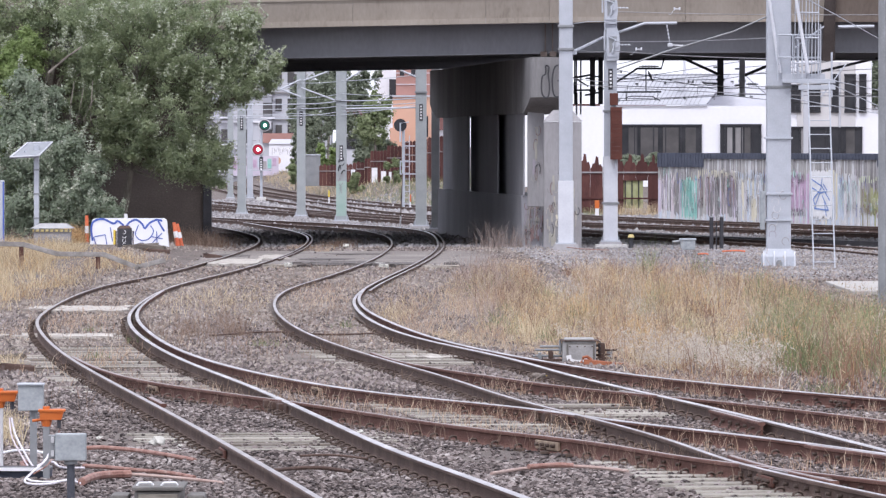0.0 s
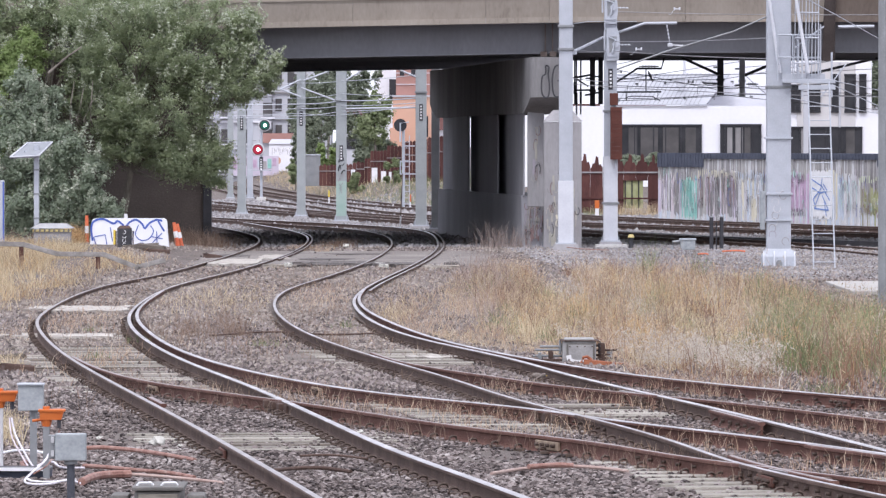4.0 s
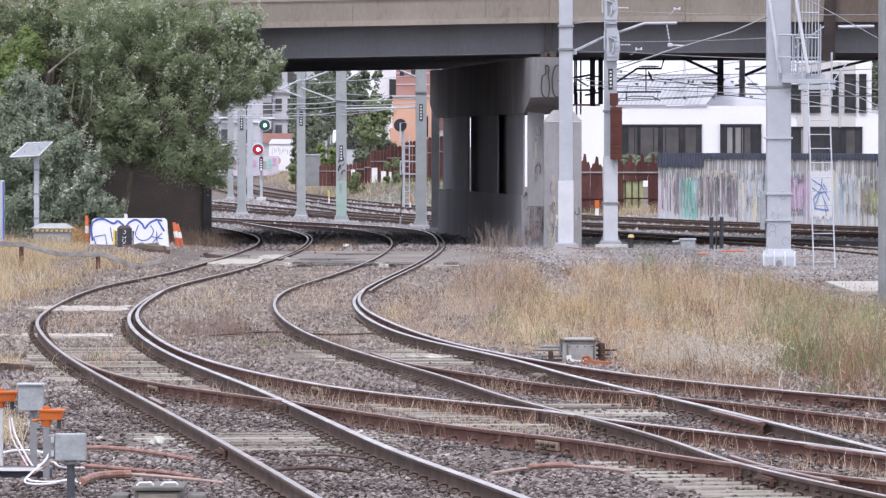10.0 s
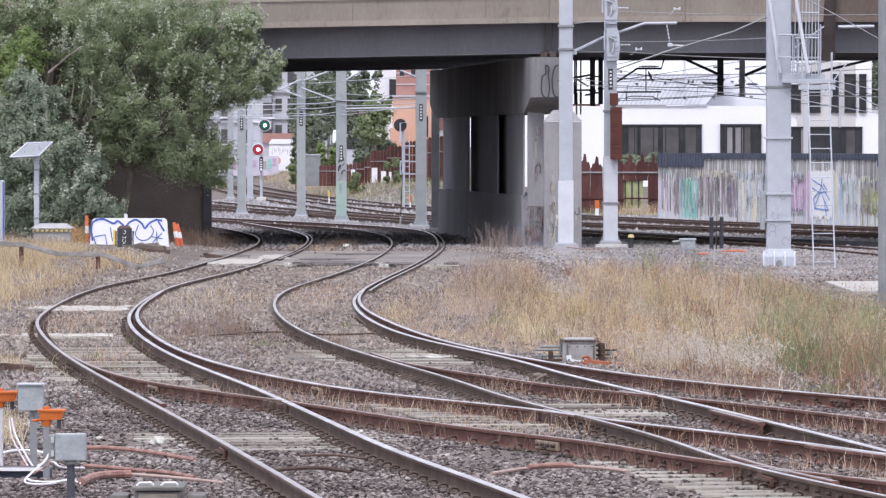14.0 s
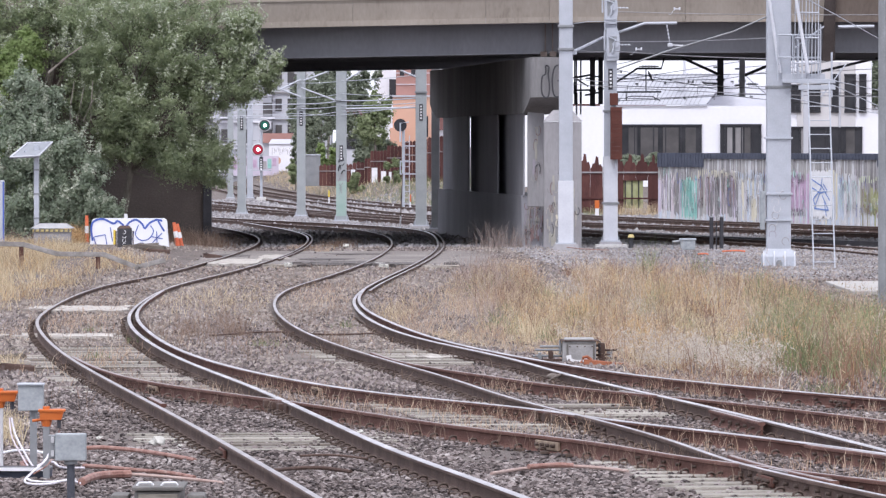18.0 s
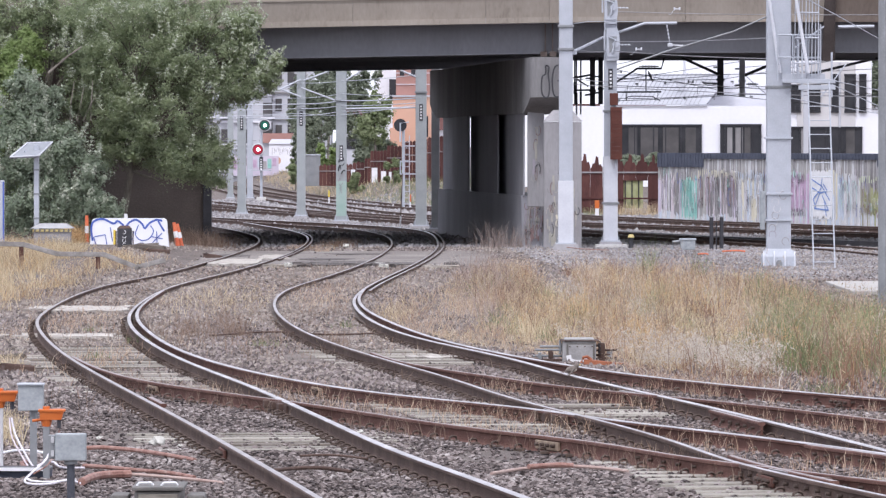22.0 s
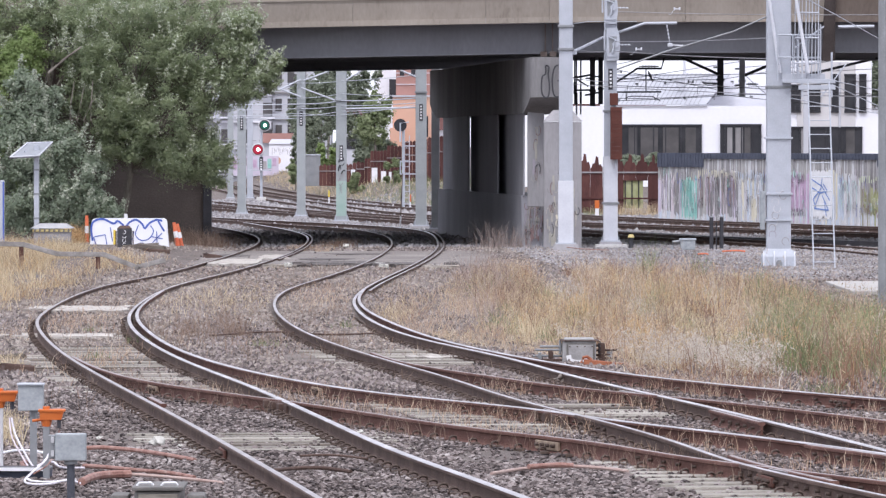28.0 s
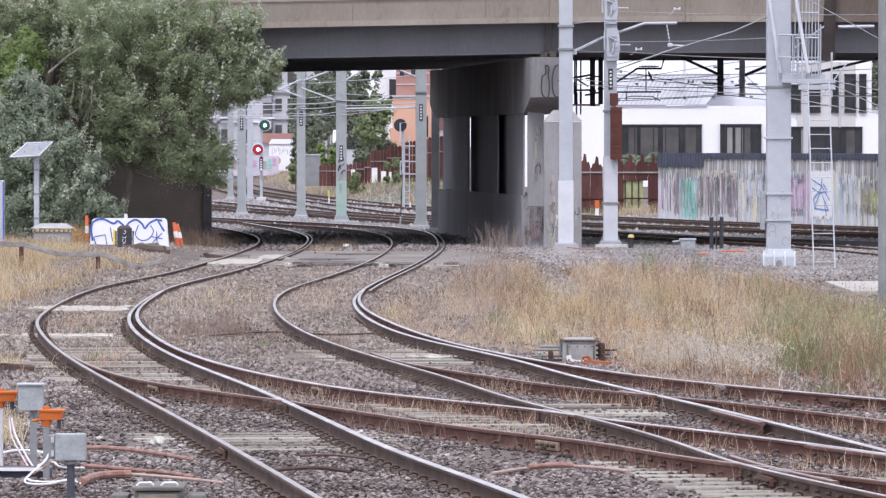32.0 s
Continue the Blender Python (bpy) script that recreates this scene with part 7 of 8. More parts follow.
        tag(xx + .02, zc + .1, [(w * a * .45, h * b * .5) for a, b in arch[1:7]], .03, c)
    # bands of over-spray along the tops of the letters
    for xa, xb, z, c in ((10.45, 11.8, 1.78, "pale_cream"), (13.5, 14.1, 1.72, "teal_pale"), (16.0, 16.9, 1.6, "lime_pale"), (11.9, 13.2, 1.72, "pale_blue")):
        n2 = int((xb - xa) / .07)
        for k in range(n2):
            hb = rng.uniform(.12, .36)
            tag(xa + (xb - xa) * k / n2, z + rng.uniform(-.06, .1), [(0, -hb / 2), (rng.uniform(-.02, .02), hb / 2)], rng.uniform(.05, .12), c)
    # black scribble at the foot of the lilac field, maroon drips under the olive one
    for xx, z, c in ((13.75, .3, "dark_paint"), (14.0, .32, "dark_paint"), (13.6, 1.58, "dark_paint"), (14.02, 1.62, "dark_paint"), (16.2, .5, "scrawl_maroon"), (16.6, .32, "scrawl_maroon"), (16.85, .3, "scrawl_maroon")):
        tag(xx, z, [(-.3, .0), (-.2, .16), (-.1, -.16), (.02, .18), (.1, -.12), (.22, .14), (.3, -.1)], .035, c)
    for q in range(420):
        xx = rng.uniform(9.0, 17)
        if 14.15 < xx < 15.3:
            continue
        h = rng.uniform(.15, .7)
        w = rng.uniform(.03, .12)
        ph, turn = rng.uniform(0, 6), rng.uniform(2.2, 5.2)
        zc = rng.choice([rng.uniform(1.3, 1.9), rng.uniform(.5, 1.5), rng.uniform(.3, .8)])
        fresh = rng.random() < .36
        pts = [(w * math.cos(ph + turn * i / 8), h / 2 * math.sin(ph + turn * i / 8)) for i in range(9)] if q % 3 else [(rng.uniform(-.01, .01), h * (i / 4 - .5)) for i in range(5)]
        tag(xx, zc, pts, rng.uniform(.014, .03) if q % 3 else rng.uniform(.02, .05), rng.choice(["dark_paint", "teal_paint", "blue_paint", "white_plastic"]) if fresh and q % 3 else rng.choice(["streak_dark", "scrawl_maroon", "scrawl_lilac", "scrawl_grey", "sheet_lilac", "pale_grey", "pale_cream", "white_plastic"]))
    # rust-red paling fence
    rf = thing("red_paling_fence", (6.1, 256, .0), "rust-red paling fence with jagged tops", "fence")
    rng = random.Random(12)
    x = 0.0
    while x < 3.7:
        w = rng.uniform(.44, .6)
        h = 2.28 + rng.uniform(-.1, .12)
        if not (1.95 < x < 2.85):
            part("paling", prism([(x, -.1), (x + w, -.1), (x + w, h - .30), (x + w * .86, h - .12), (x + w * .72, h - .16), (x + w * .64, h + .2), (x + w * .46, h + .24), (x + w * .36, h - .08), (x + w * .2, h - .1), (x + w * .1, h - .26), (x, h - .3)], -.02, .02), "fence_red", rf)
        else:
            part("paling", prism([(x, 1.35), (x + w, 1.35), (x + w, h - .30), (x + w * .86, h - .12), (x + w * .72, h - .16), (x + w * .64, h + .2), (x + w * .46, h + .24), (x + w * .36, h - .08), (x + w * .2, h - .1), (x + w * .1, h - .26), (x, h - .3)], -.02, .02), "fence_red", rf)
        x += w + .008
    for z in (.55, 1.72):
        part("fence_rail", box((1.85, -.05, z), (3.8, .05, .07)), "streak_dark" if z > 1 else "fence_red", rf)
    part("graffiti_panel", box((2.4, .1, .75), (1.0, .04, 1.3)), "moss_paint", rf, "yellow-green graffitied panel behind the gap")
    for k in range(3):
        part("post", box((2.1 + .3 * k, .04, .8), (.05, .05, 1.4)), "frame_dark", rf)
    # stepped red fence beyond the far tracks
    sf = thing("stepped_red_fence", (0, 345, .55), "dark red stepped sheet fence on the far embankment", "fence")
    for p0, p1, top in ((-7.5, -6.4, 1.18), (-6.4, -5.25, 1.26), (-5.25, -4.75, 1.36), (-4.75, -4.4, 1.52), (-4.4, -3.4, 2.05), (-3.4, -2.5, 2.35), (-2.5, -1.4, 2.6), (-1.4, -.2, 2.8), (-.2, 1.6, 2.9)):
        m = max(2, round((p1 - p0) / .22))
        w = (p1 - p0) / m
        for i in range(m):
            h = top + rng.uniform(-.05, .05)
            part("paling", prism([(p0 + w * i, -.1), (p0 + w * (i + 1) - .01, -.1), (p0 + w * (i + 1) - .01, h - .05), (p0 + w * (i + .5), h + .05), (p0 + w * i, h - .05)], -.02, .02), "fence_red", sf)
        part("fence_rail", box(((p0 + p1) / 2, -.05, top * .68), (p1 - p0, .04, .05)), "streak_dark", sf)
    for x, w, h in ((-6.05, .3, .95), (-5.45, .25, .9), (-4.15, .35, 1.0), (-3.6, .3, .8), (-3.2, .16, .75)):
        part("pale_board", box((x, -.07, h / 2), (w, .03, h), bevel=.006), "white_plastic", sf, "weathered white board leaning on the fence")


def bollard(at, h, label, tilt=0.0, cap="orange_red"):
    b = thing("traffic_bollard", at, label, "bollard", "orange bollards")
    b.rotation_euler = (0, radians(tilt), 0)
    part("bollard_foot", tube([(0, 0, 0), (0, 0, .06)], .12, sides=14), "dark_paint", b)
    part("bollard_body", tube([(0, 0, .05), (0, 0, h * .45)], .065, taper=.06, sides=14), "orange_red", b)
    part("reflective_band", tube([(0, 0, h * .45), (0, 0, h * .68)], .064, sides=14), "white_plastic", b)
    part("bollard_top", tube([(0, 0, h * .68), (0, 0, h)], .06, taper=.05, sides=14), cap, b)
    return b


def make_verge():
    j = thing("concrete_barrier", (-9.02, 163.8, -.06), "white-painted concrete barrier block with blue graffiti", "barrier")
    ring = [(-1.14, 0), (1.14, 0)]
    for cx, s in ((.96, 0), (-.96, 1)):
        ring += [(cx + .12 * math.cos(math.pi / 2 * (s + i / 5)), .74 + .12 * math.sin(math.pi / 2 * (s + i / 5))) for i in range(6)]
    j.scale.z = 1.07
    o = prism(ring, -.2, .2)
    part("block", o, "white_wall", j)
    strokes = [([(-1.05, 0.26), (-1.09, 0.60), (-1.00, 0.79), (-0.73, 0.84), (-0.46, 0.72), (-0.33, 0.79), (-0.20, 0.70), (-0.11, 0.63), (0.02, 0.76), (0.21, 0.82), (0.38, 0.70), (0.45, 0.59), (0.58, 0.73), (0.79, 0.82), (0.95, 0.79)], 0.055), ([(0.83, 0.79), (1.01, 0.51)], 0.050), ([(-1.00, 0.37), (-0.69, 0.42), (-0.64, 0.15)], 0.028), ([(-1.02, 0.35), (-0.95, 0.12)], 0.028), ([(0.27, 0.69), (0.18, 0.42), (0.34, 0.27), (0.56, 0.31), (0.70, 0.51), (0.61, 0.67)], 0.028), ([(0.09, 0.10), (0.29, 0.19), (0.45, 0.17), (0.50, 0.02)], 0.026), ([(0.79, 0.51), (0.80, 0.19)], 0.026), ([(0.64, 0.37), (0.96, 0.31)], 0.026), ([(0.67, 0.21), (0.94, 0.46)], 0.026), ([(-0.54, 0.62), (-0.48, 0.24)], 0.026), ([(0.14, 0.51), (0.09, 0.28)], 0.026)]
    for p, w in strokes:
        o = ribbon(p, w)
        for v in o.verts:
            v.co.y -= .207
        part("graffiti_stroke", o, "blue_paint", j)
    for x, h in ((-.42, .55), (-.3, .3)):
        o = ribbon([(x, .1), (x, h)], .07)
        for v in o.verts:
            v.co.y -= .209
        part("paint_drip", o, "yellow_paint", j)
    r = thing("relay_post", (-8.97, 160.3, -.08), "dark cylinder-shaped trackside box with white scrawl", "trackside box")
    part("box_body", tube([(0, 0, 0), (0, 0, .70)], .21, sides=16), "dark_paint", r)
    part("box_lid", tube([(0, 0, .70), (0, 0, .78)], .215, taper=.12, sides=16), "rail_rust", r)
    for k in range(5):
        q = [(.045 * math.cos(.8 * i + k) + .012 * (k % 2), .12 + .12 * k + .05 * math.sin(.8 * i + k)) for i in range(5 + k % 3)]
        part("scrawl", ribbon(q, .014), "white_plastic", r, at=(0, -.215, 0))
    for sx in (-.15, .15):
        part("leg", box((sx, 0, -.14), (.04, .05, .34), bevel=.006), "rail_rust", r)
    part("foot_plate", box((0, -.05, -.04), (.46, .3, .06), bevel=.01), "rail_rust", r)
    for sx in (-.24, .24):
        part("box_rib", box((sx, 0, .33), (.03, .12, .6), bevel=.008), "rail_rust", r)
    bollard((-10.45, 167, -.05), .95, "orange and white plastic bollard standing upright")
    bollard((-9.25, 166, .1), .86, "white-topped plastic bollard behind the barrier", cap="white_plastic")
    bollard((-7.72, 166, -.1), .82, "orange and white bollard leaning over", -9)
    bollard((-7.62, 166.5, -.1), .78, "orange and white bollard leaning over", -12)
    s = thing("solar_lamp", (-11.78, 165, -.05), "solar panel on a grey steel post", "solar lamp")
    part("lamp_post", box((0, 0, 1.5), (.15, .15, 3.05), bevel=.02), "galvanised", s)
    part("solar_panel", hexa([(-.72, -.55, 2.62), (.1, -.55, 2.66), (.42, .55, 3.05), (-.30, .55, 3.03)], [(-.72, -.57, 2.66), (.1, -.57, 2.70), (.42, .53, 3.09), (-.30, .53, 3.07)]), "solar_panel", s)
    part("panel_frame", tube([(-.72, -.57, 2.67), (.1, -.57, 2.71), (.42, .53, 3.1), (-.30, .53, 3.08), (-.72, -.57, 2.67)], .025, sides=6), "pole_white", s)
    part("panel_strut", tube([(0, 0, 2.6), (-.35, -.2, 2.85)], .025), "galvanised", s)
    for k in range(3):
        part("clamp_band", box((0, 0, .9 + .7 * k), (.18, .18, .05), bevel=.006), "galvanised_dark", s)
    c = thing("trackside_cabinet", (-11.2, 163, -.1), "grey cabinet with yellow and black hazard stripes", "cabinet")
    part("body", box((0, .3, .33), (1.05, .6, .62), bevel=.02), "concrete_mid", c)
    part("lid", hexa([(-.62, -.06, .68), (.62, -.06, .68), (.62, .66, .68), (-.62, .66, .68)], [(-.35, .1, .82), (.4, .1, .80), (.4, .5, .82), (-.35, .5, .82)]), "lid_grey", c)
    part("hazard_band", box((0, -.025, .62), (1.1, .03, .07)), "yellow_faded", c)
    for k in range(8):
        part("hazard_stripe", box((-.48 + .137 * k, -.045, .62), (.05, .012, .065), ry=35), "machine_grey", c)
    part("label_plate", box((.05, -.01, .38), (.3, .015, .12)), "galvanised_dark", c)
    # old rail used as a low barrier
    b = thing("low_barrier", (-11.0, 141, -.3), "low barrier of weathered grey rail on short rusty posts", "barrier")
    pts = [(-.5, 0, .84), (.6, 0, .81), (1.45, 0, .575), (2.6, 0, .56), (3.45, 0, .23)]
    for p, q in zip(pts, pts[1:]):
        d = Vector(q) - Vector(p)
        m = (Vector(p) + Vector(q)) / 2
        part("barrier_rail", box(m, (d.length + .02, .09, .12), ry=math.degrees(-math.atan2(d.z, d.x)), bevel=.012), "rail_weathered", b)
    part("barrier_rail", box((3.75, .1, .33), (.75, .09, .12), ry=-14, bevel=.012), "rail_weathered", b)
    for x, h in ((.55, .8), (2.45, .55), (3.3, .2)):
        part("barrier_post", box((x, .06, h / 2 - .05), (.11, .11, h), bevel=.01), "rail_red_rust", b)
    e = thing("steel_post", (-12.75, 164.5, -.1), "pale blue-grey steel post at the verge", "post")
    part("post_shaft", box((0, 0, 1.0), (.16, .16, 2.1), bevel=.02), "galvanised", e)
    part("post_stripe", box((.05, -.085, 1.0), (.04, .01, 2.0)), "blue_paint", e)


# ---- yard furniture ----
def stones_pipe(name, pts, r, mtl, label, cat="conduit"):
    p = [Vector((x, y, float(ground_z(x, y)) + dz)) for x, y, dz in pts]
    q = [p[0] * 2 - p[1]] + p + [p[-1] * 2 - p[-2]]
    out = []
    for i in range(1, len(q) - 2):
        for k in range(6):
            t = k / 6
            out.append(.5 * (2 * q[i] + (q[i + 1] - q[i - 1]) * t + (2 * q[i - 1] - 5 * q[i] + 4 * q[i + 1] - q[i + 2]) * t * t + (3 * q[i] - q[i - 1] - 3 * q[i + 1] + q[i + 2]) * t ** 3))
    out.append(p[-1])
    solo(name, tube(out, r, sides=8), mtl, label, cat)


def make_yard():
    # junction boxes beside the near track
    b = thing("junction_box", (-3.62, 50, .08), "grey steel junction box on a square post", "junction box", "junction boxes")
    part("post", box((.02, 0, .3), (.06, .06, .66), bevel=.006), "galvanised_dark", b)
    part("box_body", box((0, 0, .69), (.22, .16, .225), bevel=.008), "box_grey", b)
    part("lid", box((0, -.01, .81), (.235, .18, .018), bevel=.005), "galvanised", b)
    part("gland", tube([(.04, -.02, .57), (.04, -.02, .52)], .018), "galvanised_dark", b)
    b = thing("junction_box", (-3.01, 46, .12), "grey steel junction box with a hinged flange", "junction box", "junction boxes")
    part("post", tube([(0, 0, -.05), (0, 0, .33)], .032, sides=12), "post_dark", b)
    part("box_body", box((0, 0, .43), (.245, .16, .215), bevel=.008), "box_grey", b)
    part("hinge_flange", box((-.15, .02, .43), (.06, .1, .19), bevel=.004), "galvanised_dark", b)
    for z in (.38, .49):
        part("hinge", box((-.145, -.045, z), (.025, .012, .05)), "pale_grey", b)
    part("gland", tube([(0, 0, .33), (0, 0, .29)], .055, sides=12), "galvanised_dark", b)
    for x, y, z, h in ((-3.41, 48.9, .1, .5), (-3.91, 50.2, .08, .62)):
        o = thing("cable_terminal", (x, y, z), "orange plastic cable terminal head on a post", "terminal", "cable terminals")
        part("post", box((0, 0, h / 2), (.055, .055, h + .06), bevel=.006), "galvanised_dark" if x > -3.6 else "pale_grey", o)
        hd = part("terminal_head", hexa([(-.05, -.05, h + .03), (.13, -.05, h + .03), (.13, .05, h + .03), (-.05, .05, h + .03)], [(-.055, -.06, h + .1), (.15, -.06, h + .1), (.15, .06, h + .1), (-.055, .06, h + .1)]), "orange_plastic", o)
        part("lid", box((.05, 0, h + .11), (.23, .14, .022), bevel=.006), "orange_plastic", hd)
        part("throat", tube([(0, 0, h - .03), (0, 0, h + .035)], .036, taper=.05), "orange_plastic", hd)
        part("knob", tube([(0, 0, h + .12), (0, 0, h + .145)], .03), "orange_plastic", hd)
        part("cable_gland", tube([(.11, -.02, h + .03), (.11, -.02, h - .04)], .018), "black_steel", hd)
        part("side_arm", tube([(-.12, 0, h + .02), (-.04, 0, h + .03)], .012), "orange_plastic", hd)
    for pts, r, m, lab in (
        ([(-3.80, 50.1, .50), (-3.76, 50.0, .36), (-3.68, 49.9, .22), (-3.60, 49.8, .1), (-3.55, 49.8, .05)], .009, "cable_lilac", "white cable hanging from the terminal head"),
        ([(-3.82, 50.1, .50), (-3.79, 50.0, .34), (-3.71, 49.9, .2), (-3.63, 49.8, .08)], .007, "pale_pink", "pink cable hanging from the terminal head"),
        ([(-3.30, 48.9, .44), (-3.31, 48.8, .3), (-3.38, 48.7, .16), (-3.5, 48.6, .08)], .007, "terracotta_pipe", "thin brown cable below the terminal head"),
        ([(-3.36, 49.4, .3), (-3.42, 49.3, .2), (-3.5, 49.2, .1)], .007, "pale_pink", "thin pink cable between the posts"),
        ([(-3.35, 48.8, .32), (-3.40, 48.7, .2), (-3.5, 48.4, .1), (-3.53, 48.0, .05), (-3.42, 47.5, .05), (-3.28, 47.6, .05), (-3.18, 48.2, .05), (-3.04, 47.7, .05)], .010, "cable_lilac", "white cable looped on the ballast"),
        ([(-3.54, 48.3, .06), (-3.44, 47.8, .06), (-3.28, 47.9, .05), (-3.12, 48.3, .05)], .009, "white_plastic", "second white cable in the loop"),
        ([(-3.69, 49.7, .05), (-3.64, 50.4, .05), (-3.51, 51.0, .07), (-3.38, 50.4, .05), (-3.17, 50.3, .05)], .009, "cable_lilac", "white cable lying on the ballast"),
        ([(-4.12, 52.5, .07), (-4.0, 53.0, .08), (-3.85, 53.2, .07), (-3.6, 52.8, .05)], .012, "white_plastic", "white cable at the foot of the posts"),
        ([(-3.7, 51.5, .05), (-3.75, 50.6, .08), (-3.65, 50.0, .06)], .016, "terracotta_pipe", "short brown cable sleeve on the ballast"),
        ([(-3.4, 53.9, .06), (-3.24, 53.9, .07), (-2.93, 53.6, .06), (-2.6, 52.9, .05), (-2.28, 52.2, .03)], .02, "terracotta_pipe", "terracotta cable conduit on the ballast"),
        ([(-3.19, 50.5, .06), (-2.96, 50.2, .06), (-2.7, 49.9, .05), (-2.38, 49.4, .05), (-2.14, 49.0, .03)], .018, "terracotta_pipe", "terracotta cable conduit on the ballast"),
        ([(-3.03, 47.7, .06), (-2.98, 48.3, .07), (-2.88, 48.7, .07), (-2.68, 48.8, .07)], .034, "terracotta_pipe", "thick terracotta conduit sleeve"),
        ([(-2.7, 48.8, .07), (-2.49, 48.7, .06), (-2.18, 48.4, .05), (-1.86, 48.1, .03)], .014, "pipe_faded", "pale conduit running under the rail"),
        ([(.42, 49.3, .05), (.73, 50.0, .06), (1.09, 50.4, .06), (1.38, 50.3, .05), (1.62, 49.9, .04)], .015, "pipe_faded", "pale terracotta conduit on the ballast"),
        ([(.75, 49.9, .08), (1.0, 50.1, .085), (1.15, 50.1, .08)], .022, "terracotta_pipe", "terracotta conduit sleeve on the ballast"),
        ([(-1.62, 49.2, .06), (-1.3, 49.8, .07), (-1.05, 49.85, .07), (-.8, 49.6, .05)], .017, "rail_rust", "dark cable between the rails"),
        ([(-1.32, 52.4, .06), (-1.0, 52.3, .07), (-.69, 52.0, .05)], .011, "rail_rust", "thin dark cable on the ballast"),
        ([(-4.0, 97.6, .05), (-3.0, 99.2, .06), (-2.0, 98.2, .05), (-1.2, 99.0, .04)], .016, "rail_rust", "long rusty cable across the ballast"),
    ):
        stones_pipe("cable", pts, r, m, lab, "cable")
    t = thing("cable_duct", (-3.72, 49.3, .1), "dark grey duct with a white lid edge", "duct")
    part("duct_body", box((0, .1, .03), (.62, .5, .1), bevel=.01), "fence_navy", t)
    part("duct_lid", box((0, .05, .085), (.64, .52, .014), bevel=.004), "black_steel", t)
    part("lid_edge", box((0, -.215, .092), (.64, .012, .03)), "white_plastic", t)
    # point machine at the near edge
    p = thing("point_machine", (-2.2, 43.9, .13), "grey cast point machine with twin lid handles", "point machine")
    part("machine_body", box((0, .3, .06), (.36, .7, .26), bevel=.02), "machine_grey", p)
    part("machine_lid", box((0, .3, .21), (.4, .75, .03), bevel=.01), "machine_grey", p)
    part("front_panel", box((0, -.055, .1), (.3, .012, .14), bevel=.006), "sleeper_pale", p, "dusty pale front panel")
    for s in (-.1, .09):
        part("lid_handle", tube([(s - .07, .1, .225), (s - .05, .1, .248), (s + .04, .1, .25), (s + .06, .1, .23)], .009), "white_plastic", p)
    for s in (-.3, .29):
        lug = part("side_lug", box((s, .2, .06), (.14, .4, .2), bevel=.02), "machine_grey", p)
        for dz in (.0, .09):
            part("bolt", tube([(s, -.02, dz + .02), (s, .01, dz + .02)], .025, sides=6), "clip_steel", lug)
    part("drive_rod", tube([(-.55, .3, .03), (-.25, .3, .05)], .03), "rail_rust", p)
    # point machine in front of the meadow
    q = thing("point_machine", (2.02, 84.6, -.30), "grey point machine with rods and an orange cover strip", "point machine")
    part("machine_body", box((0, 0, .2), (.5, .6, .36), bevel=.02), "machine_pale", q)
    part("machine_lid", box((0, 0, .40), (.44, .62, .03), bevel=.01), "machine_pale", q)
    part("lid_rim", box((.0, 0, .384), (.57, .66, .012), bevel=.003), "rail_rust", q)
    part("front_plate", box((.02, -.31, .2), (.42, .02, .3), bevel=.006), "machine_grey", q)
    part("front_panel", box((.02, -.325, .2), (.36, .012, .25), bevel=.004), "machine_pale", q)
    part("worn_patch", ribbon([(-.16, .17), (-.14, .10), (-.06, .065), (.06, .07), (.13, .12)], .075), "white_plastic", q, "curved white patch on the cover", at=(.0, -.335, 0))
    for k in range(4):
        part("bolt", tube([(-.14 + .11 * k, -.33, .30), (-.14 + .11 * k, -.345, .30)], .012, sides=6), "rail_rust", q)
    for z, dx in ((.15, 0), (.24, .03), (.29, .1)):
        part("throw_rod", tube([(-.68 + dx, -.05, z + .0), (-.25, -.05, z)], .018), "galvanised_dark", q)
    part("lock_block", box((-.42, -.06, .17), (.07, .2, .12), bevel=.012), "rail_rust", q)
    part("lock_block", box((-.58, -.06, .15), (.05, .16, .1), bevel=.01), "galvanised_dark", q)
    part("slide_bar", box((-.4, -.1, .08), (.5, .12, .05), bevel=.01), "rail_rust", q)
    part("end_lug", box((-.28, -.05, .28), (.035, .16, .2), bevel=.01), "galvanised_dark", q)
    for z, dx in ((.16, 0), (.23, .1), (.30, -.12), (.11, .06)):
        part("throw_rod", tube([(.25, 0, z), (.50 + dx, .05, z + .01)], .016), "rail_rust", q)
    part("crank", box((.34, .06, .2), (.1, .2, .28), bevel=.02), "rail_rust", q)
    part("crank", box((.46, .1, .15), (.08, .14, .16), bevel=.02), "galvanised_dark", q)
    part("coil_spring", tube([(.30 + .018 * math.cos(k * 1.3), -.12 + .018 * math.sin(k * 1.3), .18 + .012 * k) for k in range(18)], .008, sides=5), "black_steel", q)
    part("cover_strip", hexa([(.02, -1.6, -.06), (.78, -1.55, -.06), (.78, -1.3, -.06), (.02, -1.32, -.06)], [(.04, -1.58, .155), (.76, -1.53, .08), (.76, -1.32, .08), (.04, -1.34, .155)]), "terracotta_bright", q)
    part("cover_knob", tube([(.0, -1.45, .10), (.03, -1.45, .18), (.09, -1.45, .19), (.15, -1.45, .14)], .025), "terracotta_bright", q)
    # fishplates and crossing castings on the rails
    def on(i, y):
        xf = RAILS[i][0]
        x = float(xf(y))
        return x, -math.degrees(math.atan(float(xf(y + .3) - xf(y - .3)) / .6))
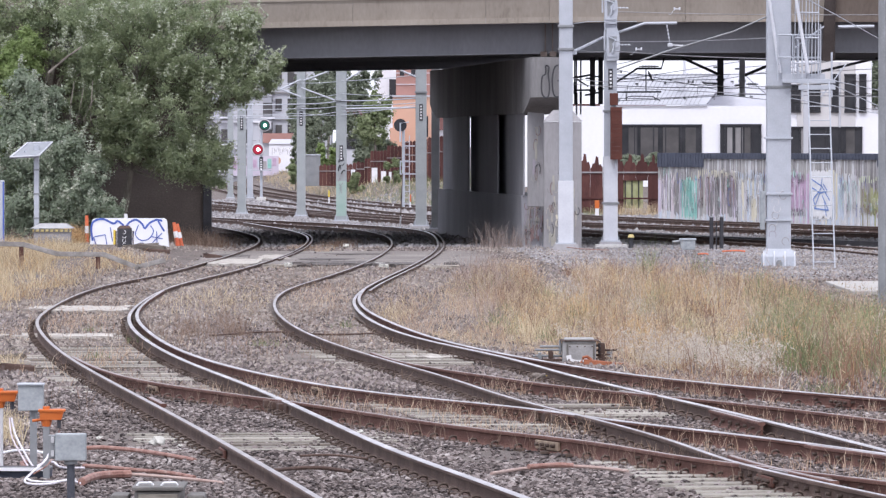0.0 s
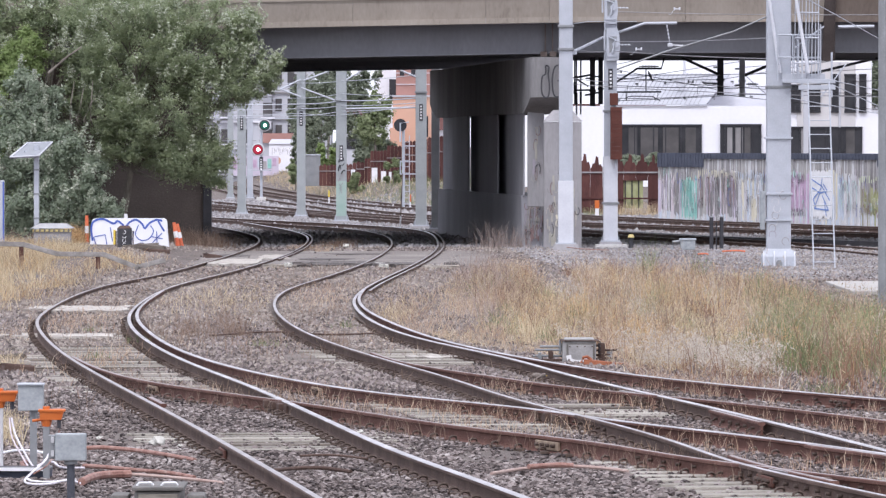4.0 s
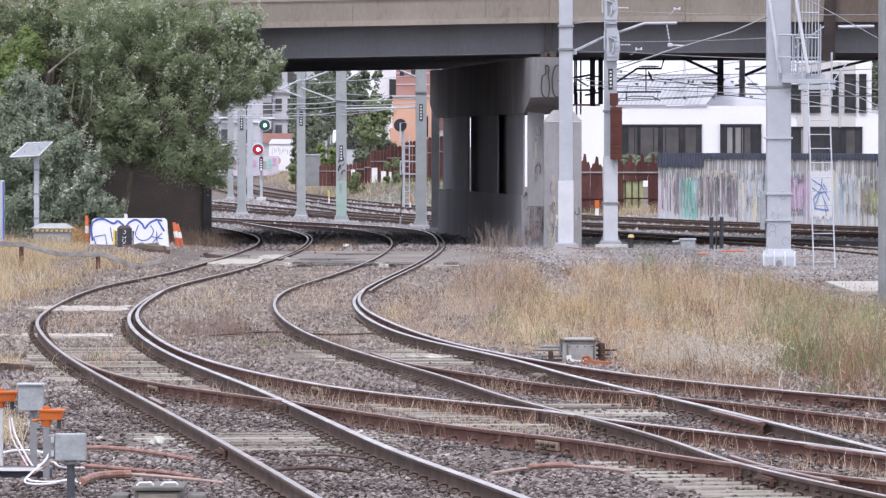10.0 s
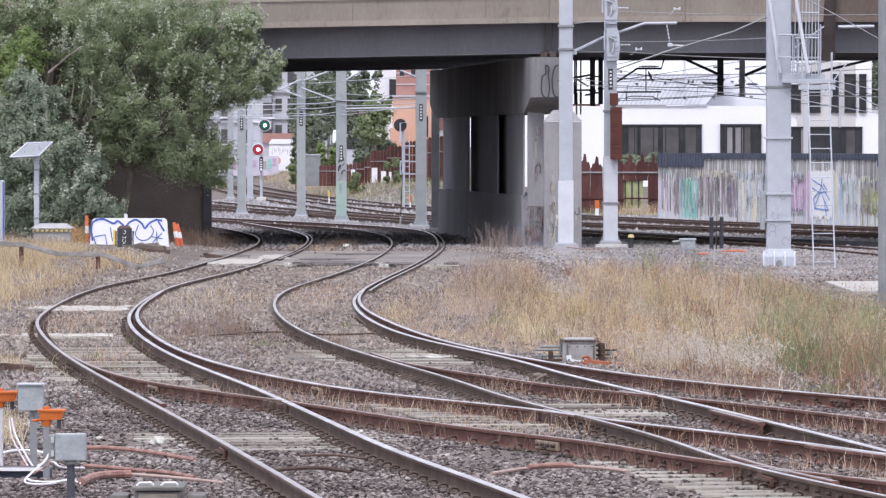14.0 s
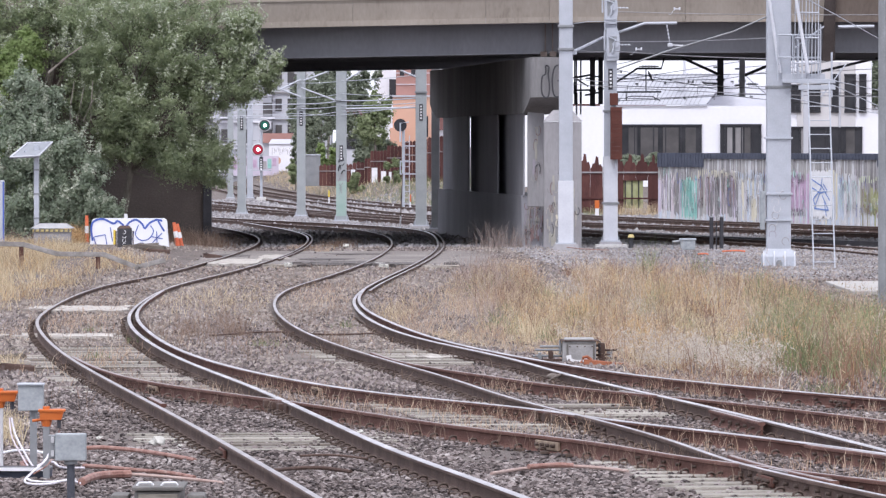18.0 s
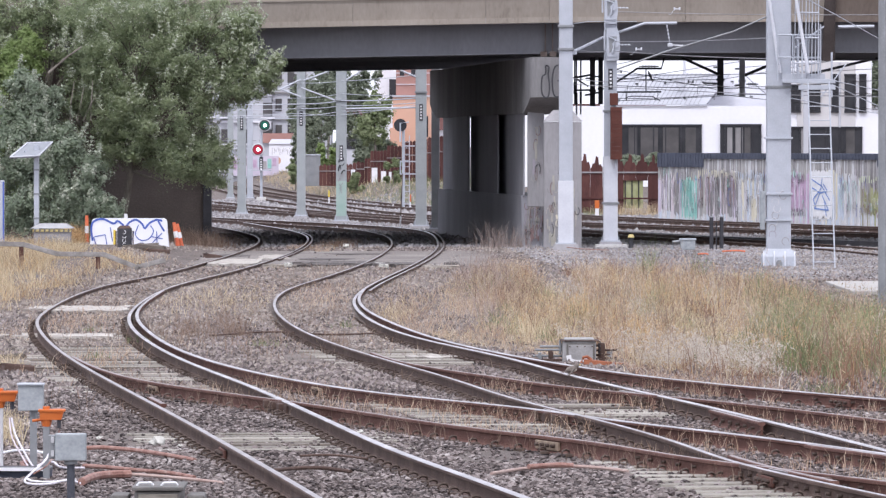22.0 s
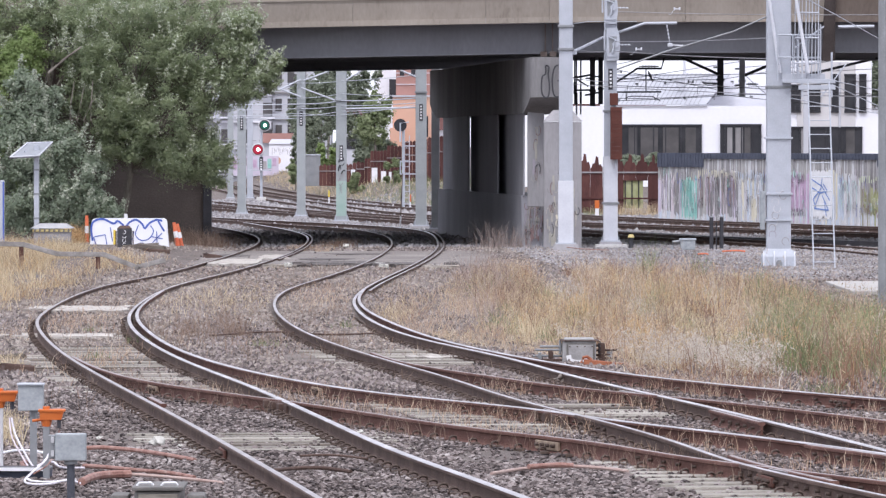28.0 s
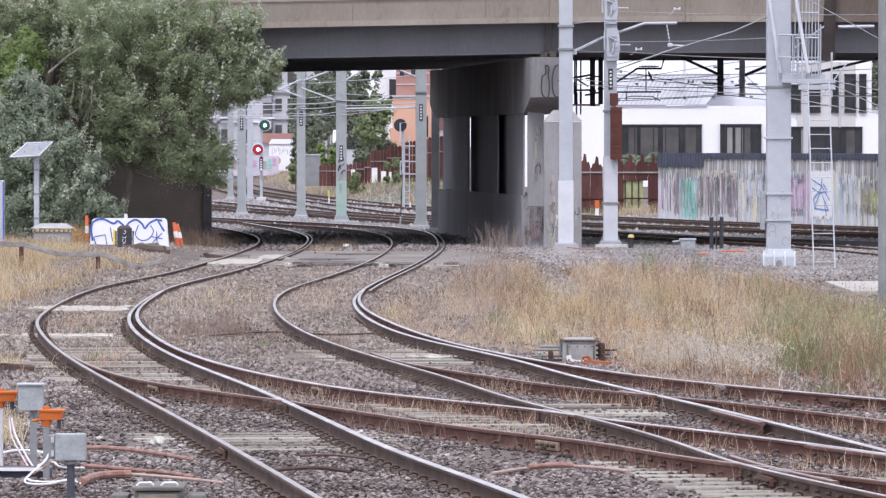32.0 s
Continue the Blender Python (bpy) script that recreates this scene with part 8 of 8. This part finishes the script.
    for i, y, lab in ((3, 54.1, "tan insulated rail joint"), (3, 70.2, "tan insulated rail joint"), (2, 69.6, "tan insulated rail joint"), (6, 65.6, "rusty bolted fishplate joint"), (0, 52.5, "rusty bolted fishplate joint"), (4, 47.5, "rusty bolted fishplate joint")):
        x, a = on(i, y)
        fp = thing("fishplate", (x, y, float(rail_z(y)) - .16), lab, "rail joint", "rail joints", rz=a)
        for sx in (-1, 1):
            pl = part("joint_bar", box((sx * .034, 0, .075), (.03, .62, .085), bevel=.01), "joint_tan" if lab[0] == "t" else "rail_red_rust", fp)
            for k in range(4):
                part("bolt", tube([(sx * .045, -.22 + .147 * k, .08), (sx * .085, -.22 + .147 * k, .08)], .02, sides=6), "clip_steel", pl)
    for i, j, y in ((1, 3, 63.9), (2, 4, 60.6), (3, 4, 47.2), (5, 7, 66.6)):
        x, a = on(i, y)
        x2, a2 = on(j, y)
        c = thing("crossing_nose", ((x + x2) / 2, y, float(rail_z(y)) - .16), "worn steel crossing nose where two rails meet", "rail crossing", "rail crossings", rz=(a + a2) / 2)
        part("casting", box((0, 0, .07), (.20, 1.5, .13), bevel=.015), "rail_rust", c)
        part("nose", hexa([(-.04, -.7, .12), (.04, -.7, .12), (.012, .7, .12), (-.012, .7, .12)], [(-.035, -.7, .155), (.035, -.7, .155), (.01, .7, .155), (-.01, .7, .155)]), "rail_polished", c)
        for k in range(3):
            part("spacer_block", box((.0, -.5 + .5 * k, .1), (.3, .1, .09), bevel=.012), "rail_rust", c)
    def bolt_row(host, i, y0, y1, gap, side, r=.017, z=.085):
        """Square-headed bolts standing out of one side of a rail's web."""
        y = y0
        while y < y1:
            x, a = on(i, y)
            ca, sa = math.cos(radians(a)), math.sin(radians(a))
            p, q = side * .012, side * .052
            part("bolt", tube([(x + p * ca - host.location.x, y + p * sa - host.location.y, float(rail_z(y)) - .16 + z - host.location.z), (x + q * ca - host.location.x, y + q * sa - host.location.y, float(rail_z(y)) - .16 + z - host.location.z)], r, sides=6), "clip_steel", host)
            y += gap
    plate = thing("crossing_bolts", (0, 0, 0), "rusty square-headed bolts through the crossing rails", "rail fixing")
    for i, y0, y1, gap, side in ((4, 44.6, 49.6, .36, -1), (3, 49.7, 51.4, .42, -1), (2, 50.2, 52.3, .32, -3.2), (5, 58.0, 60.9, .5, -3.2), (6, 62.5, 66.5, .55, -1), (3, 46.2, 47.2, .3, -1), (2, 61.5, 63.6, .34, -1), (4, 57.6, 60.4, .4, -1), (5, 65.4, 67.6, .4, -1)):
        bolt_row(plate, i, y0, y1, gap, side)
    # litter
    for x, y, s, lab in ((-2.78, 55.6, .15, "crumpled white plastic sheet on the ballast"), (-2.55, 55.2, .06, "small white plastic scrap on the ballast"), (-.85, 58.4, .07, "pale stone beside the rail"), (-3.45, 57.2, .06, "white paper scrap on the ballast"), (.35, 66, .05, "pale stone between the rails"), (-2.9, 170, .2, "white litter under the bridge")):
        rng = random.Random(int(x * 100))
        o = bmesh.new()
        bmesh.ops.create_icosphere(o, subdivisions=2, radius=s * .55)
        for v in o.verts:
            v.co *= 1 + rng.uniform(-.35, .35)
            v.co.z *= .75
        solo("litter", o, "white_stone", lab, "litter", at=(x, y, float(ground_z(x, y)) + s * .3))
    # broken timbers and rubble beside the tracks
    for x, y, l, w, h, a, r, m, lab in ((-6.2, 83.0, .32, .3, .1, 12, 6, "sleeper_concrete", "broken concrete chunk in the ballast"), (-6.55, 86.5, .4, .2, .09, -8, -5, "sleeper_timber", "rotten sleeper end lying in the ballast"), (-6.0, 80.2, .45, .22, .12, 20, 4, "rail_rust", "dark rotten timber end in the ballast"),
                                    (-8.5, 160.0, 1.0, .3, .14, 8, -4, "sleeper_timber", "weathered timber offcut at the end of the barrier"), (-8.15, 158.4, .8, .3, .2, -14, 5, "sleeper_timber", "weathered timber offcut at the end of the barrier"), (-7.9, 156.8, .7, .3, .12, 22, 3, "rail_rust", "dark rotten timber offcut beside the track"),
                                    (-6.3, 155.5, .45, .3, .14, 30, 8, "rail_rust", "dark timber wedge between the rails"), (-1.5, 147.8, .5, .35, .1, 5, 4, "white_stone", "broken white stone between the tracks"), (.1, 147.5, .7, .06, .04, 8, 2, "pale_grey", "split white board lying on the gravel"), (-.25, 146.8, .5, .05, .04, -10, -3, "pale_grey", "split white board lying on the gravel")):
        o = box((0, 0, 0), (l, w, h), bevel=.02)
        rgs = random.Random(int(abs(x * 31 + y)))
        for v in o.verts:
            v.co.x += rgs.uniform(-.05, .05) * l
            v.co.z += rgs.uniform(-.12, .12) * h
        ob = solo("debris", o, m, lab, "debris", at=(x, y, float(ground_z(x, y)) + h * .3))
        ob.rotation_euler = (0, radians(r), radians(a))
    # paved crossing over the yard tracks, broken at its near edge
    o = bmesh.new()
    rg = random.Random(5)
    rows = []
    for k, y in enumerate(np.linspace(147, 164, 12)):
        rows.append([o.verts.new((x + (rg.uniform(-.4, .4) if x in (-7.6, 1.3) else 0), y + (rg.uniform(-.9, .9) if k == 0 else 0), float(rail_z(y)) - .08 + (-.03 if k == 0 else .025) + rg.uniform(-.006, .006))) for x in np.linspace(-7.6, 1.3, 24)])
    for a, b in zip(rows, rows[1:]):
        for i in range(23):
            o.faces.new((a[i], a[i + 1], b[i + 1], b[i]))
    solo("crossing_pavement", o, "asphalt", "worn grey-brown asphalt crossing over the yard tracks", "pavement", kind="structure")
    for x, y, w, d, lab in ((-5.5, 150.5, 1.3, 6.5, ""), (-4.6, 156, .8, 5, ""), (-6.5, 98.4, 1.7, 1.7, ""), (-8.1, 98.0, 1.1, 1.6, ""), (-6.95, 112.9, 1.5, 3.2, ""), (-7.9, 113.4, .7, 2.0, ""), (-.2, 86.5, .7, .9, "")):
        c = bmesh.new()
        rgs = random.Random(int(x * 50 + y))
        nx, ny = 9, 5
        top = [[c.verts.new((-w / 2 + w * i / (nx - 1) + (rgs.uniform(-.09, .09) if i in (0, nx - 1) else 0), -d / 2 + d * k / (ny - 1) + (rgs.uniform(-.28, .22) if k in (0, ny - 1) else 0), .05 - rgs.uniform(0, .025))) for i in range(nx)] for k in range(ny)]
        for k in range(ny - 1):
            for i in range(nx - 1):
                c.faces.new((top[k][i], top[k][i + 1], top[k + 1][i + 1], top[k + 1][i]))
        rim = [e for e in c.edges if len(e.link_faces) == 1]
        for q in bmesh.ops.extrude_edge_only(c, edges=rim)["geom"]:
            if isinstance(q, bmesh.types.BMVert):
                q.co.z = -.06
        solo("concrete_slab", c, "slab_white", "pale worn concrete slab set in the ballast", "slab", "slabs in the yard", at=(x, y, float(ground_z(x, y)) - .05 + (.05 if y < 130 else .065)))
    solo("concrete_slab", box((0, 0, 0), (1.8, 9.0, .12), bevel=.012), "pad_concrete", "pale concrete pad at the back of the meadow", "slab", at=(9.75, 127.5, float(ground_z(np.array([9.4]), np.array([127.5]))[0]) + .02))
    # broken timber and lumps of tar along the near edge of the crossing
    rgs = random.Random(33)
    for x, y, w, d, h, rz, m, lab in ((-3.65, 146.6, .5, .5, .17, 8, "tar_dark", "dark lump of tar at the edge of the crossing"), (-4.2, 146.3, .85, .16, .09, 6, "sleeper_concrete", "pale broken board beside the crossing"), (-3.98, 146.2, .16, .2, .16, 20, "white_stone", "pale stone beside the crossing"), (-1.5, 146.5, .55, .6, .13, 0, "tar_dark", "dark lump of tar at the edge of the crossing"), (-1.52, 145.9, .22, .25, .12, 15, "white_stone", "pale stone beside the crossing"),
                                      (-.05, 145.4, .95, .16, .1, 9, "sleeper_concrete", "pale broken board beside the crossing"), (-.3, 145.0, .4, .14, .08, 4, "sleeper_concrete", "pale broken board beside the crossing"), (.22, 146.6, .35, .4, .16, -10, "tar_dark", "dark lump of tar at the edge of the crossing"), (-2.2, 147.3, .7, .4, .1, 14, "tar_dark", "dark lump of tar at the edge of the crossing")):
        o = box((0, 0, 0), (w, d, h), bevel=.025)
        bmesh.ops.subdivide_edges(o, edges=[e for e in o.edges if e.calc_length() > .1], cuts=2)
        for v in o.verts:
            v.co += Vector((rgs.uniform(-.02, .02), rgs.uniform(-.03, .03), rgs.uniform(-.03, .015)))
        ob = solo("debris", o, m, lab, "debris", at=(x, y, float(ground_z(x, y)) + h * .3))
        ob.rotation_euler[2] = math.radians(rz)
    # tar stains and dark hollows in the crossing
    rgs = random.Random(61)
    for x, y, w, d in ((-2.2, 148.6, 3.4, 2.6), (-2.6, 150.5, 2.2, 3.6), (-3.2, 154, 1.6, 2.6), (-1.0, 149.5, 1.4, 2.0), (.5, 147.0, .8, 1.2), (-5.9, 158, 1.0, 3.0), (-2.4, 160, 1.8, 2.0)):
        c = bmesh.new()
        ring = [c.verts.new((w / 2 * math.cos(t) * rgs.uniform(.7, 1.15), d / 2 * math.sin(t) * rgs.uniform(.7, 1.15), 0)) for t in np.linspace(0, 6.28, 19)[:-1]]
        c.faces.new(ring)
        for f in bmesh.ops.extrude_face_region(c, geom=c.faces[:])["geom"]:
            if isinstance(f, bmesh.types.BMVert):
                f.co.z += .012
        solo("tar_patch", c, "tar_dark", "dark tar stain on the worn crossing", "stain", "tar stains", kind="structure", at=(x, y, float(rail_z(y)) - .08 + .024))
    # trackside bits by the main line
    k = thing("cable_pit_box", (7.03, 163.5, .0), "small grey trackside box with a pale lid", "trackside box")
    part("box_body", box((0, 0, .1), (.42, .4, .28), bevel=.02), "box_grey", k)
    part("box_lid", box((0, 0, .26), (.48, .45, .05), bevel=.015), "galvanised", k)
    part("pipe_elbow", tube([(-.45, 0, -.02), (-.42, 0, .18), (-.22, 0, .2)], .05), "galvanised_dark", k)
    y = thing("hydrant_marker", (5.55, 168, -.08), "yellow-capped short dark post", "marker")
    part("post", tube([(0, 0, 0), (0, 0, .32)], .07), "dark_paint", y)
    part("cap", tube([(0, 0, .32), (0, 0, .41)], .11, taper=.06, sides=14), "yellow_faded", y)
    for dx in (7.87, 8.02, 8.18):
        pp = thing("marker_post", (dx, 167 + (dx - 8), -.1), "dark steel post beside the main tracks", "post", "dark posts")
        part("post_shaft", tube([(0, 0, 0), (0, 0, .95 if dx != 8.02 else .8)], .06 if dx != 8.02 else .02, sides=12), "black_steel", pp)
        part("post_cap", tube([(0, 0, .94), (0, 0, .97)], .065 if dx != 8.02 else .02, sides=12), "galvanised_dark", pp)
    stones_pipe("cable", [(7.9, 161, .08), (8.3, 161, .1), (8.55, 161, .08)], .022, "orange_red", "orange plastic pipe by the main track", "pipe")
    stones_pipe("cable", [(7.1, 158.5, .06), (7.3, 158.6, .07), (7.4, 158.6, .05)], .02, "orange_red", "orange plastic scrap by the main track", "pipe")
    stones_pipe("cable", [(3.6, 165.6, .1), (4.1, 165, .06), (4.8, 164.5, .04)], .012, "terracotta_pipe", "thin brown cable from the mast foot", "cable")
    # low dark wall, added for the dark band between main tracks
    o = bmesh.new()
    tr = spline([150, 165, 180, 200, 214], [18.6, 14.6, 10.6, 5.6, 2.6])
    pr = []
    for yy in np.linspace(150, 214, 22):
        xx = float(tr(yy))
        h = .24 * min(1, max(.1, (190 - yy) / 40))
        pr.append([o.verts.new((xx, yy, -.2)), o.verts.new((xx, yy, -.05 + h)), o.verts.new((xx + .25, yy + .05, -.05 + h)), o.verts.new((xx + .25, yy + .05, -.2))])
    for a, b in zip(pr, pr[1:]):
        for i in range(3):
            o.faces.new((a[i], a[i + 1], b[i + 1], b[i]))
    solo("cable_trough", o, "black_steel", "low dark wall along the dark band between the main tracks", "trough", kind="structure")


# ---- sleepers and fastenings ----
def clip_mesh():
    o = bmesh.new()
    pts = []
    for k in range(9):
        a = -.7 + 4.5 * k / 8
        u = .046 * math.cos(a)
        pts.append((.07 + u, u * .55, .032 + .03 * math.sin(a)))
    tube(pts, .012, o, 5)
    box((.06, 0, .010), (.10, .10, .026), o, bevel=.004)
    return mesh_of("rail_clip", o, "clip_steel")


def make_fastenings():
    cm = clip_mesh()
    base_v = np.array([tuple(v.co) for v in cm.vertices])
    base_f = [tuple(p.vertices) for p in cm.polygons]
    rng = np.random.RandomState(2)
    for ob, xf, y0, y1 in CLIPS:
        far_v, far_f, nv = [], [], 0
        ys = np.arange(max(y0, 41), min(y1, 118), .62)
        for y in ys:
            y = float(y)
            x = float(xf(y))
            s = float(xf(y + .2) - xf(y - .2)) / .4
            if abs(x) > y * .0785 + .2:
                continue
            a = -math.atan(s)
            for side in (0, math.pi):
                ca, sa = math.cos(a + side), math.sin(a + side)
                px, py, pz = x + .05 * ca, y + .05 * sa, float(rail_z(y)) - .155
                if y < 62:
                    c = new("rail_clip", cm)
                    c.parent = ob
                    c.matrix_basis = pose(px, py, pz, 0, 0, math.degrees(a + side))
                else:
                    R = np.array([[ca, -sa, 0], [sa, ca, 0], [0, 0, 1]])
                    far_v.append(base_v @ R.T + np.array([px, py, pz]))
                    far_f += [tuple(i + nv for i in f) for f in base_f]
                    nv += len(base_v)
        if far_v:
            c = part("rail_fastening", raw("rail_fastening", np.concatenate(far_v), far_f, "clip_steel"), None, ob)
            tagged(c, kind="stuff")


BARE = [(-1.75, 56.4, .85, 2.3), (-3.15, 57.2, .42, 2.0), (2.45, 47.0, .75, 2.7), (.75, 53.2, .65, 1.5), (1.95, 64.6, .75, 2.6), (-4.5, 77.5, .9, 2.5), (-5.3, 84, 1.5, 4.2), (-7.1, 86.5, .8, 2.6), (-2.0, 87, .45, 3.2), (-.3, 86, .9, 4.8), (-2.8, 72, .5, 1.6), (-6.6, 98.4, .9, 1.5), (-6.9, 112.8, .9, 1.6), (-5.5, 90, .8, 3)]


def bare(x, y):
    m = np.zeros(len(x), bool)
    for cx, cy, rx, ry in BARE:
        m |= ((x - cx) / rx) ** 2 + ((y - cy) / ry) ** 2 < 1
    return m


def make_sleepers(a1l, a1r, b1l, b1r):
    """Timbers and concrete sleepers: proud where the ballast has thinned."""
    me_t = mesh_of("sleeper", box((0, 0, 0), (2.7, .24, .14), bevel=.012), "sleeper_timber")
    me_c = mesh_of("sleeper", box((0, 0, 0), (2.6, .25, .14), bevel=.02), "sleeper_concrete")
    me_p = mesh_of("sleeper", box((0, 0, 0), (2.6, .24, .14), bevel=.02), "sleeper_pale")
    rng = random.Random(3)
    for host, l, r, lo, hi in ((0, a1l, a1r, 41, 128), (1, b1l, b1r, 44, 128)):
        bed = thing("sleeper_bed", (0, 0, 0), "row of weathered sleepers half buried in ballast", "sleepers", "sleeper rows")
        y = lo
        while y < hi:
            x = float(l(y) + r(y)) / 2
            s = float(l(y + .3) + r(y + .3) - l(y - .3) - r(y - .3)) / 1.2
            open_bed = any(((x - cx) / (rx + .9)) ** 2 + ((y - cy) / ry) ** 2 < 1 for cx, cy, rx, ry in BARE)
            ob = new("sleeper", me_p if open_bed and rng.random() < (.7 if y < 70 else .6) else me_c if rng.random() < .2 else me_t)
            ob.parent = bed
            sunk = (0 if y < 70 else .004) if open_bed else .05 if y > 96 and rng.random() < .8 else .026
            ob.matrix_basis = pose(x + rng.uniform(-.04, .04), y, float(rail_z(y)) - .165 - .07 + .022 - sunk + rng.uniform(-.014, .012), 0, 0, -math.degrees(math.atan(s)) + rng.uniform(-1, 1))
            y += .62
    me_n = mesh_of("sleeper", box((0, 0, 0), (1.5, .22, .14), bevel=.025), "sleeper_pale")
    bed = thing("sleeper_bed", (0, 0, 0), "pale crossing timbers under the turnout", "sleepers", "sleeper rows")
    for k in range(40):
        y = 43.4 + .6 * k
        x = 3.1 - .15 * (y - 45)
        if 52 < y < 58.5:
            continue
        ob = new("sleeper", me_n)
        ob.parent = bed
        ob.matrix_basis = pose(x + rng.uniform(-.05, .05), y, float(rail_z(y)) - .165 - .07 + .034 + rng.uniform(-.012, .012), 0, 0, 4 + rng.uniform(-1, 1))


# ---- bird ----
def make_bird():
    b = thing("bird", (2, 73.5, 0), "small grey-brown bird on the ballast and rail", "bird")
    o = bmesh.new()
    bmesh.ops.create_uvsphere(o, u_segments=16, v_segments=10, radius=1, matrix=pose(0, 0, .075) @ Matrix.Diagonal((.088, .042, .046, 1)))
    for v in o.verts:
        if v.co.x < -.03:
            k = 1 - min(1, (-.03 - v.co.x) * 8)
            v.co.y *= .45 + .55 * k
            v.co.z = .075 + (v.co.z - .075) * (.45 + .55 * k)
    part("body", o, "bird_brown", b)
    o = bmesh.new()
    bmesh.ops.create_uvsphere(o, u_segments=12, v_segments=8, radius=.029, matrix=pose(.092, 0, .105))
    tube([(.05, 0, .085), (.092, 0, .105)], .03, o, 10, taper=.026)
    h = part("head", o, "bird_brown", b)
    part("beak", tube([(.115, 0, .104), (.142, 0, .098)], .007, taper=.002, sides=6), "yellow_paint", h)
    o = bmesh.new()
    bmesh.ops.create_uvsphere(o, u_segments=12, v_segments=8, radius=1, matrix=pose(.03, 0, .062) @ Matrix.Diagonal((.05, .035, .034, 1)))
    part("breast", o, "bird_pale", b)
    part("tail", hexa([(-.17, -.018, .055), (-.06, -.014, .064), (-.06, .014, .064), (-.17, .018, .055)], [(-.17, -.018, .062), (-.06, -.014, .078), (-.06, .014, .078), (-.17, .018, .062)]), "bird_brown", b)
    for s in (-1, 1):
        part("leg", tube([(.0, s * .014, .045), (.006, s * .014, .0), (.022, s * .014, -.002)], .004, sides=5), "bird_pale", b)
    wings = []
    for s in (-1, 1):
        w = part("wing", hexa([(-.045, 0, -.003), (.045, 0, -.003), (.02, s * .12, -.002), (-.03, s * .14, -.002)], [(-.04, 0, .004), (.04, 0, .006), (.018, s * .12, .003), (-.03, s * .14, .002)]), "bird_brown", b, at=(.03, s * .036, .095))
        wings.append((w, s))
    for c in b.children_recursive:
        c.data.transform(Matrix.Scale(.95, 4))
        c.location = c.location * .95
    return b, wings


def motions():
    for ob, at, ph, k in SWAY:
        rows = []
        for i in range(33):
            g = 1 + .5 * math.sin(.37 * i + ph)
            rows.append((float(i), pose(*at, .35 * g * math.sin(1.9 * i + ph), .45 * k * g * math.sin(1.3 * i + ph), 0)))
        walk(ob, rows)
    g = lambda x, y: float(ground_z(x, y)) + .045
    track = [(0, 1.22, 74.3, None, 15, 10), (16.5, 1.24, 74.3, None, 20, 15), (17.2, 1.28, 74.3, None, 10, 20), (18.4, 1.48, 74.0, None, 0, 5), (19.0, 1.50, 74.0, None, -25, 20), (19.6, 1.50, 74.0, None, 10, 0), (20.1, 1.50, 74.0, None, 30, -5), (20.3, 1.56, 74.0, .0, 35, -20), (20.5, 1.66, 73.2, .035, 12, -14),
             (21.5, 1.68, 73.1, .035, 10, -12), (22.4, 1.66, 73.2, .035, 15, -16), (23.4, 1.665, 73.2, .035, 8, -8), (23.55, 1.70, 73.9, .07, 15, 5), (23.75, 1.76, 75.0, None, 5, 15), (24.0, 1.74, 75.4, None, -10, 20), (24.4, 1.72, 75.6, None, -30, 22), (25.2, 1.64, 75.3, None, 160, 18), (27.5, 1.50, 74.0, None, 165, 10), (28.2, 1.57, 74.0, None, 20, -5), (29.2, 1.58, 74.0, None, 10, 12),
             (29.4, 1.70, 73.4, .16, 0, -15), (29.6, 2.45, 71.4, .22, 0, -8), (29.8, 3.06, 70.3, None, 0, 5), (30.6, 3.07, 70.3, None, 20, 15), (31.3, 3.08, 70.2, None, 10, 0), (31.6, 3.3, 69.6, None, -20, 15), (32.0, 3.4, 69.4, None, -30, 22)]
    walk(BIRD, [(t, pose(x, y, g(x, y) if z is None else z, 0, tilt, turn)) for t, x, y, z, turn, tilt in track])
    for w, s in WINGS:
        at = (.0285, s * .034, .09)
        walk(w, [(t, pose(*at, -s * a * .55, 0, s * a)) for t, a in ((0, 78), (20.25, 78), (20.33, 5), (20.42, 50), (20.5, 78), (23.42, 78), (23.52, 0), (23.62, 55), (23.7, 10), (23.82, 78), (29.25, 78), (29.35, 5), (29.45, 55), (29.55, 5), (29.65, 55), (29.75, 5), (29.85, 78), (32.0, 78))])


make_ground()
make_bridge()
LINES = make_tracks()
make_trees()
make_masts()
make_signals()
make_buildings()
make_fences()
make_verge()
make_yard()
make_meadow()
make_ballast()
make_sleepers(*LINES)
make_fastenings()
BIRD, WINGS = make_bird()
motions()
